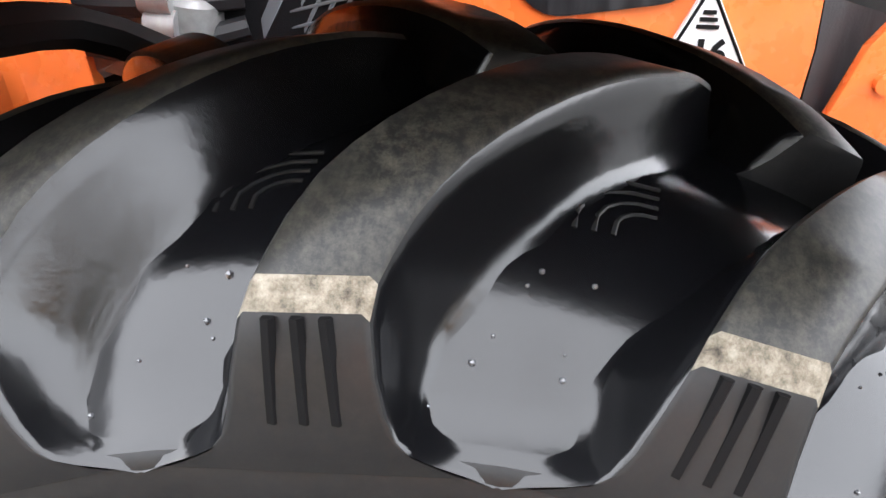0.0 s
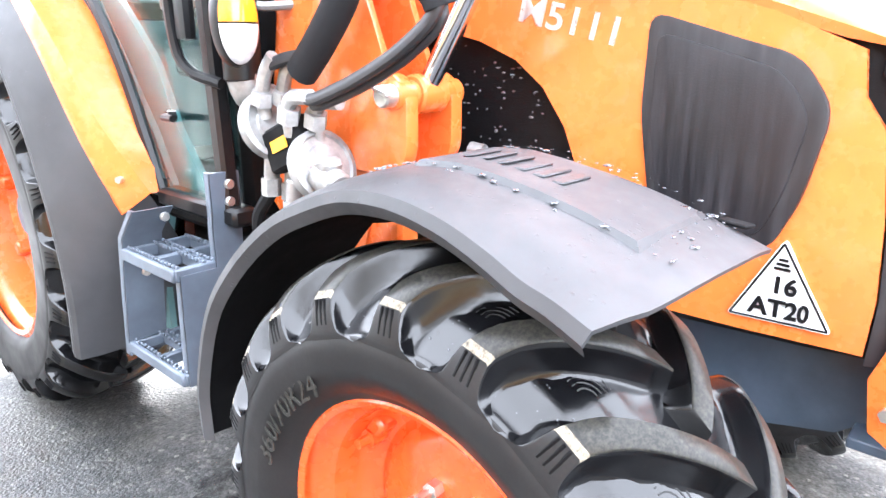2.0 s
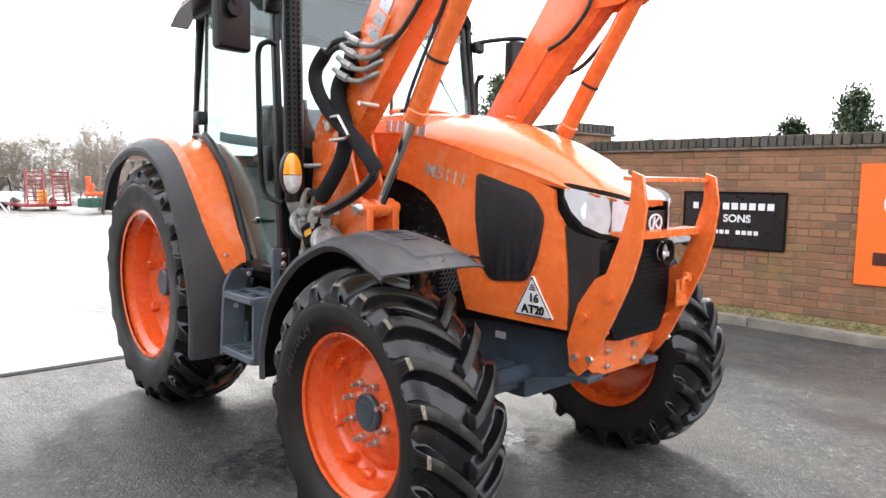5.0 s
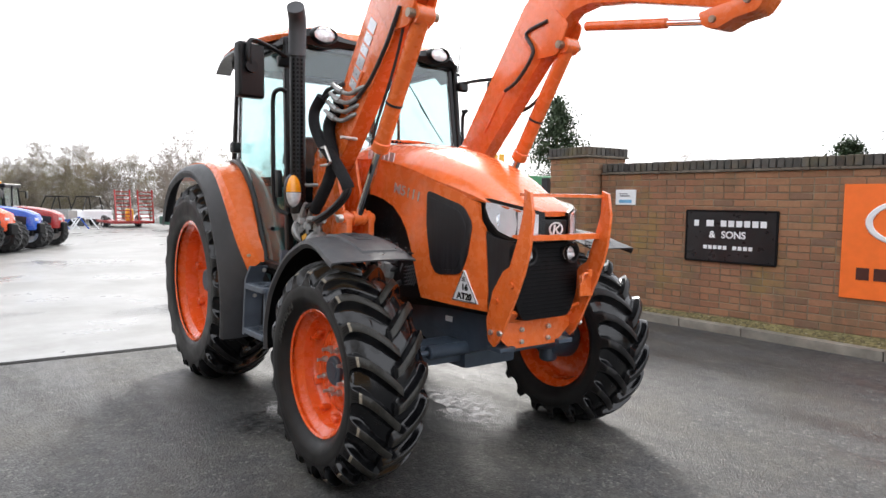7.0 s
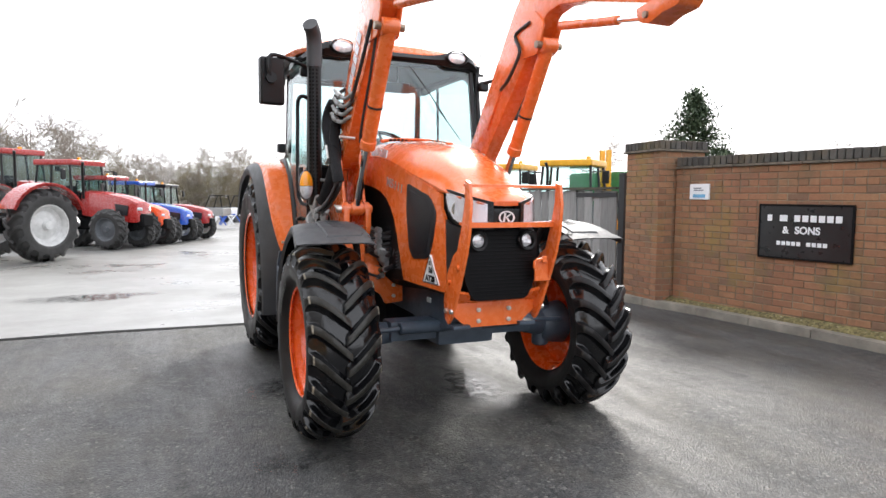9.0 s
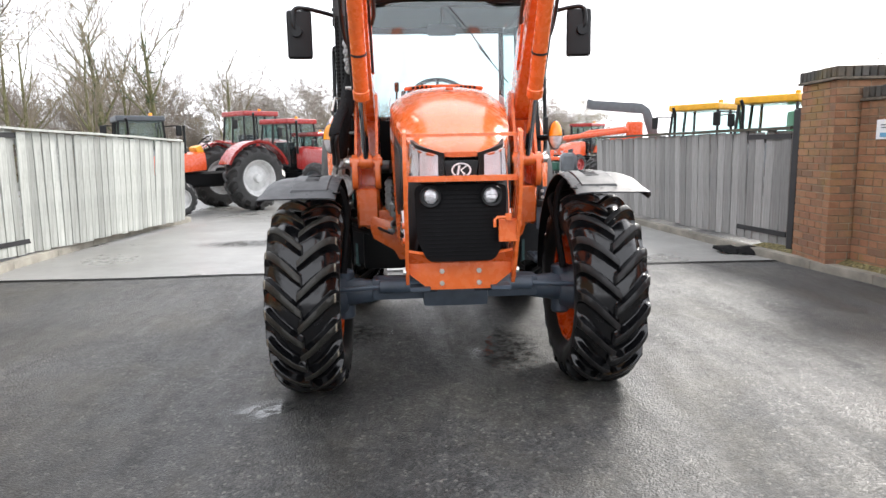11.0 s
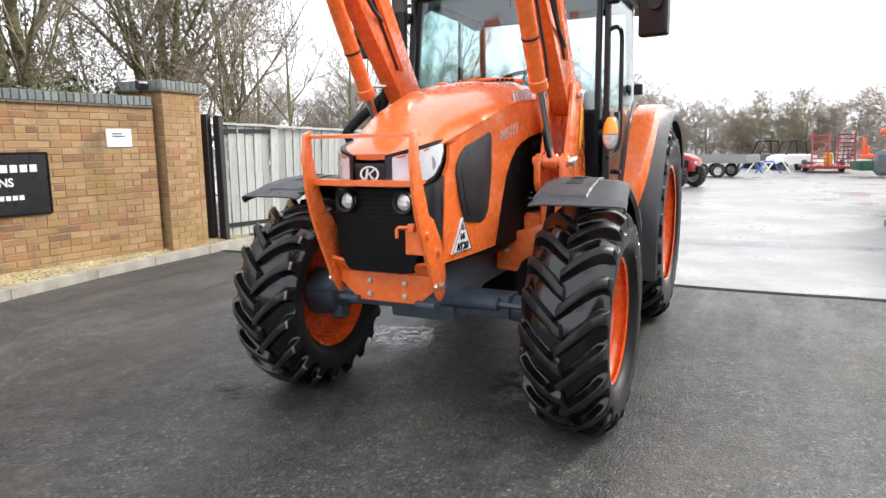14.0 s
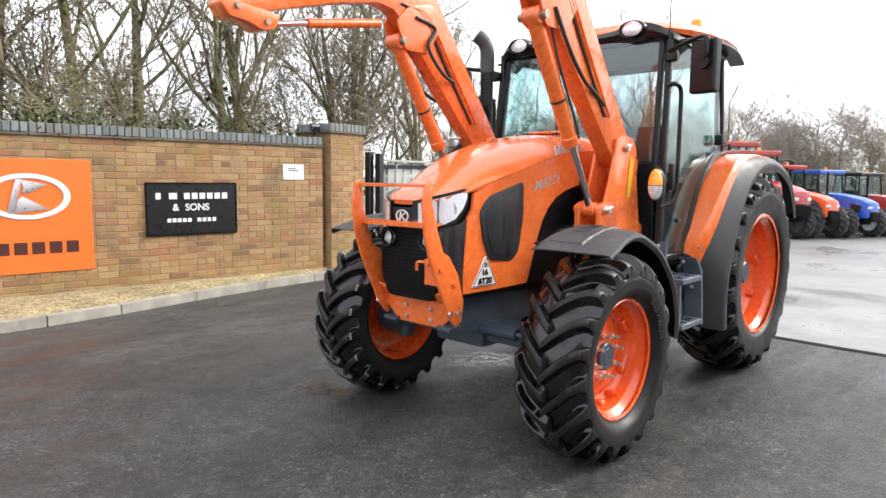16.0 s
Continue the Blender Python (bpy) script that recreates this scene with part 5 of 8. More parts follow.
def steps(t, s):
    """Two treads hung between bent steel plates."""
    st = new("access_steps")
    st.parent = t
    st["label"] = "grey steel two-tread access steps"

    def plate(name, line, x0, x1, th=0.008):
        bm = bmn()
        rings = []
        for y, z in line:
            rings.append([(s * x0, y - th / 2, z), (s * x1, y - th / 2, z), (s * x1, y + th / 2, z), (s * x0, y + th / 2, z)])
        add_loft(bm, rings)
        rings = []
        for y, z in line:
            rings.append([(s * x0, y - 0.002, z), (s * (x0 - 0.008), y - 0.002, z), (s * (x0 - 0.008), y + 0.026, z), (s * x0, y + 0.026, z)])
        add_loft(bm, rings)
        return part(name, bm, STEP, st)
    plate("hanger_plate", [(0.985, 0.76), (0.985, 0.92), (0.98, 0.95), (0.98, 1.06)], 0.745, 0.665)
    plate("front_plate", [(1.00, 0.505), (0.985, 0.815)], 0.845, 0.735)
    plate("rear_plate", [(1.325, 0.495), (1.30, 0.69), (1.27, 0.86), (1.18, 0.95)], 0.86, 0.75)
    for z, y0, y1 in ((0.815, 0.99, 1.28), (0.525, 1.0, 1.32)):
        ym = (y0 + y1) / 2
        bm = bmn()
        for x in (0.665, 0.76, 0.855):
            add_box(bm, (s * x, ym, z), (0.016, y1 - y0, 0.036), (0, 0, 0), 0.005)
        for y in (y0 + 0.008, ym, y1 - 0.008):
            add_box(bm, (s * 0.76, y, z), (0.19, 0.022, 0.034), (0, 0, 0), 0.004)
        for k in range(16):
            y = y0 + (y1 - y0) * (k + 0.5) / 16
            for x in (0.677, 0.748, 0.772, 0.843):
                add_box(bm, (s * x, y, z + 0.018), (0.010, 0.010, 0.012), (0, 0, 0), 0.002)
        part("tread", bm, STEP, st, "perforated step tread with toothed edges")
    for x, y, z in ((0.70, 0.972, 1.03), (0.70, 0.975, 0.985), (0.80, 1.29, 0.75), (0.77, 1.20, 0.92)):
        bm = bmn()
        add_cyl(bm, (s * x, y, z), (s * x, y - 0.014, z), 0.013, 10, 0.003)
        part("bolt", bm, STEEL, st, sharp=20)


# ---- tractor: cab ----
def cab(t):
    pw = 0.018
    bm = bmn()

    def post(a, b, w=pw, d=pw):
        rings = []
        for p in (a, b):
            p = Vector(p)
            rings.append([p + Vector((x * w, y * d, 0)) for x, y in ((-1, -0.6), (-0.6, -1), (0.6, -1), (1, -0.6), (1, 0.6), (0.6, 1), (-0.6, 1), (-1, 0.6))])
        add_loft(bm, rings)
    for s in (-1, 1):
        post((s * 0.62, 1.03, 1.50), (s * 0.60, 1.12, 2.34))
        post((s * 0.69, 0.985, 0.93), (s * 0.67, 1.05, 1.55), 0.022, 0.024)
        post((s * 0.67, 1.05, 1.55), (s * 0.65, 1.12, 2.34), 0.018, 0.022)
        post((s * 0.675, 1.90, 1.60), (s * 0.655, 1.88, 2.36), 0.010, 0.010)
        post((s * 0.60, 2.24, 1.50), (s * 0.58, 2.16, 2.36), 0.022, 0.022)
        add_box(bm, (s * 0.68, 1.14, 0.945), (0.07, 0.42, 0.05), (0, 0, 0), 0.01)
        add_tube(bm, [(s * 0.695, 1.34, 0.95), (s * 0.695, 1.42, 1.12), (s * 0.692, 1.52, 1.30), (s * 0.688, 1.65, 1.47), (s * 0.684, 1.78, 1.58), (s * 0.68, 1.90, 1.64)], 0.020, 8, 4)
        add_box(bm, (s * 0.645, 1.57, 2.335), (0.06, 0.95, 0.06), (0, 0, 0), 0.01)
    add_box(bm, (0, 1.12, 2.335), (1.26, 0.05, 0.06), (0, 0, 0), 0.01)
    add_box(bm, (0, 2.17, 2.335), (1.2, 0.05, 0.07), (0, 0, 0), 0.01)
    add_box(bm, (0, 2.23, 1.50), (1.2, 0.05, 0.08), (0, 0, 0), 0.01)
    fr = part("cab_frame", bm, BLACK, t, "black cab frame with tinted glass all round")
    bm = bmn()
    add_box(bm, (0, 1.02, 1.24), (1.26, 0.05, 0.64), (0, 0, 0), 0.02)
    add_box(bm, (0, 1.55, 0.90), (1.36, 1.1, 0.06), (0, 0, 0), 0.02)
    part("cab_tub", bm, MATT, t, "black cab floor and firewall")
    bm = bmn()
    add_box(bm, (0, 2.24, 1.20), (1.2, 0.06, 0.62), (0, 0, 0), 0.02)
    part("rear_cab_panel", bm, CAB_LINER, t, "teal-grey panel behind the seat")
    for s in (-1, 1):
        bm = bmn()
        add_prism(bm, round_poly([(1.22, 0.935), (1.38, 1.12), (1.48, 1.32), (1.66, 1.49), (1.86, 1.59), (2.2, 1.61), (2.2, 0.935)], 0.03), "x", s * 0.60 - 0.012, s * 0.60 + 0.012, 0.004)
        part("wheel_arch_lining", bm, CAB_LINER, t, "teal-grey lining over the wheel arch")
    # glass
    def pane(name, q, mat, th=0.005, label="", sub=None):
        bm = bmn()
        q = [Vector(p) for p in q]
        n = (q[1] - q[0]).cross(q[2] - q[0]).normalized() * th
        a, b = [bm.verts.new(p) for p in q], [bm.verts.new(p + n) for p in q]
        bm.faces.new(a[::-1])
        bm.faces.new(b)
        for i in range(len(q)):
            bm.faces.new((a[i], a[(i + 1) % len(q)], b[(i + 1) % len(q)], b[i]))
        ob = part(name, bm, mat, fr, label, sharp=0)
        ob.visible_shadow = False
        return ob
    bm = bmn()
    rings = []
    for k in range(11):
        u = -1 + k / 5
        c = 0.06 * (1 - u * u)
        rings.append([(u * 0.61, 1.015 - c, 1.53), (u * 0.61, 1.020 - c, 1.53), (u * 0.59, 1.115 - c, 2.33), (u * 0.59, 1.110 - c, 2.33)])
    add_loft(bm, rings)
    ws = part("windscreen", bm, GLASS, fr, "curved clear windscreen")
    ws.visible_shadow = False
    pane("rear_window", [(-0.57, 2.235, 1.54), (0.57, 2.235, 1.54), (0.55, 2.16, 2.31), (-0.55, 2.16, 2.31)], GLASS)
    for s in (-1, 1):
        pane("front_quarter_glass", [(s * 0.63, 1.035, 1.54), (s * 0.665, 1.02, 1.10), (s * 0.62, 1.035, 1.02), (s * 0.60, 1.045, 1.50)], GLASS_TINT)
        q = [(s * 0.697, 1.01, 0.975), (s * 0.697, 1.33, 0.975), (s * 0.696, 1.41, 1.12), (s * 0.694, 1.51, 1.30), (s * 0.69, 1.64, 1.475), (s * 0.686, 1.77, 1.59), (s * 0.682, 1.89, 1.645), (s * 0.66, 1.87, 2.31), (s * 0.66, 1.13, 2.31), (s * 0.675, 1.06, 1.55)]
        pane("door_glass", q if s > 0 else q, GLASS_TINT, 0.005, "green-tinted glass door")
        pane("rear_quarter_glass", [(s * 0.675, 1.92, 1.64), (s * 0.605, 2.22, 1.60), (s * 0.58, 2.15, 2.31), (s * 0.655, 1.90, 2.31)], GLASS_TINT)
        bm = bmn()
        add_tube(bm, [(s * 0.705, 1.235, 1.18), (s * 0.73, 1.215, 1.18), (s * 0.73, 1.165, 1.18)], 0.010, 8)
        add_cyl(bm, (s * 0.690, 1.235, 1.18), (s * 0.712, 1.235, 1.18), 0.016, 12)
        part("door_handle", bm, BLACK, fr)
        bm = bmn()
        add_tube(bm, [(s * 0.68, 1.045, 2.02), (s * 0.72, 1.05, 2.03), (s * 0.735, 1.11, 2.0), (s * 0.738, 1.115, 1.85), (s * 0.745, 1.09, 1.42), (s * 0.735, 1.05, 1.31), (s * 0.70, 0.96, 1.275)], 0.014, 8, 4)
        part("grab_rail", bm, BLACK, fr, "black tubular grab rail")
        bm = bmn()
        add_box(bm, (s * 0.735, 1.04, 1.46), (0.032, 0.05, 0.17), (0, 0, 0), 0.02, 2)
        part("rail_housing", bm, BLACK, fr)
        # side lamp
        bm = bmn()
        add_prism(bm, [(s * 0.75 + 0.048 * math.cos(a), 1.415 + 0.098 * math.sin(a)) for a in np.linspace(0, 2 * math.pi, 25)[:-1]], "y", 0.785, 0.82, 0.008)
        add_tube(bm, [(s * 0.68, 0.98, 1.40), (s * 0.74, 0.82, 1.40)], 0.02, 8)
        lamp = part("side_lamp", bm, BLACK, fr, "amber over clear side lamp")
        for lo, mat, nm in ((False, AMBER, "amber_lens"), (True, CLEAR, "clear_lens")):
            rings = []
            for j in range(7):
                f = j / 6
                dy, g = -0.040 * math.sin(f * math.pi / 2), math.cos(f * math.pi / 2) ** 0.6 if f < 1 else 0.05
                ring = []
                for k in range(13):
                    a = math.pi * k / 12
                    ring.append((s * 0.75 + 0.044 * g * math.cos(a), 0.788 + dy, (1.408 - 0.084 * g * math.sin(a) - 0.002) if lo else (1.408 + 0.098 * g * math.sin(a) + 0.002)))
                rings.append(ring)
            bm = bmn()
            add_loft(bm, rings)
            part(nm, bm, mat, lamp, "amber lens" if not lo else "clear lens")
        # mirror
        bm = bmn()
        c = (s * 0.94, 0.955, 2.10)
        add_box(bm, c, (0.165, 0.07, 0.31), (0, 0, -s * 10), 0.028, 3)
        mir = part("mirror", bm, BLACK, fr, "large charcoal door mirror")
        bm = bmn()
        add_box(bm, (c[0], c[1] + 0.037, c[2]), (0.14, 0.006, 0.265), (0, 0, -s * 10), 0.003)
        part("mirror_glass", bm, CHROME, mir)
        bm = bmn()
        add_tube(bm, [(s * 0.66, 1.06, 2.22), (s * 0.76, 1.0, 2.245), (s * 0.90, 0.925, 2.265), (s * 0.96, 0.90, 2.25), (s * 0.97, 0.89, 2.17), (s * 0.95, 0.90, 2.115)], 0.014, 8, 4)
        add_cyl(bm, (s * 0.95, 0.885, 2.115), (s * 0.95, 0.925, 2.115), 0.035, 16)
        add_box(bm, (s * 0.69, 1.06, 2.20), (0.08, 0.05, 0.07), (0, 0, 0), 0.012)
        part("mirror_arm", bm, BLACK, mir)
        # rear corner lamp on a stalk
        bm = bmn()
        add_box(bm, (s * 0.725, 1.84, 1.725), (0.06, 0.07, 0.075), (0, 0, 0), 0.015, 2)
        part("corner_light", bm, BLACK, fr)
    # roof
    bm = bmn()
    rings = []
    for y, w, zt, zb in ((1.085, 0.60, 2.41, 2.385), (1.12, 0.66, 2.455, 2.365), (1.25, 0.725, 2.505, 2.352), (1.5, 0.75, 2.535, 2.358), (1.8, 0.752, 2.54, 2.365), (2.05, 0.735, 2.52, 2.358), (2.22, 0.68, 2.48, 2.355), (2.27, 0.62, 2.44, 2.37)):
        ring = []
        for u in (-1, -0.97, -0.88, -0.6, -0.2, 0.2, 0.6, 0.88, 0.97, 1):
            ring.append((u * w, y, zb + (zt - zb) * (1 - abs(u) ** 5 * 0.80)))
        ring += [(w * 0.98, y, zb), (-w * 0.98, y, zb)]
        rings.append(ring)
    add_loft(bm, rings)
    roof = part("cab_roof", bm, ORANGE, t, "orange cab roof with a black front visor and lamps", sharp=30)
    bm = bmn()
    rings = []
    for u in np.linspace(-1, 1, 33):
        x = u * 0.74
        a = abs(x)
        pod = math.exp(-((a - 0.45) / 0.13) ** 2)
        edge = max(0.0, (a - 0.56) / 0.18)
        zt = 2.395 + 0.040 * pod - 0.10 * edge ** 1.6
        zb = 2.335 - 0.02 * pod - 0.075 * edge
        y0 = 1.06 + 0.20 * edge ** 2 - 0.02 * pod
        rings.append([(x, y0 + 0.005, zb + 0.006), (x, y0 - 0.02, (zb + zt) / 2), (x, y0 + 0.005, zt), (x, y0 + 0.12, zt + 0.012), (x, 1.30 + 0.1 * edge, zt - 0.02), (x, 1.30 + 0.1 * edge, zb)])
    add_loft(bm, rings)
    part("visor", bm, BLACK, roof, "black moulded visor")
    for s in (-1, 1):
        bm = bmn()
        line = [tuple(p) for p in smooth_path([(1.16, 2.295, 0.735), (1.45, 2.345, 0.755), (1.8, 2.36, 0.755), (2.05, 2.345, 0.74), (2.30, 2.30, 0.70)], 4)]
        rings = [[(s * (x + 0.01), y, z), (s * (x + 0.005), y, z + 0.020), (s * (x - 0.10), y, z + 0.026), (s * (x - 0.10), y, z - 0.0)] for y, z, x in line]
        add_loft(bm, rings)
        part("eave", bm, BLACK, roof)
        bm = bmn()
        add_revolve(bm, [(1.012, 0.0), (1.012, 0.03), (1.020, 0.056), (1.035, 0.062), (1.06, 0.05)], "y", 28, (0, 0, 0))
        bmesh.ops.transform(bm, matrix=pose(s * 0.44, -0.01, 2.387) @ Matrix.Diagonal((1.25, 1, 0.72, 1)), verts=bm.verts)
        lamp = part("work_lamp", bm, CLEAR, roof, "oval clear roof lamp")
        bm = bmn()
        add_revolve(bm, [(1.008, 0.060), (1.004, 0.066), (1.02, 0.074), (1.05, 0.074)], "y", 28, (0, 0, 0))
        bmesh.ops.transform(bm, matrix=pose(s * 0.44, -0.01, 2.387) @ Matrix.Diagonal((1.25, 1, 0.76, 1)), verts=bm.verts)
        part("lamp_rim", bm, BLACK, lamp)
    bm = bmn()
    add_box(bm, (0, 1.62, 2.352), (1.22, 1.0, 0.02), (0, 0, 0), 0.006)
    part("headliner", bm, LINER, roof, "grey headliner")
    bm = bmn()
    add_cyl(bm, (0.55, 1.75, 2.49), (0.55, 1.75, 2.56), (0.04, 0.035), 16, 0.008)
    part("beacon", bm, AMBER, roof, "small amber beacon")
    bm = bmn()
    add_cyl(bm, (0.66, 1.08, 2.30), (0.685, 1.02, 2.95), (0.004, 0.0015), 6)
    part("aerial", bm, BLACK, roof)
    # inside
    bm = bmn()
    add_box(bm, (0, 1.86, 1.32), (0.50, 0.48, 0.14), (0, 0, 0), 0.05, 3)
    add_box(bm, (0, 2.08, 1.60), (0.46, 0.12, 0.52), (-8, 0, 0), 0.05, 3)
    add_box(bm, (0, 1.9, 1.10), (0.3, 0.3, 0.36), (0, 0, 0), 0.03)
    seat = part("driver_seat", bm, SEAT, t, "black cloth driver's seat with armrests")
    bm = bmn()
    add_box(bm, (0.42, 1.75, 1.32), (0.2, 0.5, 0.22), (0, 0, 0), 0.03, 2)
    part("side_console", bm, MATT, seat)
    for s in (-1, 1):
        bm = bmn()
        add_box(bm, (s * 0.29, 1.85, 1.52), (0.06, 0.34, 0.05), (0, 0, 0), 0.015, 2)
        part("armrest", bm, SEAT_RED, seat)
    bm = bmn()
    m = pose(0, 1.40, 1.745, 38, 0, 0)
    add_revolve(bm, [(0.016 * math.cos(a), 0.185 + 0.016 * math.sin(a)) for a in np.linspace(0, 2 * math.pi, 9)[:-1]], "z", 36, closed=True)
    for k in range(3):
        a = 2 * math.pi * k / 3 + math.pi / 2
        add_tube(bm, [(0, 0, -0.02), (0.18 * math.cos(a), 0.18 * math.sin(a), 0)], 0.012, 8)
    add_cyl(bm, (0, 0, -0.05), (0, 0, 0.012), 0.045, 16, 0.006)
    add_cyl(bm, (0, 0, -0.35), (0, 0, -0.03), 0.03, 12)
    bmesh.ops.transform(bm, matrix=m, verts=bm.verts)
    part("steering_wheel", bm, BLACK, t, "black three-spoke steering wheel")
    bm = bmn()
    add_box(bm, (0, 1.20, 1.47), (0.62, 0.26, 0.34), (14, 0, 0), 0.06, 3)
    add_box(bm, (0.28, 1.28, 1.66), (0.16, 0.05, 0.12), (0, 0, 0), 0.01)
    part("dashboard", bm, BLACK, t, "black dashboard")
    bm = bmn()
    add_box(bm, (0.02, 1.16, 2.16), (0.20, 0.02, 0.08), (0, 0, 0), 0.012, 2)
    add_cyl(bm, (0.02, 1.16, 2.18), (0.02, 1.16, 2.33), 0.008, 8)
    part("inside_mirror", bm, BLACK, t)
    bm = bmn()
    add_tube(bm, [(0.05, 1.0, 2.30), (0.2, 0.99, 2.12), (0.34, 0.985, 1.93)], 0.004, 6)
    add_box(bm, (0.36, 0.985, 1.9), (0.007, 0.008, 0.32), (0, -40, 0), 0.003)
    part("wiper", bm, BLACK, t)
    bm = bmn()
    for x, z in ((-0.32, 1.78), (-0.27, 1.72)):
        add_tube(bm, [(x, 1.45, 1.40), (x + 0.01, 1.42, z)], 0.008, 6)
        add_cyl(bm, (x + 0.01, 1.42, z - 0.02), (x + 0.01, 1.42, z + 0.05), 0.018, 10, 0.006)
    part("shuttle_lever", bm, BLACK, t)


# ---- tractor: exhaust, loader, hydraulics ----
def exhaust(t):
    bm = bmn()
    add_cyl(bm, (-0.66, 0.925, 1.28), (-0.66, 0.925, 2.245), 0.046, 20, 0.006)
    ex = part("exhaust_pipe", bm, BLACK, t, "black upright exhaust stack with a perforated shield")
    bm = bmn()
    add_tube(bm, [(-0.66, 0.925, 2.21), (-0.66, 0.925, 2.32), (-0.663, 0.917, 2.385), (-0.676, 0.893, 2.435), (-0.705, 0.85, 2.475)], 0.052, 18, 4)
    part("outlet", bm, FENDER, ex)
    bm = bmn()
    for k in range(34):
        z = 1.36 + k * 0.025
        for a in (-0.5, 0.0, 0.5):
            add_box(bm, (-0.66 + 0.046 * math.sin(a - 0.4), 0.925 - 0.046 * math.cos(a - 0.4), z), (0.012, 0.006, 0.014), (0, 0, math.degrees(a - 0.4)))
    part("heat_shield", bm, MATT, ex)
    bm = bmn()
    add_tube(bm, [(-0.66, 0.925, 1.30), (-0.63, 0.92, 1.24), (-0.50, 0.95, 1.22), (-0.36, 0.92, 1.22)], 0.045, 14, 4)
    add_tube(bm, [(-0.66, 0.95, 1.50), (-0.63, 0.90, 1.455), (-0.58, 0.84, 1.455), (-0.52, 0.82, 1.46)], 0.011, 8, 4)
    part("exhaust_elbow", bm, FITTING, ex)


def loader(t):
    for s in (-1, 1):
        bm = bmn()
        tower = [(0.53, 1.08), (0.51, 1.22), (0.515, 1.32), (0.57, 1.45), (0.615, 1.60), (0.63, 1.68), (0.72, 1.705), (0.82, 1.69), (0.875, 1.63), (0.90, 1.42), (0.945, 1.18), (1.02, 1.13), (1.02, 1.02), (0.85, 0.86), (0.62, 0.84), (0.58, 0.98)]
        for x in (0.435, 0.565):
            add_prism(bm, tower, "x", s * x - 0.009, s * x + 0.009, 0.002)
        add_box(bm, (s * 0.50, 0.90, 1.32), (0.12, 0.012, 0.5), (-6, 0, 0))
        add_box(bm, (s * 0.50, 0.70, 0.98), (0.13, 0.42, 0.24), (0, 0, 0), 0.01)
        add_box(bm, (s * 0.42, 0.70, 0.90), (0.2, 0.30, 0.12), (0, 0, 0), 0.01)
        tw = part("loader_tower", bm, ORANGE, t, "orange loader tower bolted to the chassis")
        bm = bmn()
        for x in (0.43, 0.57):
            add_prism(bm, round_poly([(0.475, 1.095), (0.625, 1.095), (0.625, 1.245), (0.565, 1.31), (0.48, 1.31), (0.443, 1.27), (0.443, 1.145)], 0.025), "x", s * x - 0.018, s * x + 0.018, 0.004)
        add_cyl(bm, (s * 0.40, 0.475, 1.265), (s * 0.60, 0.475, 1.265), 0.030, 16, 0.004)
        part("pin_lug", bm, ORANGE, tw)
        for y, z in ((0.475, 1.265), (0.735, 1.63)):
            bm = bmn()
            add_cyl(bm, (s * 0.575, y, z), (s * (0.63 if z < 1.5 else 0.60), y, z), 0.024, 16, 0.004)
            add_box(bm, (s * (0.632 if z < 1.5 else 0.602), y, z + 0.012), (0.012, 0.06, 0.012), (20, 0, 0), 0.003)
            part("pin", bm, STEEL, tw)
        if s > 0:
            bm = bmn()
            add_box(bm, (s * 0.578, 0.80, 1.45), (0.003, 0.05, 0.24), (-8, 0, 0), 0.001)
            part("warning_label", bm, YELLOW, tw)
        # boom: raised arm, knee, front arm
        bm = bmn()
        boom = [(0.80, 1.56), (0.815, 1.63), (0.79, 1.70), (0.165, 2.53), (0.08, 2.60), (-0.02, 2.625), (-0.16, 2.595), (-0.60, 2.475), (-1.10, 2.335), (-1.24, 2.29), (-1.27, 2.25), (-1.24, 2.22), (-1.16, 2.225),
                (-1.05, 2.26), (-0.60, 2.385), (-0.34, 2.435), (-0.22, 2.42), (-0.16, 2.375), (0.55, 1.635), (0.66, 1.53), (0.74, 1.515)]
        add_prism(bm, boom, "x", s * 0.5 - 0.052, s * 0.5 + 0.052, 0.006)
        bo = part("loader_boom", bm, ORANGE, t, "raised orange loader boom with hydraulic rams")
        bm = bmn()
        for sx in (-0.058, 0.058):
            add_prism(bm, round_poly([(0.10, 2.50), (0.22, 2.42), (0.06, 2.20), (-0.13, 2.20), (-0.20, 2.36), (-0.10, 2.46)], 0.03), "x", s * 0.5 + sx - 0.006, s * 0.5 + sx + 0.006, 0.002)
        add_box(bm, (s * 0.5, 0.42, 1.93), (0.125, 0.02, 0.30), (37, 0, 0), 0.004)
        part("knee_plate", bm, ORANGE, bo)
        # lift ram
        a, b = Vector((s * 0.5, 0.475, 1.265)), Vector((s * 0.5, -0.150, 2.25))
        d = (b - a).normalized()
        bm = bmn()
        add_cyl(bm, a + d * 0.44, b, 0.043, 20, 0.008)
        add_cyl(bm, a + d * 0.43, a + d * 0.49, 0.048, 20, 0.006)
        add_cyl(bm, b + Vector((-0.05, 0, 0)), b + Vector((0.05, 0, 0)), 0.048, 16, 0.006)
        ram = part("lift_ram", bm, ORANGE, bo, "orange lift ram with a chromed rod")
        bm = bmn()
        add_cyl(bm, a, a + d * 0.45, 0.023, 16)
        part("rod", bm, CHROME, ram)
        bm = bmn()
        add_cyl(bm, a + Vector((-0.04, 0, 0)), a + Vector((0.04, 0, 0)), 0.042, 16, 0.005)
        part("rod_eye", bm, ORANGE, ram)
        bm = bmn()
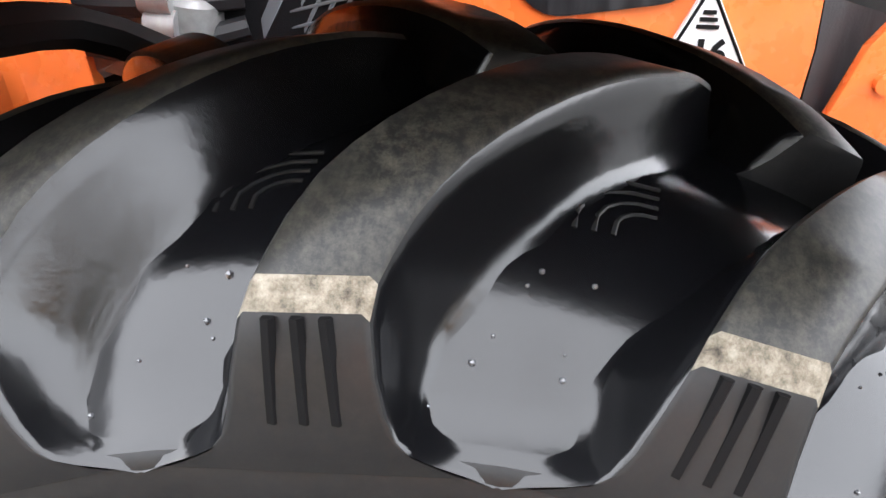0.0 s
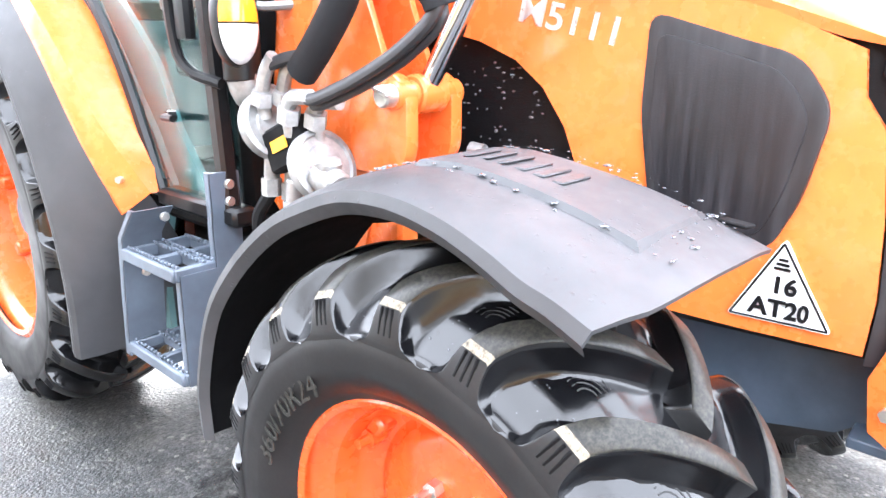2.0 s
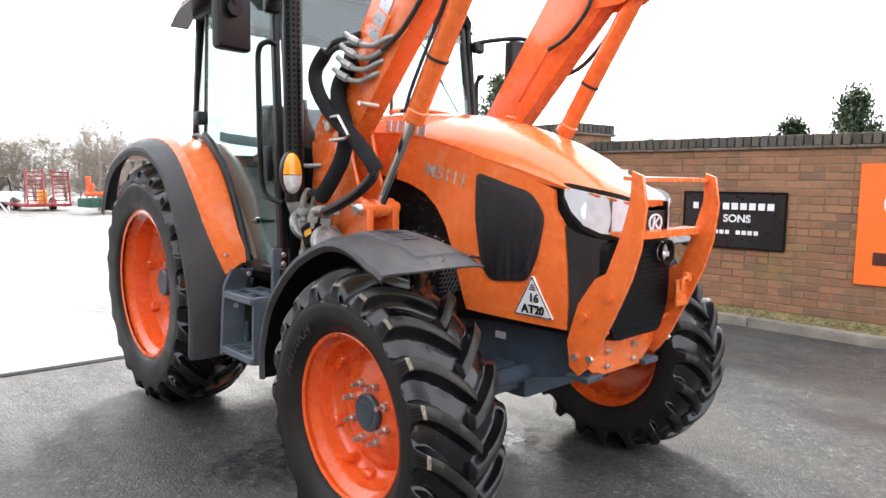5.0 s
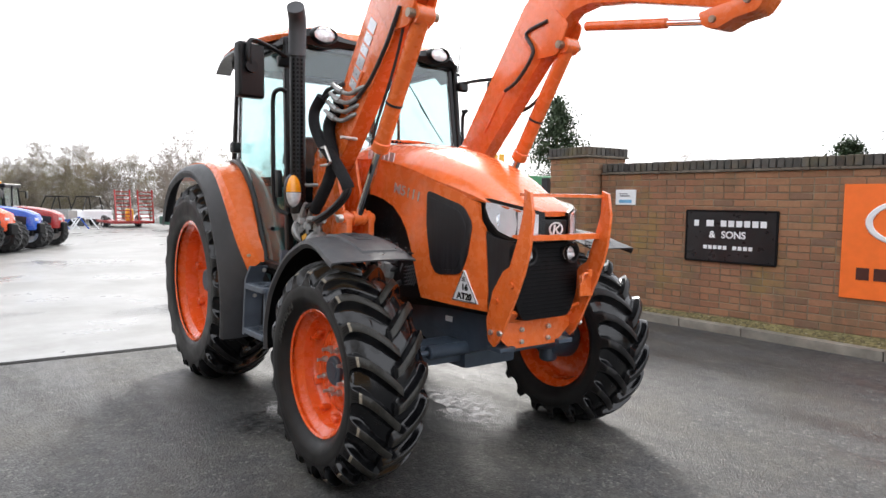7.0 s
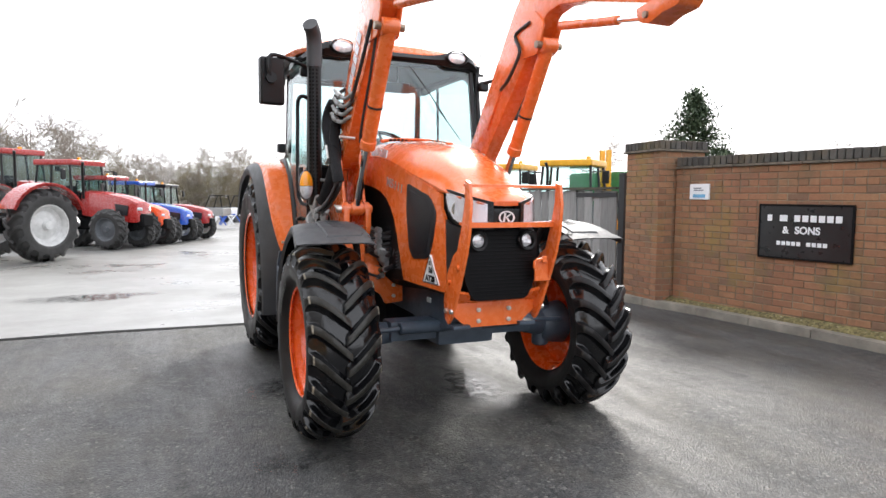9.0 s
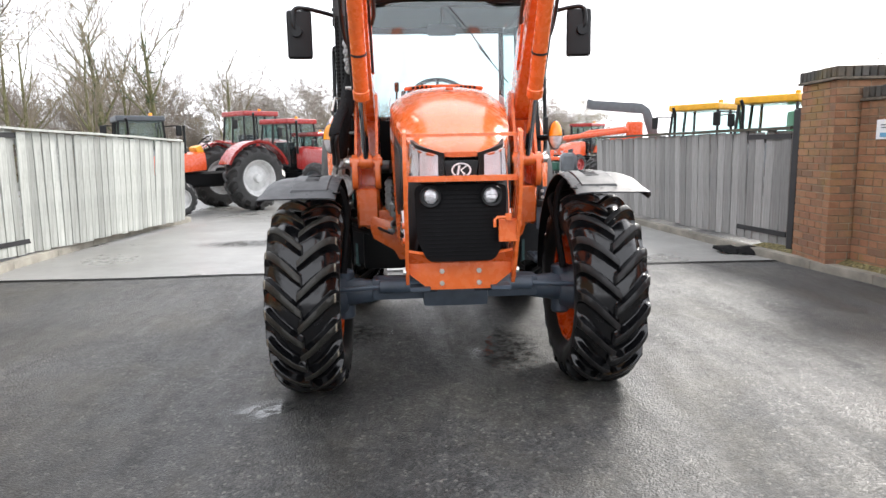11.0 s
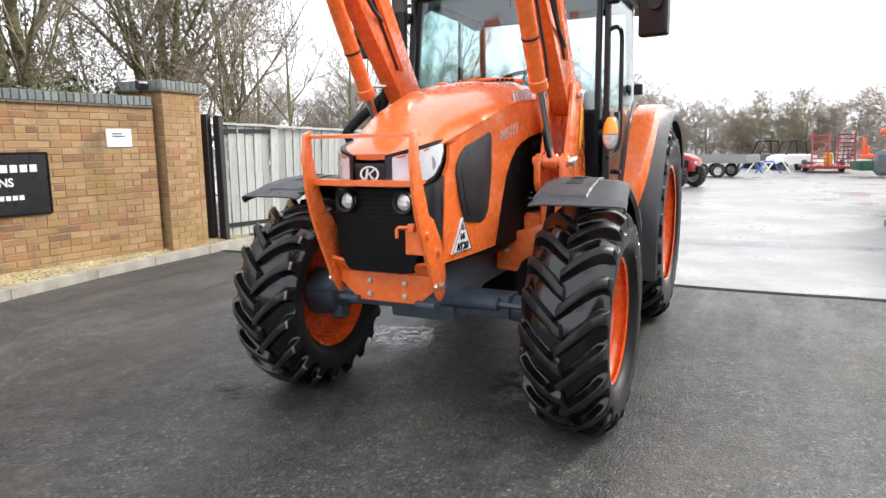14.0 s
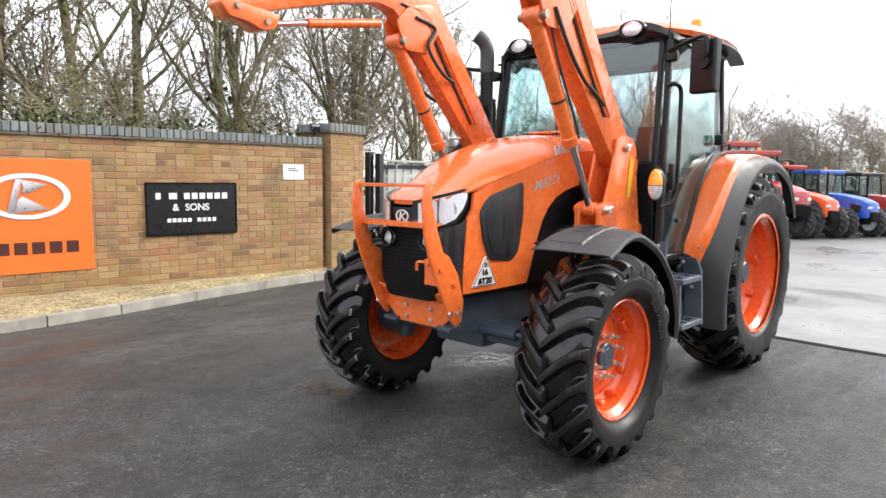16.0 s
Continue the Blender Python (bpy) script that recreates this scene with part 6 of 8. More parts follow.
        add_tube(bm, [a + d * 0.47 + Vector((s * 0.045, 0.02, 0)), a + d * 0.6 + Vector((s * 0.05, 0.03, 0)), b - d * 0.25 + Vector((s * 0.05, 0.03, 0)), b + Vector((s * 0.04, 0.08, 0.02))], 0.008, 6, 4)
        add_cyl(bm, a + d * 0.70 - Vector((0, 0, 0.0)), a + d * 0.712, 0.047, 16)
        part("ram_pipe", bm, HOSE, ram)
        bm = bmn()
        add_cyl(bm, b + Vector((-0.085, 0, 0)), b + Vector((0.085, 0, 0)), 0.022, 12)
        part("pin", bm, PIN, bo)
        # tilt ram and levelling rod along the front arm
        bm = bmn()
        add_cyl(bm, (s * 0.5, -0.28, 2.335), (s * 0.5, -0.80, 2.245), 0.026, 16, 0.006)
        part("tilt_ram", bm, ORANGE, bo)
        bm = bmn()
        add_cyl(bm, (s * 0.5, -0.80, 2.245), (s * 0.5, -1.08, 2.195), 0.016, 12)
        part("tilt_rod", bm, CHROME, bo)
        bm = bmn()
        add_prism(bm, round_poly([(-1.00, 2.24), (-1.08, 2.25), (-1.22, 2.26), (-1.30, 2.29), (-1.33, 2.25), (-1.28, 2.19), (-1.18, 2.18), (-1.10, 2.15), (-1.03, 2.17)], 0.02), "x", s * 0.5 - 0.065, s * 0.5 + 0.065, 0.006)
        part("hitch_bracket", bm, ORANGE, bo)
        for y, z in ((-1.24, 2.245), (-1.08, 2.195)):
            bm = bmn()
            add_cyl(bm, (s * 0.422, y, z), (s * 0.578, y, z), 0.016, 12)
            part("hitch_pin", bm, PIN, bo)
        # pipes and hoses along the arm
        for k in range(3):
            bm = bmn()
            ox = s * (0.5 + 0.058) if s > 0 else -(0.5 - 0.058)
            y0 = 0.03 * k
            add_tube(bm, [(ox, 0.55 - y0, 1.80), (ox, 0.30 - y0, 2.13), (ox, 0.08 - y0, 2.42), (ox, -0.10 - y0, 2.46)], 0.008, 6, 4)
            part("boom_pipe", bm, ORANGE if k < 2 else HOSE, bo)
        bm = bmn()
        add_tube(bm, [(s * 0.43, 0.30, 2.05), (s * 0.41, 0.16, 2.10), (s * 0.42, 0.05, 2.24), (s * 0.43, 0.12, 2.36), (s * 0.43, -0.05, 2.40)], 0.011, 8, 5)
        add_tube(bm, [(s * 0.57, -0.06, 2.30), (s * 0.585, 0.05, 2.12), (s * 0.585, 0.20, 1.98), (s * 0.565, 0.36, 1.92), (s * 0.56, 0.48, 1.86)], 0.011, 8, 5)
        part("boom_hose", bm, HOSE, bo)
        bm = bmn()

        def on_boom(u, v, s=s):
            d1 = Vector((0, -0.602, 0.798)) if s < 0 else Vector((0, 0.602, -0.798))
            n1 = Vector((0, -0.798, -0.602)) if s > 0 else Vector((0, 0.798, 0.602))
            o = Vector((s * 0.5525, 0.42, 1.955)) if s < 0 else Vector((s * 0.5525, 0.03, 2.475))
            return o + d1 * u * 1.0 + (n1 if s < 0 else -n1) * v * (1 if s < 0 else -1) * 1.0, Vector((s, 0, 0))
        if s < 0:
            letter_bars(bm, on_boom, 6, 0.062, 0.075, 0.014, 0.003)
            part("boom_lettering", bm, SILVER, bo, "silver lettering shown as plain bars")
        else:
            bm.free()
    # steel elbows where the hoses meet the boom
    for k in range(4):
        bm = bmn()
        y, z = 0.50 - 0.03 * k, 1.80 + 0.045 * k
        add_tube(bm, [(-0.50, y - 0.10, z + 0.05), (-0.56, y - 0.08, z + 0.03), (-0.585, y, z + 0.005), (-0.60, y + 0.09, z + 0.03), (-0.61, y + 0.16, z + 0.075)], 0.012, 8, 4)
        add_cyl(bm, (-0.597, y + 0.07, z + 0.022), (-0.607, y + 0.12, z + 0.048), 0.018, 6)
        part("steel_elbow", bm, FITTING, t, "plated steel pipe elbow")


def settle(bm):
    """Draws the hoses in to the coupler's seat on the tower."""
    for v in bm.verts:
        u = min(1.0, max(0.0, (1.60 - v.co.z) / 0.42))
        v.co += Vector((0.05 - 0.085 * u, -0.03 - 0.125 * u, 0.006))
    return bm


def hydraulics(t):
    """The quick coupler of the loader and its sleeved hoses on the right of the bonnet."""
    bm = bmn()
    add_box(bm, (-0.635, 0.865, 1.145), (0.085, 0.14, 0.10), (-22, 0, 0), 0.008)
    vb = part("hose_coupler", settle(bm), MATT, t, "black and alloy hydraulic hose coupler")
    for yc, zc in ((0.955, 1.180), (0.775, 1.105)):
        bm = bmn()
        add_revolve(bm, [(-0.016, 0.0), (-0.016, 0.045), (-0.010, 0.048), (-0.010, 0.066), (-0.016, 0.070), (-0.012, 0.082), (0.012, 0.082), (0.016, 0.076), (0.016, 0.0)], "y", 28)
        bmesh.ops.transform(bm, matrix=pose(-0.635, yc, zc, -22, 0, 0) , verts=bm.verts)
        part("coupler_plate", settle(bm), FITTING, vb)
    bm = bmn()
    add_cyl(bm, (-0.66, 0.755, 1.095), (-0.66, 0.69, 1.07), 0.035, 16, 0.006)
    add_box(bm, (-0.66, 0.725, 1.115), (0.05, 0.05, 0.03), (-22, 0, 0), 0.008)
    part("locking_knob", settle(bm), FITTING, vb)
    bm = bmn()
    add_cyl(bm, (-0.70, 0.70, 1.055), (-0.725, 0.685, 1.045), 0.016, 12, 0.004)
    part("plunger", settle(bm), AMBER, vb, "small red-orange plunger")
    bm = bmn()
    add_box(bm, (-0.680, 0.87, 1.148), (0.003, 0.06, 0.026), (-22, 0, 0))
    part("coupler_label", settle(bm), YELLOW, vb)
    up = [(-0.655, 0.95, 1.20), (-0.620, 0.92, 1.20), (-0.665, 0.84, 1.17), (-0.625, 0.80, 1.16)]
    for k, p in enumerate(up):
        p = Vector(p)
        bm = bmn()
        add_tube(bm, [p, p + Vector((-0.012, -0.01, 0.05)), p + Vector((-0.02, -0.04, 0.10 - 0.02 * (k > 1))), p + Vector((-0.02, -0.075 - 0.03 * (k > 1), 0.135 - 0.05 * (k > 1)))], 0.0165, 10, 4)
        add_cyl(bm, p + Vector((-0.012, -0.008, 0.03)), p + Vector((-0.016, -0.02, 0.06)), 0.026, 6)
        part("hose_end", settle(bm), FITTING, vb)
        if k < 2:
            q = p + Vector((-0.02, -0.075, 0.135))
            bm = bmn()
            add_tube(bm, [q - Vector((0, -0.02, 0.02)), q.lerp(Vector((-0.655, 0.80, 1.31)), 0.5) + Vector((0, -0.01, 0.01)), Vector((-0.66, 0.775 - 0.02 * k, 1.335))], 0.014, 10, 4)
            part("hose", settle(bm), HOSE, vb)
    down = [(-0.655, 0.935, 1.11), (-0.625, 0.90, 1.10), (-0.66, 0.845, 1.07), (-0.62, 0.81, 1.06)]
    for k, p in enumerate(down):
        p = Vector(p)
        bm = bmn()
        add_cyl(bm, p, p + Vector((0.0, 0.01, -0.06)), 0.019, 10, 0.003)
        add_cyl(bm, p + Vector((0.0, 0.01, -0.05)), p + Vector((0.0, 0.012, -0.09)), 0.024, 6)
        part("hose_end", settle(bm), FITTING, vb)
        bm = bmn()
        add_tube(bm, [p + Vector((0, 0.012, -0.08)), p + Vector((0.0, 0.03 + 0.05 * (k == 0), -0.16)), p + Vector((0.03, 0.10, -0.24)), p + Vector((0.14, 0.14, -0.28))], 0.016, 8, 4)
        part("hose", settle(bm), SLEEVE if k == 0 else HOSE, vb)
    bm = bmn()
    add_tube(bm, [(-0.62, 0.811, 1.961), (-0.64, 0.862, 1.893), (-0.655, 0.848, 1.823), (-0.665, 0.785, 1.746), (-0.675, 0.682, 1.667), (-0.68, 0.551, 1.588), (-0.685, 0.445, 1.514), (-0.685, 0.37, 1.448), (-0.68, 0.359, 1.421)], 0.033, 12, 4)
    part("hose_sleeve", settle(bm), SLEEVE, t, "black woven sleeve over loader hoses")
    bm = bmn()
    add_tube(bm, [(-0.60, 0.594, 1.903), (-0.62, 0.647, 1.853), (-0.635, 0.689, 1.79), (-0.645, 0.671, 1.713), (-0.65, 0.623, 1.635), (-0.655, 0.601, 1.56), (-0.66, 0.636, 1.463), (-0.66, 0.715, 1.374), (-0.655, 0.80, 1.303)], 0.035, 12, 4)
    part("hose_sleeve", settle(bm), SLEEVE, t, "black woven sleeve over loader hoses")
    for k in range(2):
        bm = bmn()
        o = Vector((-0.012 + 0.024 * k, 0.012 * k, -0.012 * k))
        add_tube(bm, [Vector(q) + o for q in ((-0.68, 0.375, 1.47), (-0.68, 0.362, 1.415), (-0.675, 0.458, 1.351), (-0.67, 0.591, 1.295), (-0.675, 0.709, 1.255), (-0.675, 0.745, 1.25))], 0.013, 10, 6)
        part("hose", settle(bm), HOSE, t)
        bm = bmn()
        z = 1.935 - 0.045 * k
        add_tube(bm, [(-0.61, 0.56 + 0.03 * k, z + 0.07), (-0.615, 0.66, 2.00 - 0.03 * k), (-0.615, 0.75, 1.995 - 0.03 * k), (-0.62, 0.81, 1.955 - 0.02 * k)], 0.012, 8, 4)
        part("hose", settle(bm), HOSE, t)
        bm = bmn()
        add_tube(bm, [(-0.61, 0.62 + 0.03 * k, z - 0.02), (-0.612, 0.66 + 0.02 * k, z - 0.01), (-0.61, 0.66, 1.91 - 0.02 * k), (-0.61, 0.62, 1.88)], 0.012, 8, 4)
        part("hose", settle(bm), HOSE, t)
    bm = bmn()
    add_tube(bm, [(-0.60, 0.66, 1.64), (-0.70, 0.664, 1.653), (-0.73, 0.549, 1.65), (-0.735, 0.469, 1.565), (-0.73, 0.50, 1.553), (-0.70, 0.659, 1.553), (-0.6, 0.66, 1.553)], 0.007, 8)
    add_tube(bm, [(-0.56, 0.50, 1.70), (-0.66, 0.50, 1.705)], 0.010, 8)
    part("hose_hanger", settle(bm), STEEL, t, "bright wire hose hanger")


tractor = thing("tractor", "orange farm tractor with raised front loader and black cab", "tractor")
STEER = 0.0
for side in (-1, 1):
    wheel_front(tractor, side, STEER)
    wheel_rear(tractor, side)
    mudguard_front(tractor, side, STEER)
    mudguard_rear(tractor, side)
    steps(tractor, side)
bonnet(tractor)
guard(tractor)
chassis(tractor)
cab(tractor)
exhaust(tractor)
loader(tractor)
hydraulics(tractor)


# ---- ground ----
def sheet(name, pts, z, mat, label, category, kind="structure", depth=0.0):
    bm = bmn()
    f = bm.faces.new([bm.verts.new((x, y, z)) for x, y in pts])
    bmesh.ops.triangulate(bm, faces=[f])
    if depth:
        r = bmesh.ops.extrude_face_region(bm, geom=list(bm.faces))
        bmesh.ops.translate(bm, verts=[v for v in r["geom"] if isinstance(v, bmesh.types.BMVert)], vec=(0, 0, -depth))
    return tagged(part(name, bm, mat, None, "", 0), label, category, "", kind)


def fall(y):
    """The ground drops away behind the gateway."""
    return -min(0.25, 0.02 * max(0.0, y - 20.0))


bm = bmn()
xs = [-500, -60, -8, -5.5] + [-4.5 + 0.3 * k for k in range(21)] + [2.5, 6, 60, 500]
ys = [-500, -30, -10, -5] + [-3.6 + 0.3 * k for k in range(24)] + [5, 8, 14, 20, 27, 40, 80, 600]
rows = [[bm.verts.new((x, y, fall(y))) for x in xs] for y in ys]
for p, q in zip(rows, rows[1:]):
    for k in range(len(xs) - 1):
        bm.faces.new((p[k], p[k + 1], q[k + 1], q[k]))
ground = tagged(part("ground", bm, ASPHALT), "dark damp asphalt drive with fine stone chippings", "ground", "", "structure")
rng = random.Random(4)
edge = [(-5.2 + 0.5 * k, 3.52 + 0.02 * math.sin(k * 1.3) + rng.uniform(-0.012, 0.012)) for k in range(20)]
bm = bmn()
near_side = [bm.verts.new((x, y, 0.006)) for x, y in edge]
last = near_side
for y, xa, xb in ((5.0, -5.0, 4.0), (8.0, -4.75, 3.7), (9.2, -9.0, 9.0), (14, -40, 60), (20, -60, 60), (27, -60, 60), (60, -60, 60)):
    row = [bm.verts.new((xa + (xb - xa) * k / 19, y, fall(y) + 0.006)) for k in range(20)]
    for k in range(19):
        bm.faces.new((last[k], last[k + 1], row[k + 1], row[k]))
    last = row
yard = tagged(part("road", bm, YARD, None, "", 0), "wet pale concrete yard reflecting the sky", "yard", "", "structure")
bm = bmn()
for (x0, y0), (x1, y1) in zip(edge, edge[1:]):
    q = [bm.verts.new(p) for p in ((x0, y0 - 0.035, 0.006), (x1, y1 - 0.035, 0.006), (x1, y1 + 0.03, 0.010), (x0, y0 + 0.03, 0.010))]
    bm.faces.new(q)
tagged(part("trim", bm, MATT, None, "", 0), "dark tar joint between asphalt and concrete", "joint", "", "structure")
# thin puddles
def puddle(cx, cy, rx, ry, seed, z=0.007):
    r = random.Random(seed)
    bm = bmn()
    ph = [r.uniform(0, 6.28) for _ in range(4)]
    pts = []
    for k in range(40):
        a = 2 * math.pi * k / 40
        w = 1 + 0.28 * math.sin(2 * a + ph[0]) + 0.2 * math.sin(3 * a + ph[1]) + 0.12 * math.sin(7 * a + ph[2])
        pts.append((cx + rx * w * math.cos(a), cy + ry * w * math.sin(a)))
    f = bm.faces.new([bm.verts.new((x, y, z)) for x, y in pts])
    bmesh.ops.triangulate(bm, faces=[f])
    return tagged(part("water", bm, WET, None, "", 0), "shallow film of rain water on the ground", "puddle", "", "structure")


for k, (cx, cy, rx, ry) in enumerate(((0.0, 5.6, 1.2, 0.5), (1.6, 6.6, 1.5, 0.5), (-2.5, 6.0, 1.0, 0.4))):
    puddle(cx, cy, rx, ry, k, 0.011)
for k, (cx, cy, rx, ry) in enumerate(((0.40, 0.50, 0.30, 0.55), (-0.70, 1.0, 0.35, 0.5), (-1.05, -0.30, 0.28, 0.16))):
    puddle(cx, cy, rx, ry, 20 + k, 0.005)


# ---- brick walls, pillars and kerbs ----
def frame_along(p0, p1):
    d = Vector((p1[0] - p0[0], p1[1] - p0[1], 0))
    return d.length, Matrix.Translation((p0[0], p0[1], 0)) @ Matrix.Rotation(math.atan2(d.y, d.x), 4, "Z")


def brick_mesh(w, d, h, seed, mat=BRICK):
    r = random.Random(seed)
    bm = bmn()
    vs = add_box(bm, (0, 0, 0), (w, d, h), (0, 0, 0), 0.004)
    for v in bm.verts:
        v.co += Vector((r.uniform(-1, 1), r.uniform(-1, 1), r.uniform(-1, 1))) * 0.0012
    return to_mesh("brick", bm, mat, 30)


BW, BH, BD, J = 0.215, 0.065, 0.1025, 0.010
STRETCH = [brick_mesh(BW, BD, BH, k) for k in range(5)]
HALF = [brick_mesh(BD, BD, BH, 20 + k) for k in range(3)]
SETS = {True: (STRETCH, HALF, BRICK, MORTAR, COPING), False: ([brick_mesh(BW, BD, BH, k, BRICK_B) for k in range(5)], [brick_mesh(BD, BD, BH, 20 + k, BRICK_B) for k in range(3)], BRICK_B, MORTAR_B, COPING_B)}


def loose(me, m, parent):
    ob = bpy.data.objects.new("brick", me)
    scene.collection.objects.link(ob)
    ob.parent = parent
    ob.matrix_basis = m
    return ob


def joined(name, pieces, mat, parent, label=""):
    """Many meshes, placed by matrices, as one mesh of kind stuff."""
    vs, fs, n = [], [], 0
    for me, m in pieces:
        co = np.empty(len(me.vertices) * 3)
        me.vertices.foreach_get("co", co)
        co = co.reshape(-1, 3) @ np.array(m.to_3x3()).T + np.array(m.translation)
        vs.append(co)
        fs += [[n + i for i in p.vertices] for p in me.polygons]
        n += len(co)
    me = bpy.data.meshes.new(name)
    me.from_pydata(np.concatenate(vs).tolist(), [], fs)
    me.materials.append(mat)
    me.update()
    ob = new(name, me)
    ob.parent = parent
    return tagged(ob, label, "", "", "stuff")


def brick_wall(name, p0, p1, face, z0, courses, near, label):
    """A wall from p0 to p1 whose brick face looks to +y (face 1) or -y (face -1) of its own line. near: the stretch built brick by brick."""
    length, m = frame_along(p0, p1)
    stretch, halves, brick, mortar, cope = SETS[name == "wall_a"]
    r = random.Random(name)
    h = courses * (BH + J)
    bm = bmn()
    add_box(bm, (length / 2, 0, z0 + h / 2 - 0.2), (length, 0.205, h + 0.4))
    wall = part(name, bm, mortar, None, "", 0, m)
    tagged(wall, label, "wall", "", "structure")
    rest, count = [], 0
    for c in range(courses):
        z = z0 + c * (BH + J) + BH / 2 + J / 2
        x = 0.0
        k = 0
        off = (BD + J) if c % 2 else 0.0
        while x < length:
            half = c % 4 == 3 or (c % 2 and k == 0)
            w = BD if half else BW
            if x + w > length + 0.05:
                break
            me = r.choice(halves if half else stretch)
            mm = pose(x + w / 2, face * (0.205 / 2 - BD / 2 + 0.006 + r.uniform(-0.002, 0.003)), z + r.uniform(-0.0015, 0.0015), 0, r.uniform(-0.25, 0.25), r.uniform(-0.3, 0.3) + 180 * r.randint(0, 1))
            if near[0] < x < near[1] and near[2] < z < near[3] and count < 300:
                loose(me, mm, wall)
                count += 1
            else:
                rest.append((me, mm))
            x += w + J
            k += 1
    joined("brickwork", rest, brick, wall)
    # creasing tiles and coping bricks on edge
    bm = bmn()
    n = int(length / 0.27)
    for k in range(n):
        add_box(bm, ((k + 0.5) * 0.27, 0, z0 + h + 0.014), (0.262, 0.27, 0.026), (0, 0, 0), 0.003)
    part("creasing_tiles", bm, TILE, wall)
    cop = brick_coping(0.068, 0.225, 0.105, cope)
    n = int(length / 0.078)
    for k in range(n):
        ob = loose(cop[k % 3], pose((k + 0.5) * 0.078, 0, z0 + h + 0.03 + 0.0525 + r.uniform(-0.003, 0.003), r.uniform(-0.5, 0.5), r.uniform(-0.8, 0.8), 0), wall)
        ob.name = "coping_brick"
    return wall, m, length


COPES = {}


def brick_coping(w, d, h, mat):
    if mat.name not in COPES:
        out = []
        for s in range(3):
            r = random.Random(90 + s)
            bm = bmn()
            add_box(bm, (0, 0, 0), (w, d, h), (0, 0, 0), 0.006)
            for v in bm.verts:
                v.co += Vector((r.uniform(-1, 1), r.uniform(-1, 1), r.uniform(-1, 1))) * 0.002
            out.append(to_mesh("coping_brick", bm, mat, 30))
        COPES[mat.name] = out
    return COPES[mat.name]


def pillar(name, c, turn, z0, courses, size, label):
    m = pose(c[0], c[1], 0, 0, 0, turn)
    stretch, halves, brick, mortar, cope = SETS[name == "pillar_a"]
    h = courses * (BH + J)
    r = random.Random(name)
    bm = bmn()
    add_box(bm, (0, 0, z0 + h / 2 - 0.2), (size - 0.012, size - 0.012, h + 0.4))
    p = part(name, bm, mortar, None, "", 0, m)
    tagged(p, label, "pillar", "", "structure")
    count = 0
    rest = []
    for k in range(courses):
        z = z0 + k * (BH + J) + BH / 2 + J / 2
        lo, hi = (-size / 2, size / 2 - BD - J) if k % 2 else (-size / 2 + BD + J, size / 2)
        for f in range(4):
            x = lo
            while x < hi - 0.03:
                w = BW if hi - x > BW + 0.06 else min(BW, hi - x)
                me = stretch[r.randrange(5)] if w > 0.16 else halves[r.randrange(3)]
                lm = pose(0, 0, 0, 0, 0, 90 * f) @ pose(x + w / 2, -(size / 2 - BD / 2) + r.uniform(-0.002, 0.002), z, 0, r.uniform(-0.2, 0.2), r.uniform(-0.2, 0.2)) @ Matrix.Diagonal((w / (BW if w > 0.16 else BD), 1, 1, 1))
                if count < 300:
                    loose(me, lm, p)
                    count += 1
                else:
                    rest.append((me, lm))
                x += w + J
    if rest:
        joined("brickwork", rest, brick, p)
    bm = bmn()
    add_box(bm, (0, 0, z0 + h + 0.014), (size + 0.07, size + 0.07, 0.026), (0, 0, 0), 0.004)
    part("creasing_tiles", bm, TILE, p)
    cop = brick_coping(0.068, 0.225, 0.105, cope)
    n = int((size + 0.05) / 0.078)
    for f in range(4):
        for k in range(n):
            q = pose(0, 0, 0, 0, 0, 90 * f) @ pose(-size / 2 - 0.01 + k * 0.078 + 0.03, -(size / 2 - 0.085), z0 + h + 0.08, 0, 0, 0)
            ob = loose(cop[k % 3], q, p)
            ob.name = "coping_brick"
    bm = bmn()
    add_box(bm, (0, 0, z0 + h + 0.125), (size * 0.9, size * 0.9, 0.03), (0, 0, 0), 0.012)
    part("mortar_cap", bm, mortar, p)
    return p


def kerb_run(name, pts, label, h=0.10, mat=KERB):
    """Kerb stones laid along points."""
    k0 = thing(name, label, "kerb", "", "structure")
    for (x0, y0), (x1, y1) in zip(pts, pts[1:]):
        L, m = frame_along((x0, y0), (x1, y1))
        n = max(1, round(L / 0.9))
        w = L / n
        for k in range(n):
            bm = bmn()
            add_box(bm, (w * (k + 0.5), 0, h / 2 - 0.08), (w - 0.008, 0.13, h + 0.16), (0, 0, 0), 0.012, 2)
            part("kerb_stone", bm, mat, k0, m=m)
    return k0


def verge(name, road, wall, z_road, z_wall, label, mat=GRAVEL):
    """A strip of mossy gravel between kerb and wall."""
    bm = bmn()
    a, b = smooth_path([(x, y, 0) for x, y in road], 6), smooth_path([(x, y, 0) for x, y in wall], 6)
    rows = []
    r = random.Random(name)
    for p, q in zip(a, b):
        row = []
        for k in range(6):
            u = k / 5
            v = p.lerp(q, u)
            row.append(bm.verts.new((v.x, v.y, z_road + (z_wall - z_road) * u + 0.02 * math.sin(u * 3.1) + r.uniform(-0.008, 0.008))))
        rows.append(row)
    for p, q in zip(rows, rows[1:]):
        for k in range(5):
            bm.faces.new((p[k], p[k + 1], q[k + 1], q[k]))
    return tagged(part(name, bm, mat, None), label, "verge", "", "structure")


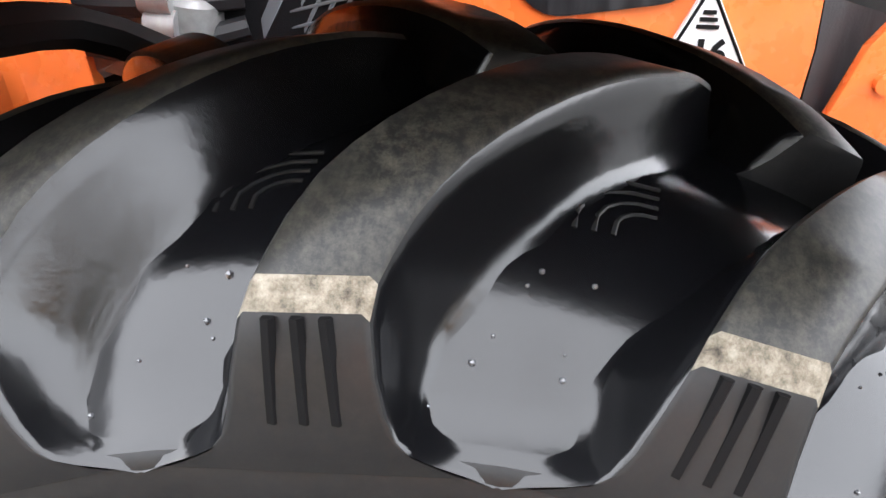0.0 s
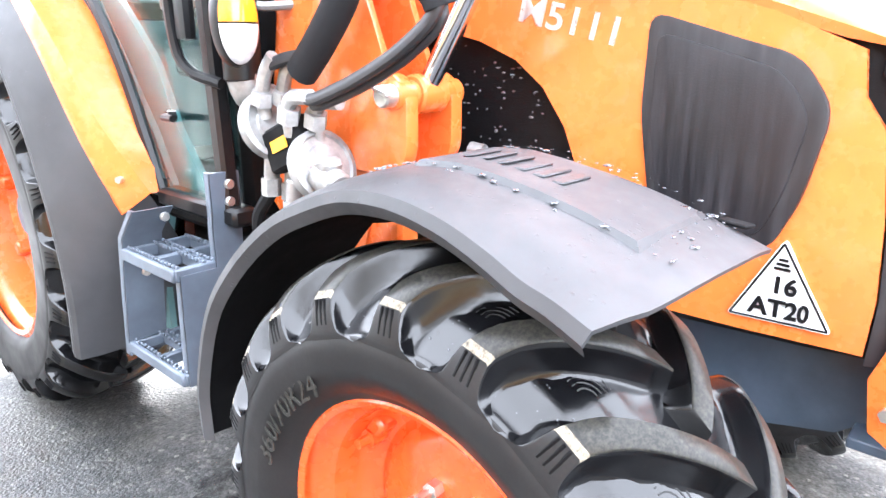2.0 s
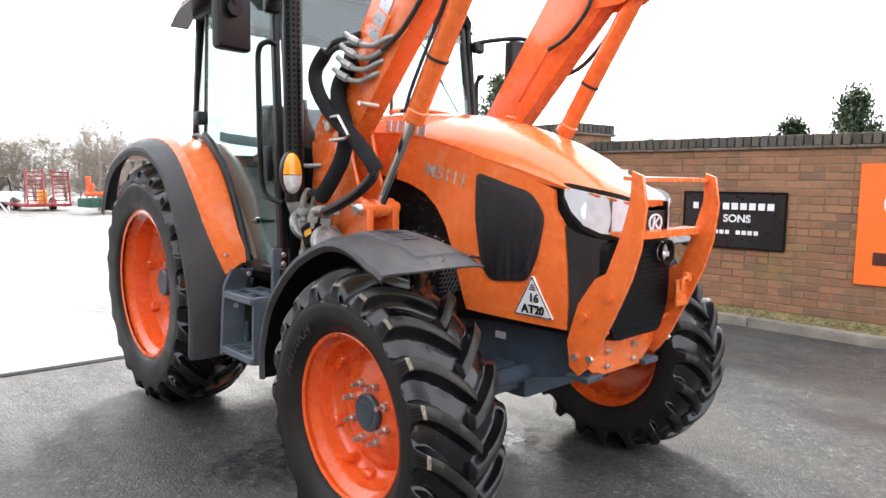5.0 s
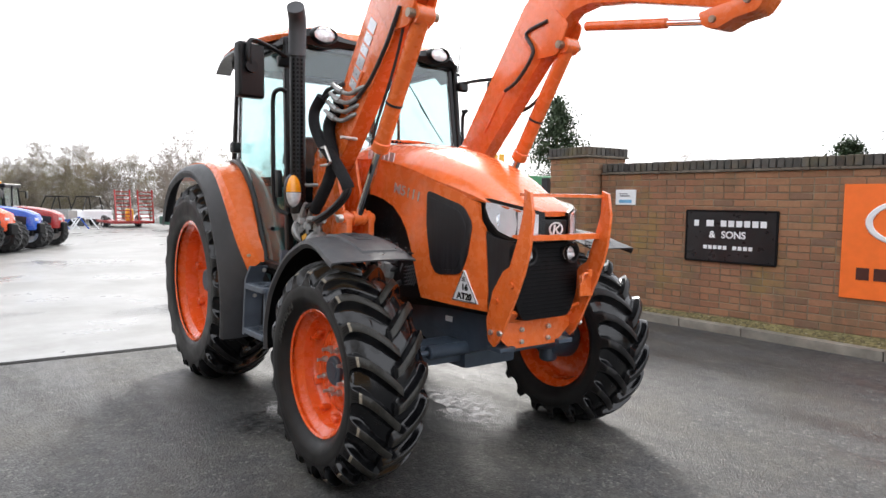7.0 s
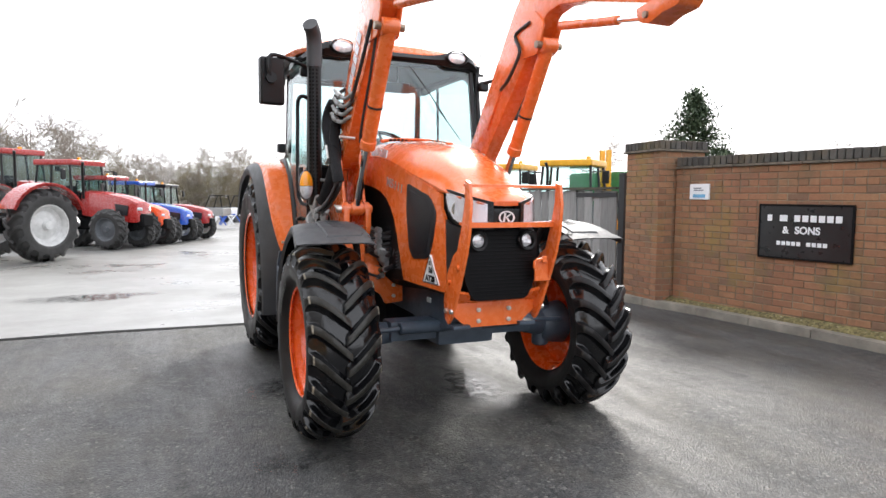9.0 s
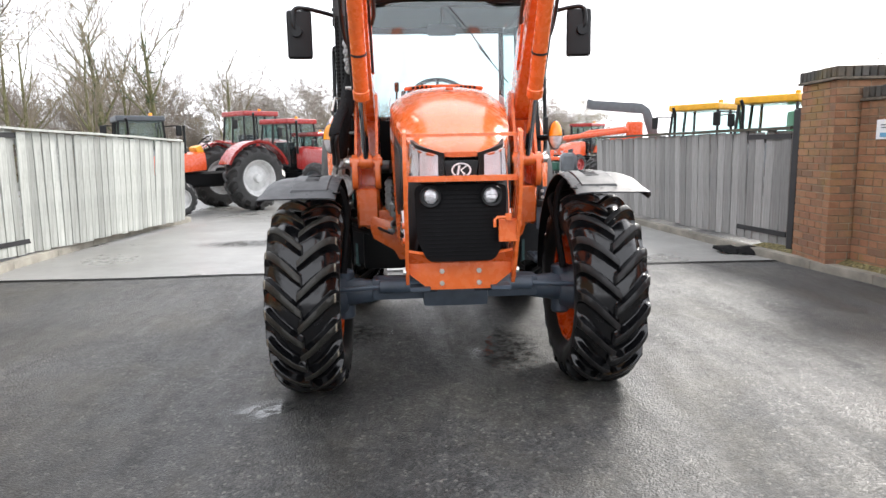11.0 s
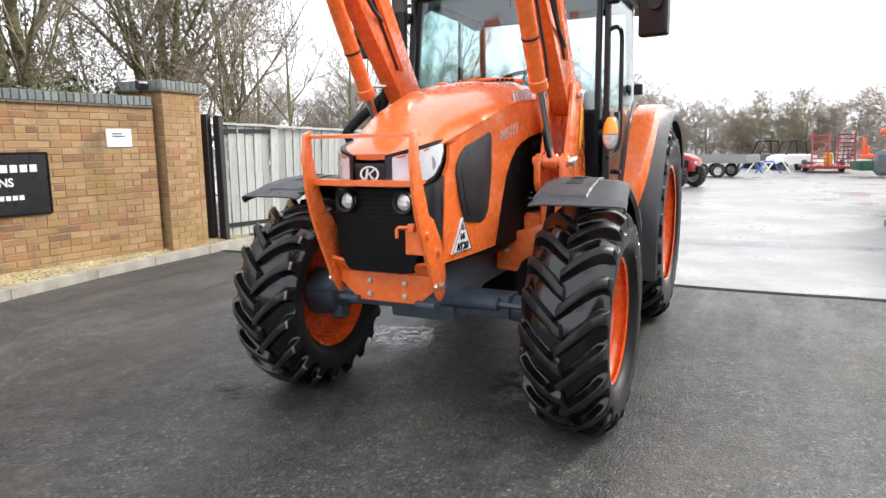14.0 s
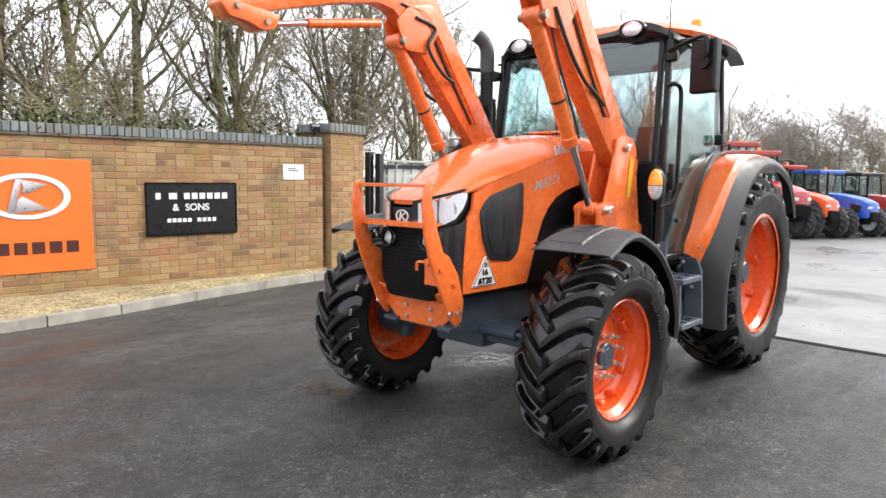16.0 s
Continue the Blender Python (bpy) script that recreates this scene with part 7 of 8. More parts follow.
WA0, WA1 = (-5.13, 2.72), (-6.15, -7.5)
WB0, WB1 = (4.35, 2.75), (5.37, -7.5)
kerb_run("kerb_a", [(-4.35, -7.5), (-4.36, -2.5), (-4.42, -1.0), (-4.50, -0.3), (-4.68, 0.6), (-4.82, 1.6), (-4.88, 2.4), (-4.92, 3.3), (-4.98, 4.3), (-4.93, 6.2), (-4.78, 7.6), (-4.50, 9.3)], "pale worn concrete kerb stones along the drive")
kerb_run("kerb_b", [(4.34, -7.5), (4.28, -0.5), (4.25, 0.8), (4.16, 2.2), (4.05, 3.0), (3.93, 4.0), (3.75, 6.0), (3.45, 9.5)], "grey damp concrete kerb stones along the drive", 0.09, KERB_WET)
verge("verge_a", [(-4.41, -7.5), (-4.42, -2.5), (-4.50, -0.7), (-4.74, 0.6), (-4.88, 1.6), (-4.94, 2.6), (-5.03, 4.3)], [(-6.2, -7.5), (-5.66, -2.5), (-5.46, -0.7), (-5.32, 0.6), (-5.22, 1.6), (-5.12, 2.6), (-5.5, 4.3)], 0.09, 0.14, "strip of mossy yellow gravel below the wall")
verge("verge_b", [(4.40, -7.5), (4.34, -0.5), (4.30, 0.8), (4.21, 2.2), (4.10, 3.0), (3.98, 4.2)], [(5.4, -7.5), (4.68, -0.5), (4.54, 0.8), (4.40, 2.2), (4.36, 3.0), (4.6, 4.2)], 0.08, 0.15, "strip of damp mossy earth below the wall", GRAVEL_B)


# ---- gates ----
def gate(name, p0, p1, z_top0, z_top1, z_bot, boards, mat, bow, label, rail_side, lean):
    """A boarded gate from its hinge post p0 to its free end p1, its boards leaning more and more towards the free end."""
    g = thing(name, label, "gate")
    a, b = Vector((*p0, 0)), Vector((*p1, 0))
    d = (b - a).normalized()
    nrm = Vector((-d.y, d.x, 0))
    L = (b - a).length
    r = random.Random(name)
    ang = math.degrees(math.atan2(d.y, d.x))
    w = L / boards
    for k in range(boards):
        u = (k + 0.5) / boards
        c = a + d * (u * L) + nrm * bow * math.sin(u * math.pi)
        zt = z_top0 + (z_top1 - z_top0) * u + r.uniform(-0.012, 0.012)
        zb = z_bot + r.uniform(-0.012, 0.01)
        bm = bmn()
        add_box(bm, (0, 0, (zt - zb) / 2), (w - r.uniform(0.004, 0.016), 0.022, zt - zb), (0, 0, 0), 0.003)
        for v in bm.verts:
            v.co.x += 0.004 * math.sin(3 * v.co.z + k)
        part("board", bm, mat, g, m=pose(c.x - 0.009 * lean * u * d.x, c.y - 0.009 * lean * u * d.y, zb, r.uniform(-0.7, 0.7), lean * u + r.uniform(-0.5, 0.5), ang + r.uniform(-2.5, 2.5)))
    side = nrm * rail_side
    for zf, hh, name2 in ((0.10, 0.10, "rail"), (0.55, 0.10, "rail"), (0.93, 0.11, "rail")):
        bm = bmn()
        rings = []
        for k in range(9):
            u = k / 8
            c = a + d * (u * L) + nrm * bow * math.sin(u * math.pi) - side * 0.045
            zt = z_top0 + (z_top1 - z_top0) * u
            z = z_bot + (zt - z_bot) * zf
            rings.append([c + Vector((0, 0, z - hh / 2)) - nrm * 0.03, c + Vector((0, 0, z - hh / 2)) + nrm * 0.03, c + Vector((0, 0, z + hh / 2)) + nrm * 0.03, c + Vector((0, 0, z + hh / 2)) - nrm * 0.03])
        add_loft(bm, rings)
        part(name2, bm, mat, g)
    bm = bmn()
    rings = []
    for k in range(15):
        u = k / 14
        c = a + d * (u * L) + nrm * bow * math.sin(u * math.pi)
        zt = z_top0 + (z_top1 - z_top0) * u + 0.012 + r.uniform(-0.006, 0.006)
        rings.append([c + nrm * q + Vector((0, 0, zt + z)) for q, z in ((-0.055, 0.0), (-0.05, 0.03), (0.05, 0.035), (0.055, 0.0))])
    add_loft(bm, rings)
    part("capping_rail", bm, CAPPING if mat is WOOD_B else mat, g, "mossy capping rail")
    for zf in (0.10, 0.95):
        bm = bmn()
        z = z_bot + (z_top0 - z_bot) * zf
        p, q = a + side * 0.022 + Vector((0, 0, z)), a + d * 0.95 + nrm * bow * 0.3 * math.sin(0.5) + side * 0.022 + Vector((0, 0, z))
        rings = [[c + Vector((0, 0, -0.03)), c + Vector((0, 0, 0.03)), c + side * 0.012 + Vector((0, 0, 0.03)), c + side * 0.012 + Vector((0, 0, -0.03))] for c in (p, q)]
        add_loft(bm, rings)
        part("strap_hinge", bm, IRON, g, "black iron strap hinge")
    return g


gate("boarded_gate", (-5.20, 3.92), (-4.32, 8.65), 1.66, 1.52, 0.12, 34, WOOD_A, -0.05, "pale weathered boarded wooden gate standing open", -1, 6.0)
gate("boarded_gate", (4.21, 3.80), (3.62, 9.55), 1.47, 1.44, 0.12, 36, WOOD_B, 0.05, "grey weathered boarded wooden gate standing open", 1, 7.0)
for gx, gy, hh in ((-5.22, 3.74, 1.80), (-5.10, 3.84, 1.78), (4.19, 3.66, 1.70)):
    bm = bmn()
    add_box(bm, (gx, gy, hh / 2 - 0.1), (0.10, 0.10, hh + 0.2), (0, 0, 10), 0.008)
    tagged(part("gate_post", bm, IRON), "black steel gate post beside the brick pillar", "post")
bm = bmn()
add_loft(bm, [[(3.55 + 0.35 * u + 0.05 * math.sin(7 * u), 4.15 - 0.15 * u + dy, z + 0.03 * math.sin(5 * u + dy * 9) ** 2) for dy, z in ((-0.14, 0.006), (-0.10, 0.05), (0.02, 0.075), (0.13, 0.05), (0.16, 0.006))] for u in (0, 0.15, 0.3, 0.5, 0.7, 0.9, 1.0, 1.2, 1.35)])
tagged(part("fallen_sack", bm, MATT), "crumpled black plastic sack lying by the kerb", "sack")


# ---- signs on the walls ----
def wall_frame(p0, p1, out):
    d = (Vector((*p1, 0)) - Vector((*p0, 0))).normalized()
    n = Vector((-d.y, d.x, 0)) * out
    return d, n


def sign_board(name, c, along, out, w, h, mat, label, posts=True):
    """A flat board on a wall: centre c, along the wall, facing out."""
    m = Matrix((( *along, 0), (*out, 0), (0, 0, 1, 0), (0, 0, 0, 1))).transposed()
    m = Matrix.Translation(c) @ m
    bm = bmn()
    add_box(bm, (0, 0, 0), (w, 0.02, h), (0, 0, 0), 0.003)
    s = part(name, bm, mat, None, m=m)
    return tagged(s, label, "sign")


def bars(parent, rows, mat, y, name="lettering_bar"):
    """Rows of plain bars: (x from, x to, z, height, letters)."""
    for x0, x1, z, h, n in rows:
        gap = (x1 - x0) / n
        for k in range(n):
            bm = bmn()
            add_box(bm, (-x0 - gap * (k + 0.5), y, z), (gap * 0.74, 0.005, h * 0.80), (0, 0, 0), 0.001)
            part(name, bm, mat, parent, sharp=0)


def emblem(parent, s, flip):
    """A chrome oval ring with two wedge shapes."""
    bm = bmn()
    n = 48
    rings = []
    for k in range(n + 1):
        a = 2 * math.pi * k / n
        c, q = math.cos(a), math.sin(a)
        rings.append([(0.275 * s * c, 0.012, 0.165 * s * q), (0.265 * s * c, 0.026, 0.157 * s * q), (0.235 * s * c, 0.026, 0.135 * s * q), (0.228 * s * c, 0.012, 0.130 * s * q)])
    add_loft(bm, rings, True, False)
    part("emblem_ring", bm, SIGN_WHITE, parent, "white and chrome oval ring")
    bm = bmn()
    f = flip
    add_prism(bm, [(f * -0.13 * s, -0.115 * s), (f * -0.085 * s, -0.115 * s), (f * -0.025 * s, 0.125 * s), (f * -0.065 * s, 0.125 * s)], "y", 0.011, 0.024, 0.002)
    add_prism(bm, [(f * -0.03 * s, 0.12 * s), (f * 0.13 * s, 0.09 * s), (f * 0.02 * s, 0.03 * s), (f * -0.035 * s, 0.025 * s), (f * -0.02 * s, 0.06 * s)], "y", 0.011, 0.022, 0.002)
    add_prism(bm, [(f * -0.085 * s, -0.115 * s), (f * 0.13 * s, -0.09 * s), (f * -0.03 * s, 0.005 * s), (f * -0.055 * s, -0.02 * s)], "y", 0.011, 0.022, 0.002)
    part("emblem_wedge", bm, SILVER, parent)


def wall_point(p0, p1, u, z, off, n):
    d = (Vector((*p1, 0)) - Vector((*p0, 0))).normalized()
    return Vector((*p0, z)) + d * u + n * off


dA, nA = wall_frame(WA0, WA1, 1)
dB, nB = wall_frame(WB0, WB1, -1)
for (p0, p1, d, n, k, us) in ((WA0, WA1, dA, nA, 0.93, (1.83, 3.56, 0.46)), (WB0, WB1, dB, nB, 0.84, (1.66, 3.30, 0.36))):
    al = d if n is nA else -d
    off = 0.118
    zs = {0.93: (1.02, 0.98, 1.48), 0.84: (1.02, 1.035, 1.44)}[k]
    s1 = sign_board("name_sign", wall_point(p0, p1, us[0], zs[0], off, n), al, n, 1.16 * k, 0.64 * k, SIGN_BLACK, "black name board with white lettering on the brick wall")
    y = 0.0125
    bars(s1, [(-0.485 * k, -0.40 * k, 0.167 * k, 0.10 * k, 1), (-0.325 * k, -0.19 * k, 0.167 * k, 0.10 * k, 1), (-0.13 * k, 0.475 * k, 0.167 * k, 0.10 * k, 6), (-0.345 * k, -0.02 * k, -0.145 * k, 0.062 * k, 5), (0.04 * k, 0.31 * k, -0.145 * k, 0.062 * k, 4)], SIGN_WHITE, y)
    for word, at in (("&", -0.265), ("SONS", -0.105)):
        letters = flat_text(word, 0.125 * k, 0.0025)
        bmesh.ops.transform(letters, matrix=Matrix(((-1, 0, 0, -at * k), (0, 0, 1, y), (0, 1, 0, -0.020 * k), (0, 0, 0, 1))), verts=letters.verts)
        bmesh.ops.recalc_face_normals(letters, faces=letters.faces[:])
        part("lettering", letters, SIGN_WHITE, s1, "white lettering")
    bm = bmn()
    for a, b, cx, cz in ((1.18 * k, 0.02, 0, 0.33 * k), (1.18 * k, 0.02, 0, -0.33 * k), (0.02, 0.66 * k, 0.585 * k, 0), (0.02, 0.66 * k, -0.585 * k, 0)):
        add_box(bm, (cx, 0.002, cz), (a, 0.03, b), (0, 0, 0), 0.003)
    part("board_frame", bm, MATT, s1)
    s2 = sign_board("dealer_sign", wall_point(p0, p1, us[1], zs[1], off, n), al, n, 1.32 * k, 1.29 * k, SIGN_ORANGE, "square orange board with a chrome oval emblem and dark bars")
    bm = bmn()
    add_box(bm, (0, 0.0115, 0.22 * k), (0.70 * k, 0.003, 0.42 * k), (0, 0, 0), 0.001)
    plate = part("emblem_plate", bm, SIGN_ORANGE, s2)
    plate.matrix_basis = pose(0, 0, 0)
    emblem(plate, 1.58 * k, -1)
    for ob in plate.children:
        ob.matrix_basis = pose(0, 0.002, 0.22 * k)
    bars(s2, [(-0.52 * k, 0.52 * k, -0.36 * k, 0.17 * k, 6)], SIGN_BROWN, y)
    s3 = sign_board("notice", wall_point(p0, p1, us[2], zs[2], off - 0.004, n), al, n, 0.33 * k, 0.22 * k, SIGN_WHITE, "small white notice with pale blue print on the wall")
    bars(s3, [(-0.14 * k, 0.14 * k, -0.06 * k, 0.06 * k, 1)], SIGN_BLUE if n is nB else SIGN_WHITE, y, "print_bar")
    bars(s3, [(-0.12 * k, 0.06 * k, 0.05 * k, 0.015 * k, 1), (-0.12 * k, 0.10 * k, 0.02 * k, 0.015 * k, 1)], CHASSIS, y, "print_bar")
# flood lamp on the wall beside the pillar
bm = bmn()
add_box(bm, (-5.04, 2.60, 2.09), (0.10, 0.13, 0.10), (0, 20, -20), 0.02, 2)
add_tube(bm, [(-5.14, 2.66, 2.0), (-5.08, 2.62, 2.07)], 0.015, 8)
fl = tagged(part("flood_lamp", bm, IRON), "small black and clear flood lamp on the wall end", "lamp")
bm = bmn()
add_box(bm, (-4.998, 2.582, 2.088), (0.012, 0.10, 0.075), (0, 20, -20), 0.004)
part("lens", bm, CLEAR, fl)


# ---- parked machines in the yard ----
def cached(fn, key, store={}):
    if key not in store:
        store[key] = fn()
    return store[key]


def mesh_ob(name, me, parent, m):
    ob = new(name, me)
    ob.parent = parent
    ob.matrix_basis = m
    return ob


def yard_wheel(t, x, y, R, W, rim, name):
    rr = R * 0.55
    key = (round(R, 2), round(W, 2))
    tm = cached(lambda: to_mesh("tyre", tyre_bm(R, W, rr, 16, 0.05 * R / 0.7, 0.30, 0.03 * R / 0.7, False), [TREAD_FAR, TREAD_FAR, TREAD_FAR, MATT, TREAD_FAR]), ("tyre", *key))

    def rim_bm():
        bm = bmn()
        for s in (-1, 1):
            add_revolve(bm, [(s * W * 0.44, rr * 0.97), (s * W * 0.45, rr * 1.02), (s * W * 0.38, rr * 0.95), (s * W * 0.15, rr * 0.86), (s * W * 0.10, rr * 0.70), (s * W * 0.20, rr * 0.45), (s * W * 0.22, rr * 0.25), (s * W * 0.42, rr * 0.20), (s * W * 0.42, 0)], "x", 28)
        return to_mesh("rim", bm, rim)
    rm = cached(rim_bm, ("rim", *key, rim.name))
    w = mesh_ob(name, rm, t, pose(x, y, R * 0.97))
    mesh_ob("tyre", tm, w, pose(0, 0, 0))


def yard_tractor(label, at, body, roof, rim, R=0.82, r=0.60, cabbed=True, length=1.0, vent=True):
    """A parked tractor, nose to its own -y, front axle at its origin."""
    t = thing("parked_tractor", label, "tractor", "tractors parked in the yard", "", at)
    for s in (-1, 1):
        yard_wheel(t, s * 0.80, 2.45 * length, R, 0.46, rim, "rear_wheel")
        yard_wheel(t, s * 0.76, 0, r, 0.36 if r > 0.45 else 0.2, rim, "front_wheel")
    bm = bmn()
    rings = []
    for y, w, zt, zb in ((-0.68, 0.24, 1.30, 0.85), (-0.62, 0.30, 1.42, 0.80), (-0.30, 0.34, 1.56, 0.80), (0.3, 0.37, 1.68, 0.85), (0.9, 0.38, 1.74, 0.95), (1.25 * length, 0.38, 1.75, 1.0)):
        if not cabbed:
            w, zt, zb = w * 0.72, 0.62 * zt + 0.27, 0.5 * zb + 0.46
        rings.append([(-w, y, zb), (-w * 1.02, y, zt - 0.22), (-w * 0.88, y, zt - 0.05), (-w * 0.4, y, zt), (w * 0.4, y, zt), (w * 0.88, y, zt - 0.05), (w * 1.02, y, zt - 0.22), (w, y, zb)])
    add_loft(bm, rings)
    part("bonnet", bm, body, t)
    if vent:
        for s in (-1, 1):
            bm = bmn()
            add_prism(bm, round_poly([(-0.38, 1.30), (0.10, 1.36), (0.04, 1.02), (-0.34, 1.0)], 0.04), "x", s * 0.368 - 0.012, s * 0.368 + 0.012, 0.004)
            part("vent_panel", bm, PANEL, t)
            bm = bmn()
            add_box(bm, (s * 0.22, -0.66, 1.20), (0.16, 0.06, 0.10), (0, 0, s * 25), 0.02)
            part("headlamp", bm, CLEAR, t)
    bm = bmn()
    add_box(bm, (0, 0.9, 0.72), (0.44, 2.7, 0.34), (0, 0, 0), 0.05)
    add_box(bm, (0, 0, 0.58), (1.3, 0.18, 0.16), (0, 0, 0), 0.03)
    add_box(bm, (0, 2.45 * length, 0.8), (1.4, 0.3, 0.3), (0, 0, 0), 0.05)
    add_box(bm, (0, -0.66, 0.86), (0.5, 0.25, 0.40), (0, 0, 0), 0.05)
    part("chassis", bm, MATT, t)
    for s in (-1, 1):
        line = [(2.45 * length + (R + 0.07) * math.cos(a), R + (R + 0.07) * math.sin(a)) for a in np.linspace(0.35, 2.75, 12)]
        bm = bmn()
        strip(bm, line, [(1.04, -0.03), (1.04, 0.01), (0.60, 0.01)], 0.02, s)
        part("mudguard", bm, body if cabbed else roof, t)
    if cabbed:
        for s in (-1, 1):
            bm = bmn()
            for y0, y1 in ((1.25, 1.40), (2.05, 2.05), (2.65, 2.55)):
                add_tube(bm, [(s * 0.72, y0, 1.05 if y0 < 2 else 1.5), (s * 0.64, y1, 2.52)], 0.035, 6)
            add_tube(bm, [(s * 0.72, 1.25, 1.1), (s * 0.74, 2.1, 1.1)], 0.04, 6)
            part("cab_frame", bm, BLACK, t)
        bm = bmn()
        add_tube(bm, [(-0.42, 1.15, 1.5), (-0.42, 1.15, 2.45), (-0.46, 1.10, 2.60)], 0.04, 8)
        part("exhaust", bm, BLACK, t)
        bm = bmn()
        add_box(bm, (0, 1.98, 2.60), (1.42, 1.40, 0.17), (0, 0, 0), 0.06, 3)
        part("cab_roof", bm, roof, t)
        bm = bmn()
        rings = []
        for y0, z in ((0, 1.15), (1, 2.5)):
            k = 1 - 0.1 * z / 2.5
            rings.append([(-0.70 * k, 1.28 + 0.12 * y0, z), (0.70 * k, 1.28 + 0.12 * y0, z), (0.70 * k, 2.6, z), (-0.70 * k, 2.6, z)])
        add_loft(bm, rings)
        g = part("cab_glass", bm, GLASS_TINT, t, sharp=0)
        g.visible_shadow = False
        bm = bmn()
        add_box(bm, (0, 2.2, 1.55), (0.5, 0.5, 0.7), (0, 0, 0), 0.08, 2)
        part("seat", bm, SEAT, t)
        bm = bmn()
        add_box(bm, (0, 1.5, 1.4), (0.8, 0.3, 0.6), (0, 0, 0), 0.05)
        part("dashboard", bm, MATT, t)
        for s in (-1, 1):
            bm = bmn()
            add_tube(bm, [(s * 0.64, 1.40, 2.35), (s * 1.05, 1.25, 2.38)], 0.018, 6)
            add_box(bm, (s * 1.08, 1.24, 2.22), (0.18, 0.06, 0.32), (0, 0, 0), 0.02)
            part("mirror", bm, BLACK, t)
        bm = bmn()
        add_cyl(bm, (0.4, 2.0, 2.68), (0.4, 2.0, 2.80), 0.06, 12, 0.015)
        part("beacon", bm, AMBER, t)
    else:
        bm = bmn()
        add_box(bm, (0, 2.2, 1.25), (0.5, 0.5, 0.2), (0, 0, 0), 0.06)
        part("seat", bm, SEAT, t)
        bm = bmn()
        add_tube(bm, [(0.15, 0.5, 1.3), (0.15, 0.5, 1.9)], 0.03, 8)
        part("exhaust", bm, BLACK, t)
        bm = bmn()
        add_box(bm, (0, 1.15 * length, 1.36), (0.34, 0.16, 0.20), (20, 0, 0), 0.04, 2)
        dash = part("dashboard", bm, YELLOW, t)
        bm = bmn()
        add_revolve(bm, [(0.014 * math.cos(a), 0.19 + 0.014 * math.sin(a)) for a in np.linspace(0, 2 * math.pi, 7)[:-1]], "z", 24, closed=True)
        add_tube(bm, [(-0.19, 0, 0), (0.19, 0, 0)], 0.012, 6)
        add_cyl(bm, (0, 0, -0.22), (0, 0, 0), 0.02, 8)
        bmesh.ops.transform(bm, matrix=pose(0, 1.45 * length, 1.56, 40, 0, 0), verts=bm.verts)
        part("steering_wheel", bm, BLACK, dash)
    return t


def heading(x, y, hx, hy, z=0.006, size=1.0):
    return pose(x, y, fall(y) + z, 0, 0, math.degrees(math.atan2(hx, -hy))) @ Matrix.Scale(size, 4)


yard_tractor("red cabbed tractor with dark wheels parked in the yard", heading(-2.30, 14.80, 0.80, -0.60, 0.006, 0.82), RED, RED, GREY_MACHINE, 0.85, 0.62)
yard_tractor("small bright orange cabbed tractor beside the red one", heading(-1.75, 15.45, 0.86, -0.51, 0.006, 0.68), OTHER_ORANGE, RED, GREY_MACHINE, 0.85, 0.62)
yard_tractor("small blue cabbed tractor with white wheels in the row", heading(-1.08, 16.60, 0.88, -0.47, 0.006, 0.64), BLUE, BLUE, SIGN_WHITE, 0.82, 0.62)
yard_tractor("small red tractor with a black cab, last in the row", heading(-0.42, 17.9, 0.88, -0.47, 0.006, 0.62), RED, BLACK, PALE_RIM, 0.80, 0.60)
yard_tractor("faded orange old tractor without a cab, silver wheels", heading(-5.50, 10.87, -0.71, -0.70), OTHER_ORANGE, RED, PALE_RIM, 0.74, 0.375, False, 0.72, False)
yard_tractor("dark red cabbed tractor parked behind the gate", heading(-4.28, 19.0, 0.72, -0.69), RED, RED, GREY_MACHINE, 0.82, 0.55)
yard_tractor("grey cabbed tractor half hidden behind the boarded gate", heading(-6.7, 13.6, 0.5, -0.87, size=0.86), GREY_MACHINE, GREY_MACHINE, PALE_RIM, 0.82, 0.55)
yard_tractor("red loader tractor parked beyond the gate", heading(8.2, 31.0, -0.75, -0.66), OTHER_ORANGE, RED, RED, 0.80, 0.55)
yard_tractor("small tractor with a yellow cab roof behind the gate", heading(5.3, 7.3, -0.8, -0.6, size=0.80), GREY_MACHINE, YELLOW, YELLOW, 0.82, 0.6)
yard_tractor("small tractor with a yellow cab roof behind the gate", heading(5.0, 9.6, -0.8, -0.6, size=0.80), GREY_MACHINE, YELLOW, YELLOW, 0.82, 0.6)


def ramp_trailer(at):
    t = thing("plant_trailer", "red plant trailer with two raised ladder ramps", "trailer", "", "", at)
    bm = bmn()
    add_box(bm, (0, 0.6, 0.38), (2.0, 3.2, 0.14), (0, 0, 0), 0.02)
    part("deck", bm, RED, t)
    for s in (-1, 1):
        bm = bmn()
        for x in (-0.36, 0.36):
            add_box(bm, (s * 0.55 + x, -1.0, 1.18), (0.07, 0.08, 1.75), (-8, 0, 0), 0.01)
        for k in range(9):
            z = 0.42 + k * 0.19
            add_box(bm, (s * 0.55, -1.0 + 0.14 * (z - 1.18), z), (0.72, 0.05, 0.05), (0, 0, 0), 0.006)
        part("ramp", bm, RED, t, "red ladder ramp")
        yard_wheel(t, s * 0.85, 1.2, 0.36, 0.22, PALE_RIM, "wheel")
    bm = bmn()
    add_box(bm, (-0.1, -0.5, 0.75), (0.35, 0.3, 0.65), (0, 0, 0), 0.05)
    part("winch_box", bm, YELLOW, t)


ramp_trailer(heading(4.5, 33.0, 0.1, -0.99, size=0.95))


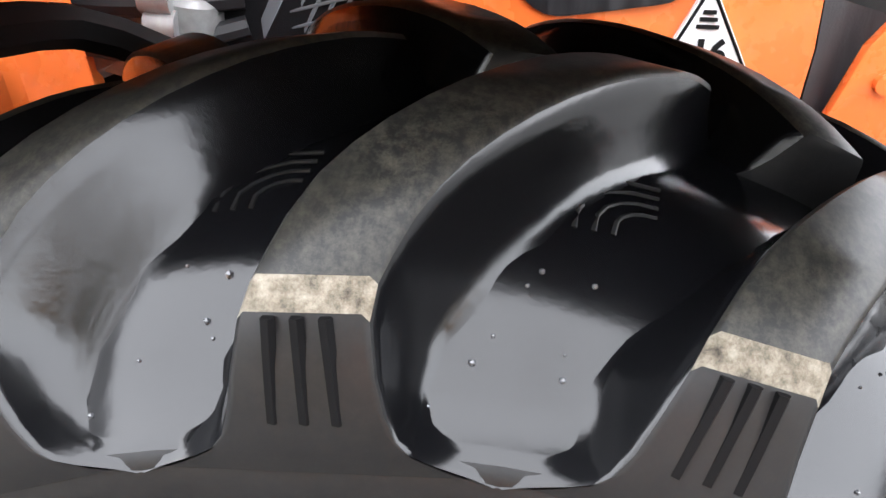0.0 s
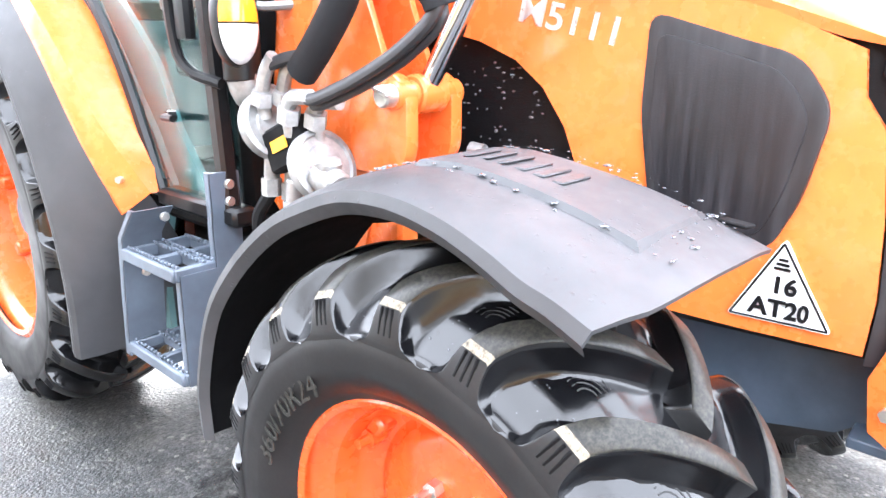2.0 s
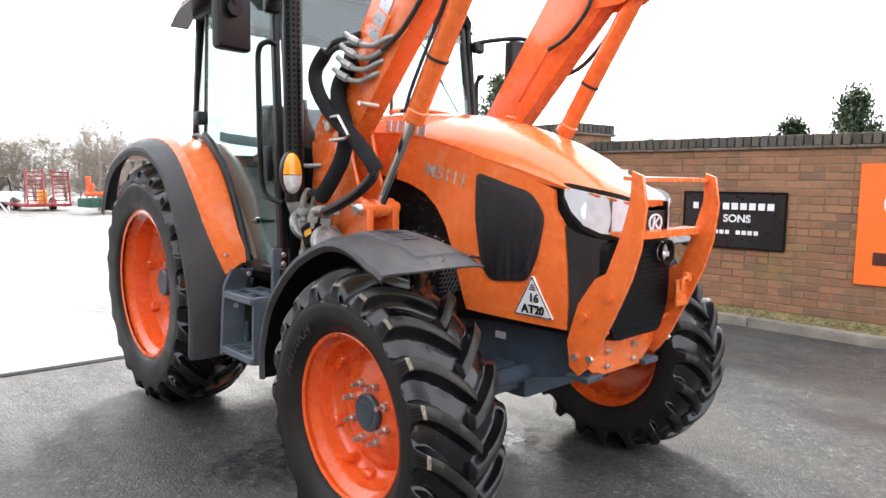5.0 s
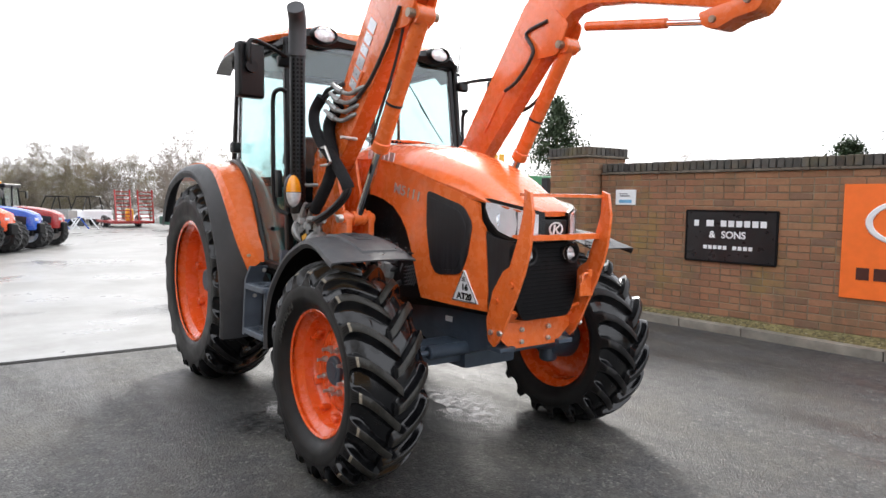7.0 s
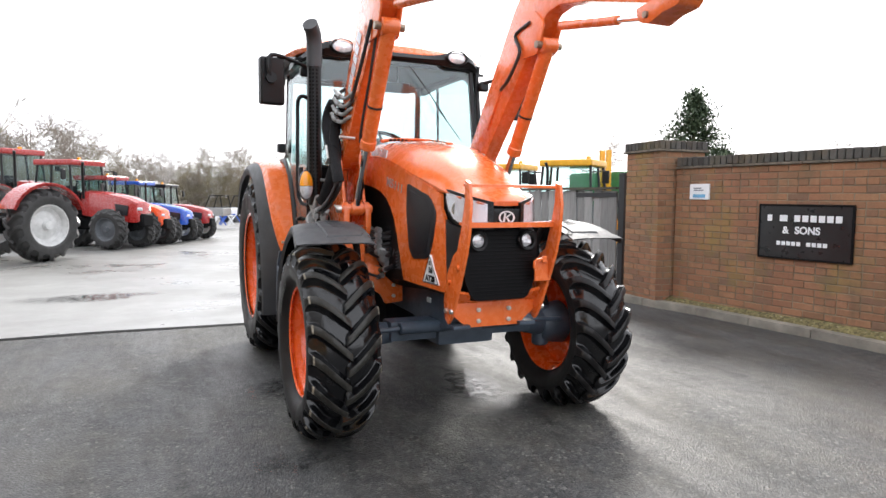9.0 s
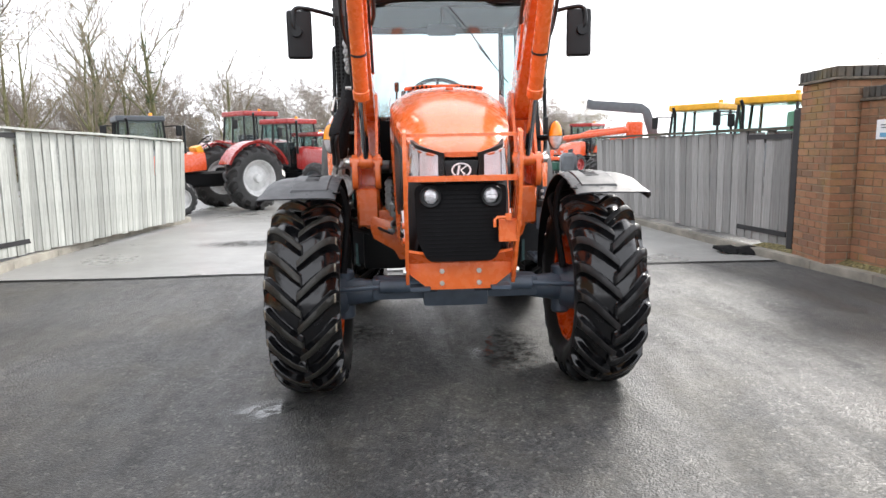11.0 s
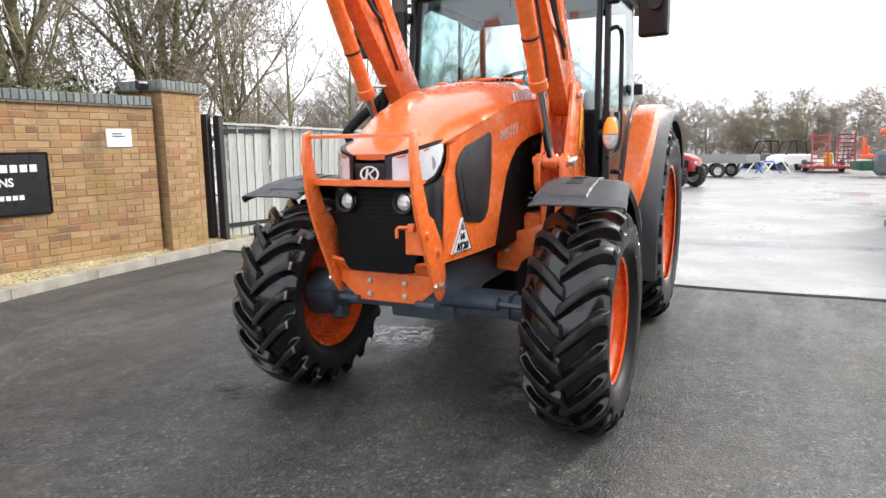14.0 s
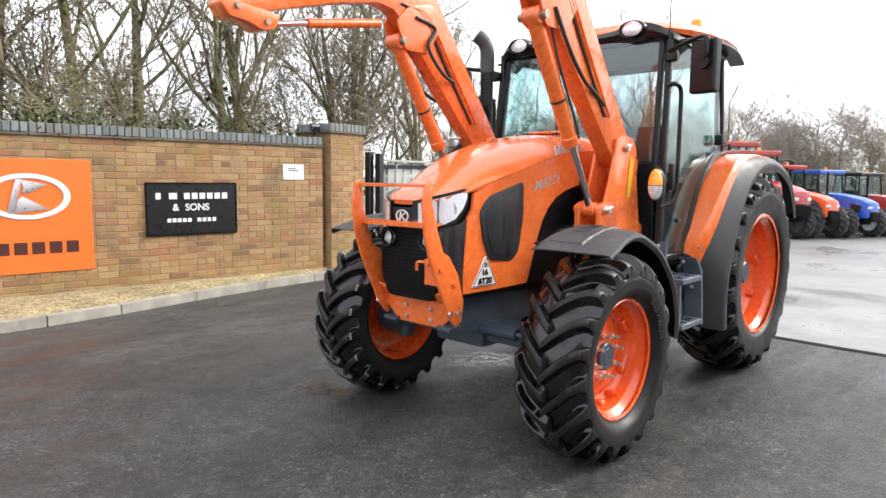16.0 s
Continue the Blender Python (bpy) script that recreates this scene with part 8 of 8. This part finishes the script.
def flat_trailer(at):
    t = thing("flatbed_trailer", "silver flatbed trailer with low sides", "trailer", "", "", at)
    bm = bmn()
    add_box(bm, (0, 0, 0.66), (1.6, 3.0, 0.10), (0, 0, 0), 0.01)
    add_box(bm, (0.79, 0, 0.80), (0.03, 3.0, 0.26), (0, 0, 0), 0.005)
    add_box(bm, (-0.79, 0, 0.80), (0.03, 3.0, 0.26), (0, 0, 0), 0.005)
    add_box(bm, (0, 1.5, 0.80), (1.6, 0.03, 0.26), (0, 0, 0), 0.005)
    add_tube(bm, [(0, -1.5, 0.6), (0, -2.4, 0.55)], 0.05, 6)
    part("deck", bm, FITTING, t)
    for s in (-1, 1):
        for y in (-0.3, 0.4):
            yard_wheel(t, s * 0.72, y, 0.30, 0.18, PALE_RIM, "wheel")


flat_trailer(heading(-0.1, 27.5, -0.9, 0.3))


def utility(at, mat, label):
    t = thing("utility_vehicle", label, "vehicle", "", "", at)
    bm = bmn()
    rings = []
    for y, w, zt in ((-1.2, 0.55, 0.85), (-0.9, 0.65, 1.0), (-0.4, 0.68, 1.06), (0.1, 0.68, 1.05), (1.3, 0.68, 1.05)):
        rings.append([(-w, y, 0.5), (-w, y, zt - 0.08), (-w * 0.9, y, zt), (w * 0.9, y, zt), (w, y, zt - 0.08), (w, y, 0.5)])
    add_loft(bm, rings)
    part("body", bm, mat, t)
    bm = bmn()
    for s in (-1, 1):
        add_tube(bm, [(s * 0.62, -0.55, 1.0), (s * 0.55, -0.2, 1.85), (s * 0.55, 0.6, 1.85), (s * 0.60, 0.75, 1.0)], 0.035, 6)
    add_box(bm, (0, 0.2, 1.87), (1.2, 0.95, 0.05), (0, 0, 0), 0.015)
    part("roll_cage", bm, BLACK, t)
    for s in (-1, 1):
        for y in (-0.75, 0.95):
            yard_wheel(t, s * 0.62, y, 0.33, 0.24, GREY_MACHINE, "wheel")


utility(heading(3.0, 36.0, -0.9, -0.4, size=0.85), SIGN_WHITE, "white utility vehicle with a roll cage")
utility(heading(1.8, 38.0, -0.9, -0.4, size=0.85), GREY_MACHINE, "grey utility vehicle with a roll cage")


def frame_stack(at):
    t = thing("metal_stand", "white and blue tubular metal stand", "stand", "", "", at)
    for k in range(4):
        bm = bmn()
        x = -0.6 + 0.4 * k
        add_tube(bm, [(x - 0.4, 0, 0.02), (x, 0, 0.62), (x + 0.35, 0, 0.62), (x + 0.75, 0, 0.02)], 0.035, 6)
        add_tube(bm, [(x, 0, 0.62), (x, 0.8, 0.62), (x - 0.4, 0.8, 0.02)], 0.03, 6)
        part("tube_frame", bm, SIGN_WHITE if k % 2 else BLUE, t)


frame_stack(heading(1.6, 31.5, 0.0, -1))


def topper(at):
    t = thing("field_implement", "red field implement on a dark green frame", "implement", "", "", at)
    bm = bmn()
    add_box(bm, (0, 0, 0.45), (2.7, 0.9, 0.35), (0, 0, 0), 0.08, 2)
    for k in range(8):
        add_box(bm, (-1.2 + 0.34 * k, -0.47, 0.45), (0.05, 0.06, 0.36), (0, 0, 0), 0.01)
    part("roller_frame", bm, DARKGREEN, t)
    bm = bmn()
    add_box(bm, (0, 0, 0.78), (2.4, 0.4, 0.16), (0, 0, 0), 0.03)
    for x in (-1.0, -0.3, 0.35, 1.0):
        add_box(bm, (x, 0, 0.98), (0.12, 0.3, 0.36), (0, 12, 0), 0.03)
    add_box(bm, (-1.1, 0, 1.15), (0.08, 0.3, 0.6), (0, 0, 0), 0.02)
    part("headstock", bm, OTHER_ORANGE, t)
    yard_wheel(t, 0.3, 0.6, 0.36, 0.25, GREY_MACHINE, "wheel")


topper(heading(6.5, 28.5, 0.15, -0.99, size=1.1))


def boom_machine(at):
    t = thing("loader_machine", "grey lifting boom over an orange loader frame behind the gate", "loader", "", "", at)
    bm = bmn()
    add_prism(bm, [(-1.0, 2.12), (-0.98, 2.34), (-0.80, 2.30), (0.35, 2.20), (0.55, 2.05), (0.85, 1.2), (0.62, 1.15), (0.38, 1.95), (-0.6, 2.05), (-0.85, 2.08)], "x", -0.09, 0.09, 0.01)
    part("boom", bm, GREY_MACHINE, t)
    bm = bmn()
    add_box(bm, (0, 0.5, 1.0), (1.0, 2.0, 0.7), (0, 0, 0), 0.1, 2)
    add_box(bm, (0, -0.8, 1.45), (0.9, 1.6, 0.12), (6, 0, 0), 0.03)
    add_box(bm, (0.3, 0.15, 1.50), (0.2, 0.4, 0.5), (0, 0, 0), 0.04)
    add_tube(bm, [(-0.3, -1.5, 1.30), (-0.3, -0.9, 1.52), (-0.3, 0.0, 1.60)], 0.05, 8)
    part("body", bm, OTHER_ORANGE, t)
    bm = bmn()
    add_box(bm, (0, -1.45, 0.75), (1.3, 0.4, 0.5), (0, 0, 0), 0.08)
    part("headstock", bm, GREY_MACHINE, t)
    for s in (-1, 1):
        yard_wheel(t, s * 0.7, -0.5, 0.5, 0.36, YELLOW, "wheel")
        yard_wheel(t, s * 0.7, 1.2, 0.5, 0.36, YELLOW, "wheel")


boom_machine(heading(5.35, 13.0, -0.97, 0.2, z=0.14))


def green_wagon(at):
    t = thing("green_machine", "large green harvesting machine behind the pillar", "machine", "", "", at)
    bm = bmn()
    add_box(bm, (0, 0, 1.35), (2.2, 4.0, 1.3), (0, 0, 0), 0.12, 2)
    part("body", bm, GREEN, t)
    bm = bmn()
    for x in (-0.12, 0.12):
        add_box(bm, (x - 0.6, 2.15, 1.75), (0.08, 0.12, 1.45), (0, 0, 0), 0.01)
    part("mast", bm, YELLOW, t)
    for s in (-1, 1):
        yard_wheel(t, s * 0.9, -1.2, 0.65, 0.45, YELLOW, "wheel")
        yard_wheel(t, s * 0.9, 1.4, 0.45, 0.35, YELLOW, "wheel")


green_wagon(heading(10.2, 9.7, 1.0, 0.0))


# ---- trees ----
def branch_tree(seed, height, spread, levels, trunk_r, bend=0.25, first=0.25, kids=(6, 5, 4, 3), upward=0.35):
    """Limb segments of a bare tree: (from, to, radius from, radius to, level)."""
    r = random.Random(seed)
    segs = []

    def grow(p, d, length, rad, level):
        n = 6 if level == 0 else 4
        q = p.copy()
        pts = [(q.copy(), rad)]
        for k in range(n):
            d = (d + Vector((r.gauss(0, 1), r.gauss(0, 1), r.gauss(0, 1))) * bend * (0.35 if level == 0 else 0.8) / n * 2 + Vector((0, 0, upward * 0.10))).normalized()
            q = q + d * (length / n)
            pts.append((q.copy(), rad * (1 - 0.75 * (k + 1) / n)))
        for (a, ra), (b, rb) in zip(pts, pts[1:]):
            segs.append((a, b, ra, rb, level))
        if level + 1 < levels:
            m = kids[min(level, len(kids) - 1)]
            for k in range(m):
                u = (first if level == 0 else 0.2) + (1 - (first if level == 0 else 0.2)) * (k + r.random()) / m
                i = min(n - 1, int(u * n))
                a, ra = pts[i]
                b, rb = pts[i + 1]
                c = a.lerp(b, u * n - i)
                side = Vector((r.gauss(0, 1), r.gauss(0, 1), r.gauss(0, 0.5)))
                side = (side - d * side.dot(d)).normalized()
                nd = (d * (0.75 if level else 0.55) + side * spread + Vector((0, 0, upward))).normalized()
                grow(c, nd, length * r.uniform(0.38, 0.62) * (1.0 if level else 0.9), max(0.004, ra * r.uniform(0.42, 0.6)), level + 1)
    grow(Vector((0, 0, -0.1)), Vector((r.uniform(-0.1, 0.1), r.uniform(-0.1, 0.1), 1)), height * 0.8, trunk_r, 0)
    return segs


def seg_mesh(name, segs, mat, sides=3, thin=1.0):
    vs, fs = [], []
    for a, b, ra, rb, lv in segs:
        d = (b - a)
        if d.length < 1e-5:
            continue
        u, v = frame_of(d)
        n = 6 if ra > 0.05 else sides
        o = len(vs)
        for p, rr in ((a, ra), (b, rb)):
            rr = max(rr, 0.0035) * thin
            for k in range(n):
                t = 2 * math.pi * k / n
                vs.append(p + (u * math.cos(t) + v * math.sin(t)) * rr)
        for k in range(n):
            j = (k + 1) % n
            fs.append((o + k, o + j, o + n + j, o + n + k))
    me = bpy.data.meshes.new(name)
    me.from_pydata([tuple(p) for p in vs], [], fs)
    me.materials.append(mat)
    me.polygons.foreach_set("use_smooth", [True] * len(me.polygons))
    me.update()
    return me


def leaf_mesh(name, centres, mat, size, seed):
    """Small folded leaves scattered round centres of (place, radius, count)."""
    r = random.Random(seed)
    vs, fs = [], []
    for c, rad, n in centres:
        for _ in range(n):
            p = c + Vector((r.gauss(0, 1), r.gauss(0, 1), r.gauss(0, 1))) * rad * 0.5
            a = Vector((r.gauss(0, 1), r.gauss(0, 1), r.gauss(0, 1))).normalized()
            b, _c = frame_of(a)
            s = size * r.uniform(0.6, 1.3)
            o = len(vs)
            vs += [p - a * s, p + b * s * 0.55 + Vector((0, 0, s * 0.15)), p + a * s, p - b * s * 0.55]
            fs += [(o, o + 1, o + 2), (o, o + 2, o + 3)]
    me = bpy.data.meshes.new(name)
    me.from_pydata([tuple(p) for p in vs], [], fs)
    me.materials.append(mat)
    me.update()
    return me


def tree_kind(seed, height, spread, levels, tr, bark, twig, kids, first, ivy=0, buds=None, leaf=0.05, upward=0.35, bend=0.25, thin=1.0):
    segs = branch_tree(seed, height, spread, levels, tr, bend, first, kids, upward)
    big = [s for s in segs if s[4] <= 1]
    small = [s for s in segs if s[4] > 1]
    kit = [("trunk", seg_mesh("trunk", big, bark)), ("crown", seg_mesh("crown", small, twig, 3, thin))]
    if ivy:
        cs = [(a.lerp(b, 0.5), 0.30, ivy) for a, b, ra, rb, lv in segs if lv == 0] + [(a, 0.22, ivy // 4) for a, b, ra, rb, lv in segs if lv == 1 and a.z < height * 0.7]
        kit.append(("ivy", leaf_mesh("ivy", cs, IVY, 0.07, seed)))
    if buds is not None:
        cs = [(b, 0.22, 3) for a, b, ra, rb, lv in small[::4]]
        kit.append(("foliage", leaf_mesh("foliage", cs, buds, leaf, seed + 1)))
    return kit


def plant_tree(kit, at, name, label, group, category="tree"):
    t = thing(name, label, category, group, "", at)
    for nm, me in kit:
        mesh_ob(nm, me, t, pose(0, 0, 0))
    return t


NEAR = [tree_kind(11 + k, 8.0, 0.75, 5, 0.13, BARK, TWIG, (9, 6, 4, 3), 0.12, 0, None, 0.05, 0.35, 0.25, 1.5) for k in range(3)]
NEAR_IVY = [tree_kind(31 + k, 9.0, 0.6, 5, 0.16, BARK, TWIG, (9, 6, 4, 3), 0.25, 60, None, 0.05, 0.35, 0.25, 1.8) for k in range(2)]
THICKET = [tree_kind(51 + k, 3.6, 1.0, 5, 0.035, TWIG, TWIG, (9, 7, 5, 4), 0.03, 0, BRAMBLE if k else CATKIN, 0.019, 0.15, 0.5) for k in range(3)]
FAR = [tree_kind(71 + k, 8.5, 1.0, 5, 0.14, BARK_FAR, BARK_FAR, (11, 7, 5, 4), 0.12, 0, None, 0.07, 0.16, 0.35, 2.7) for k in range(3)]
rt = random.Random(8)
for k in range(15):
    y = -7.5 + 1.15 * k + rt.uniform(-0.4, 0.4)
    x = -5.48 - 0.121 * max(0.0, 3.02 - y) - 2.0 - rt.random() * 3.0
    kit = rt.choice(NEAR + NEAR_IVY[:1])
    plant_tree(kit, pose(x, y, 0, rt.uniform(-6, 6), rt.uniform(-6, 6), rt.uniform(0, 360)) @ Matrix.Scale(rt.uniform(0.8, 1.1), 4), "bare_tree", "bare winter tree with mossy limbs behind the wall", "trees behind the wall")
for k in range(26):
    y = -8.0 + 0.52 * k + rt.uniform(-0.3, 0.3)
    x = -5.48 - 0.121 * (3.02 - y) - 2.3 - rt.random() * 2.2 if y < 4 else -7.0 - rt.random() * 2.0
    plant_tree(rt.choice(THICKET), pose(x, y, 0, rt.uniform(-14, 14), rt.uniform(-14, 14), rt.uniform(0, 360)) @ Matrix.Scale(rt.uniform(0.85, 1.35), 4), "bush", "tangled leafless thicket of brown stems", "thicket behind the wall", "bush")
for k, (x, y, s) in enumerate(((-8.3, 5.6, 1.45), (-8.2, 7.2, 1.3), (-9.4, 6.2, 1.55))):
    plant_tree(THICKET[1 + k % 2], pose(x, y, 0, 0, 0, 61 * k) @ Matrix.Scale(s, 4), "bush", "tall brown thicket beside the gate", "thicket behind the wall", "bush")
for k, (x, y, s, ivy) in enumerate(((-12.5, 25, 0.95, 1), (-10.6, 25.5, 0.9, 1), (-15.5, 23, 0.9, 0), (-17, 27, 1.0, 0), (-8.2, 27, 0.8, 0), (-14, 30, 0.9, 0), (-20, 22, 0.9, 0), (-11.5, 21, 0.75, 0), (-18, 18, 0.85, 0), (-13.5, 16, 0.8, 0))):
    kit = NEAR_IVY[k % 2] if ivy else NEAR[k % 3]
    plant_tree(kit, pose(x, y, fall(y), 0, 0, 50 * k) @ Matrix.Scale(s, 4), "bare_tree", "tall bare tree clad in dark ivy" if ivy else "tall bare winter tree beyond the gate", "trees beyond the gate")
for k in range(84):
    u = k / 83
    x = -36 + 50 * u + rt.uniform(-1.0, 1.0)
    y = 46 + rt.uniform(-5, 7) - 0.006 * x * x
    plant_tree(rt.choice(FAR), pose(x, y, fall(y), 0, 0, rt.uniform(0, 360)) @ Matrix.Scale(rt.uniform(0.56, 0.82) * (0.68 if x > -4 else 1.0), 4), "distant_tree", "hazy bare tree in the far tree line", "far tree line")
for k in range(40):
    u = k / 39
    x = -36 + 50 * u + rt.uniform(-1.0, 1.0)
    plant_tree(rt.choice(THICKET), pose(x, 43 + rt.uniform(-3, 2), fall(43), 0, 0, rt.uniform(0, 360)) @ Matrix.Scale(rt.uniform(0.9, 1.4), 4), "distant_bush", "brown leafless bush below the far trees", "far tree line", "bush")


for k, (x, y) in enumerate(((0.4, 41.5), (1.5, 42.3), (2.6, 41.8), (3.6, 42.6))):
    plant_tree(THICKET[0], pose(x, y, fall(y), 0, 0, 80 * k) @ Matrix.Scale(1.05, 4), "distant_bush", "yellow-green budding bush below the far trees", "far tree line", "bush")


def evergreen(seed, height, width):
    r = random.Random(seed)
    segs = [(Vector((0, 0, -0.1)), Vector((0, 0, height)), 0.16, 0.02, 0)]
    cs = []
    for k in range(90):
        u = (k + r.random()) / 90
        z = height * (0.12 + 0.86 * u)
        ln = width * (1 - u) ** 0.75 * r.uniform(0.6, 1.1)
        a = r.uniform(0, 6.28)
        tip = Vector((math.cos(a) * ln, math.sin(a) * ln, z + 0.15 * ln))
        segs.append((Vector((0, 0, z)), tip, 0.03, 0.008, 1))
        for j in range(5):
            cs.append((Vector((0, 0, z)).lerp(tip, 0.25 + 0.75 * j / 4), 0.22 + 0.12 * width / 2, 26))
    return [("trunk", seg_mesh("trunk", segs, BARK)), ("crown", leaf_mesh("crown", cs, EVERGREEN, 0.08, seed))]


FIR, YEW = evergreen(3, 5.6, 2.3), evergreen(5, 4.6, 2.2)
plant_tree(FIR, pose(23.6, 22.2, -0.5) @ Matrix.Scale(1.30, 4), "conifer", "dark green conifer behind the wall", "evergreens")
plant_tree(YEW, pose(25.0, 21.6, -0.7, 0, 0, 70) @ Matrix.Scale(1.0, 4), "conifer", "low dark green conifer behind the wall", "evergreens")
plant_tree(YEW, pose(18.9, 4.2, 0) @ Matrix.Diagonal((0.80, 0.80, 0.86, 1)), "conifer", "dark rounded evergreen above the wall", "evergreens")
plant_tree(YEW, pose(18.9, 5.9, 0, 0, 0, 120) @ Matrix.Diagonal((0.80, 0.80, 0.71, 1)), "conifer", "dark rounded evergreen above the wall", "evergreens")
for k, (x, y, s) in enumerate(((26, 14.5, 0.42), (30, 20, 0.5), (17, 22, 0.5), (6.4, 31, 0.55), (7.8, 33, 0.5))):
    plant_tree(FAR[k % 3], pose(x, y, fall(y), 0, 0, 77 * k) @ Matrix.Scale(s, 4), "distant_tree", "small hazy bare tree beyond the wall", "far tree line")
# ivy creeping on the wall top
cs = []
dd, nn = wall_frame(WA0, WA1, 1)
for k in range(70):
    u = 0.1 + 0.085 * k + rt.uniform(-0.05, 0.05)
    p = Vector((*WA0, 0)) + dd * u - nn * rt.uniform(0.10, 0.32)
    cs.append((p + Vector((0, 0, 1.93 + rt.uniform(-0.03, 0.10))), 0.14, int(26 * (0.3 + rt.random() * (1.4 if 30 < k < 48 else 0.8)))))
ivy = new("ivy", leaf_mesh("ivy", cs, IVY, 0.035, 2))
tagged(ivy, "dark ivy creeping along the top of the wall", "ivy", "", "stuff")


# ---- walls, last for their many pieces ----
wall_a, MA, LA = brick_wall("wall_a", WA0, WA1, 1, 0.10, 23, (0.0, 4.6, 0.3, 1.5), "buff and red brick boundary wall with a blue-grey coping")
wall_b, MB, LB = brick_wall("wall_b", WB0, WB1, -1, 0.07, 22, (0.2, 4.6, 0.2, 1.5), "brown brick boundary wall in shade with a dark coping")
pillar("pillar_a", (-5.32, 3.10), 6, 0.08, 26, 0.66, "square brick gate pillar with a blue-grey brick cap")
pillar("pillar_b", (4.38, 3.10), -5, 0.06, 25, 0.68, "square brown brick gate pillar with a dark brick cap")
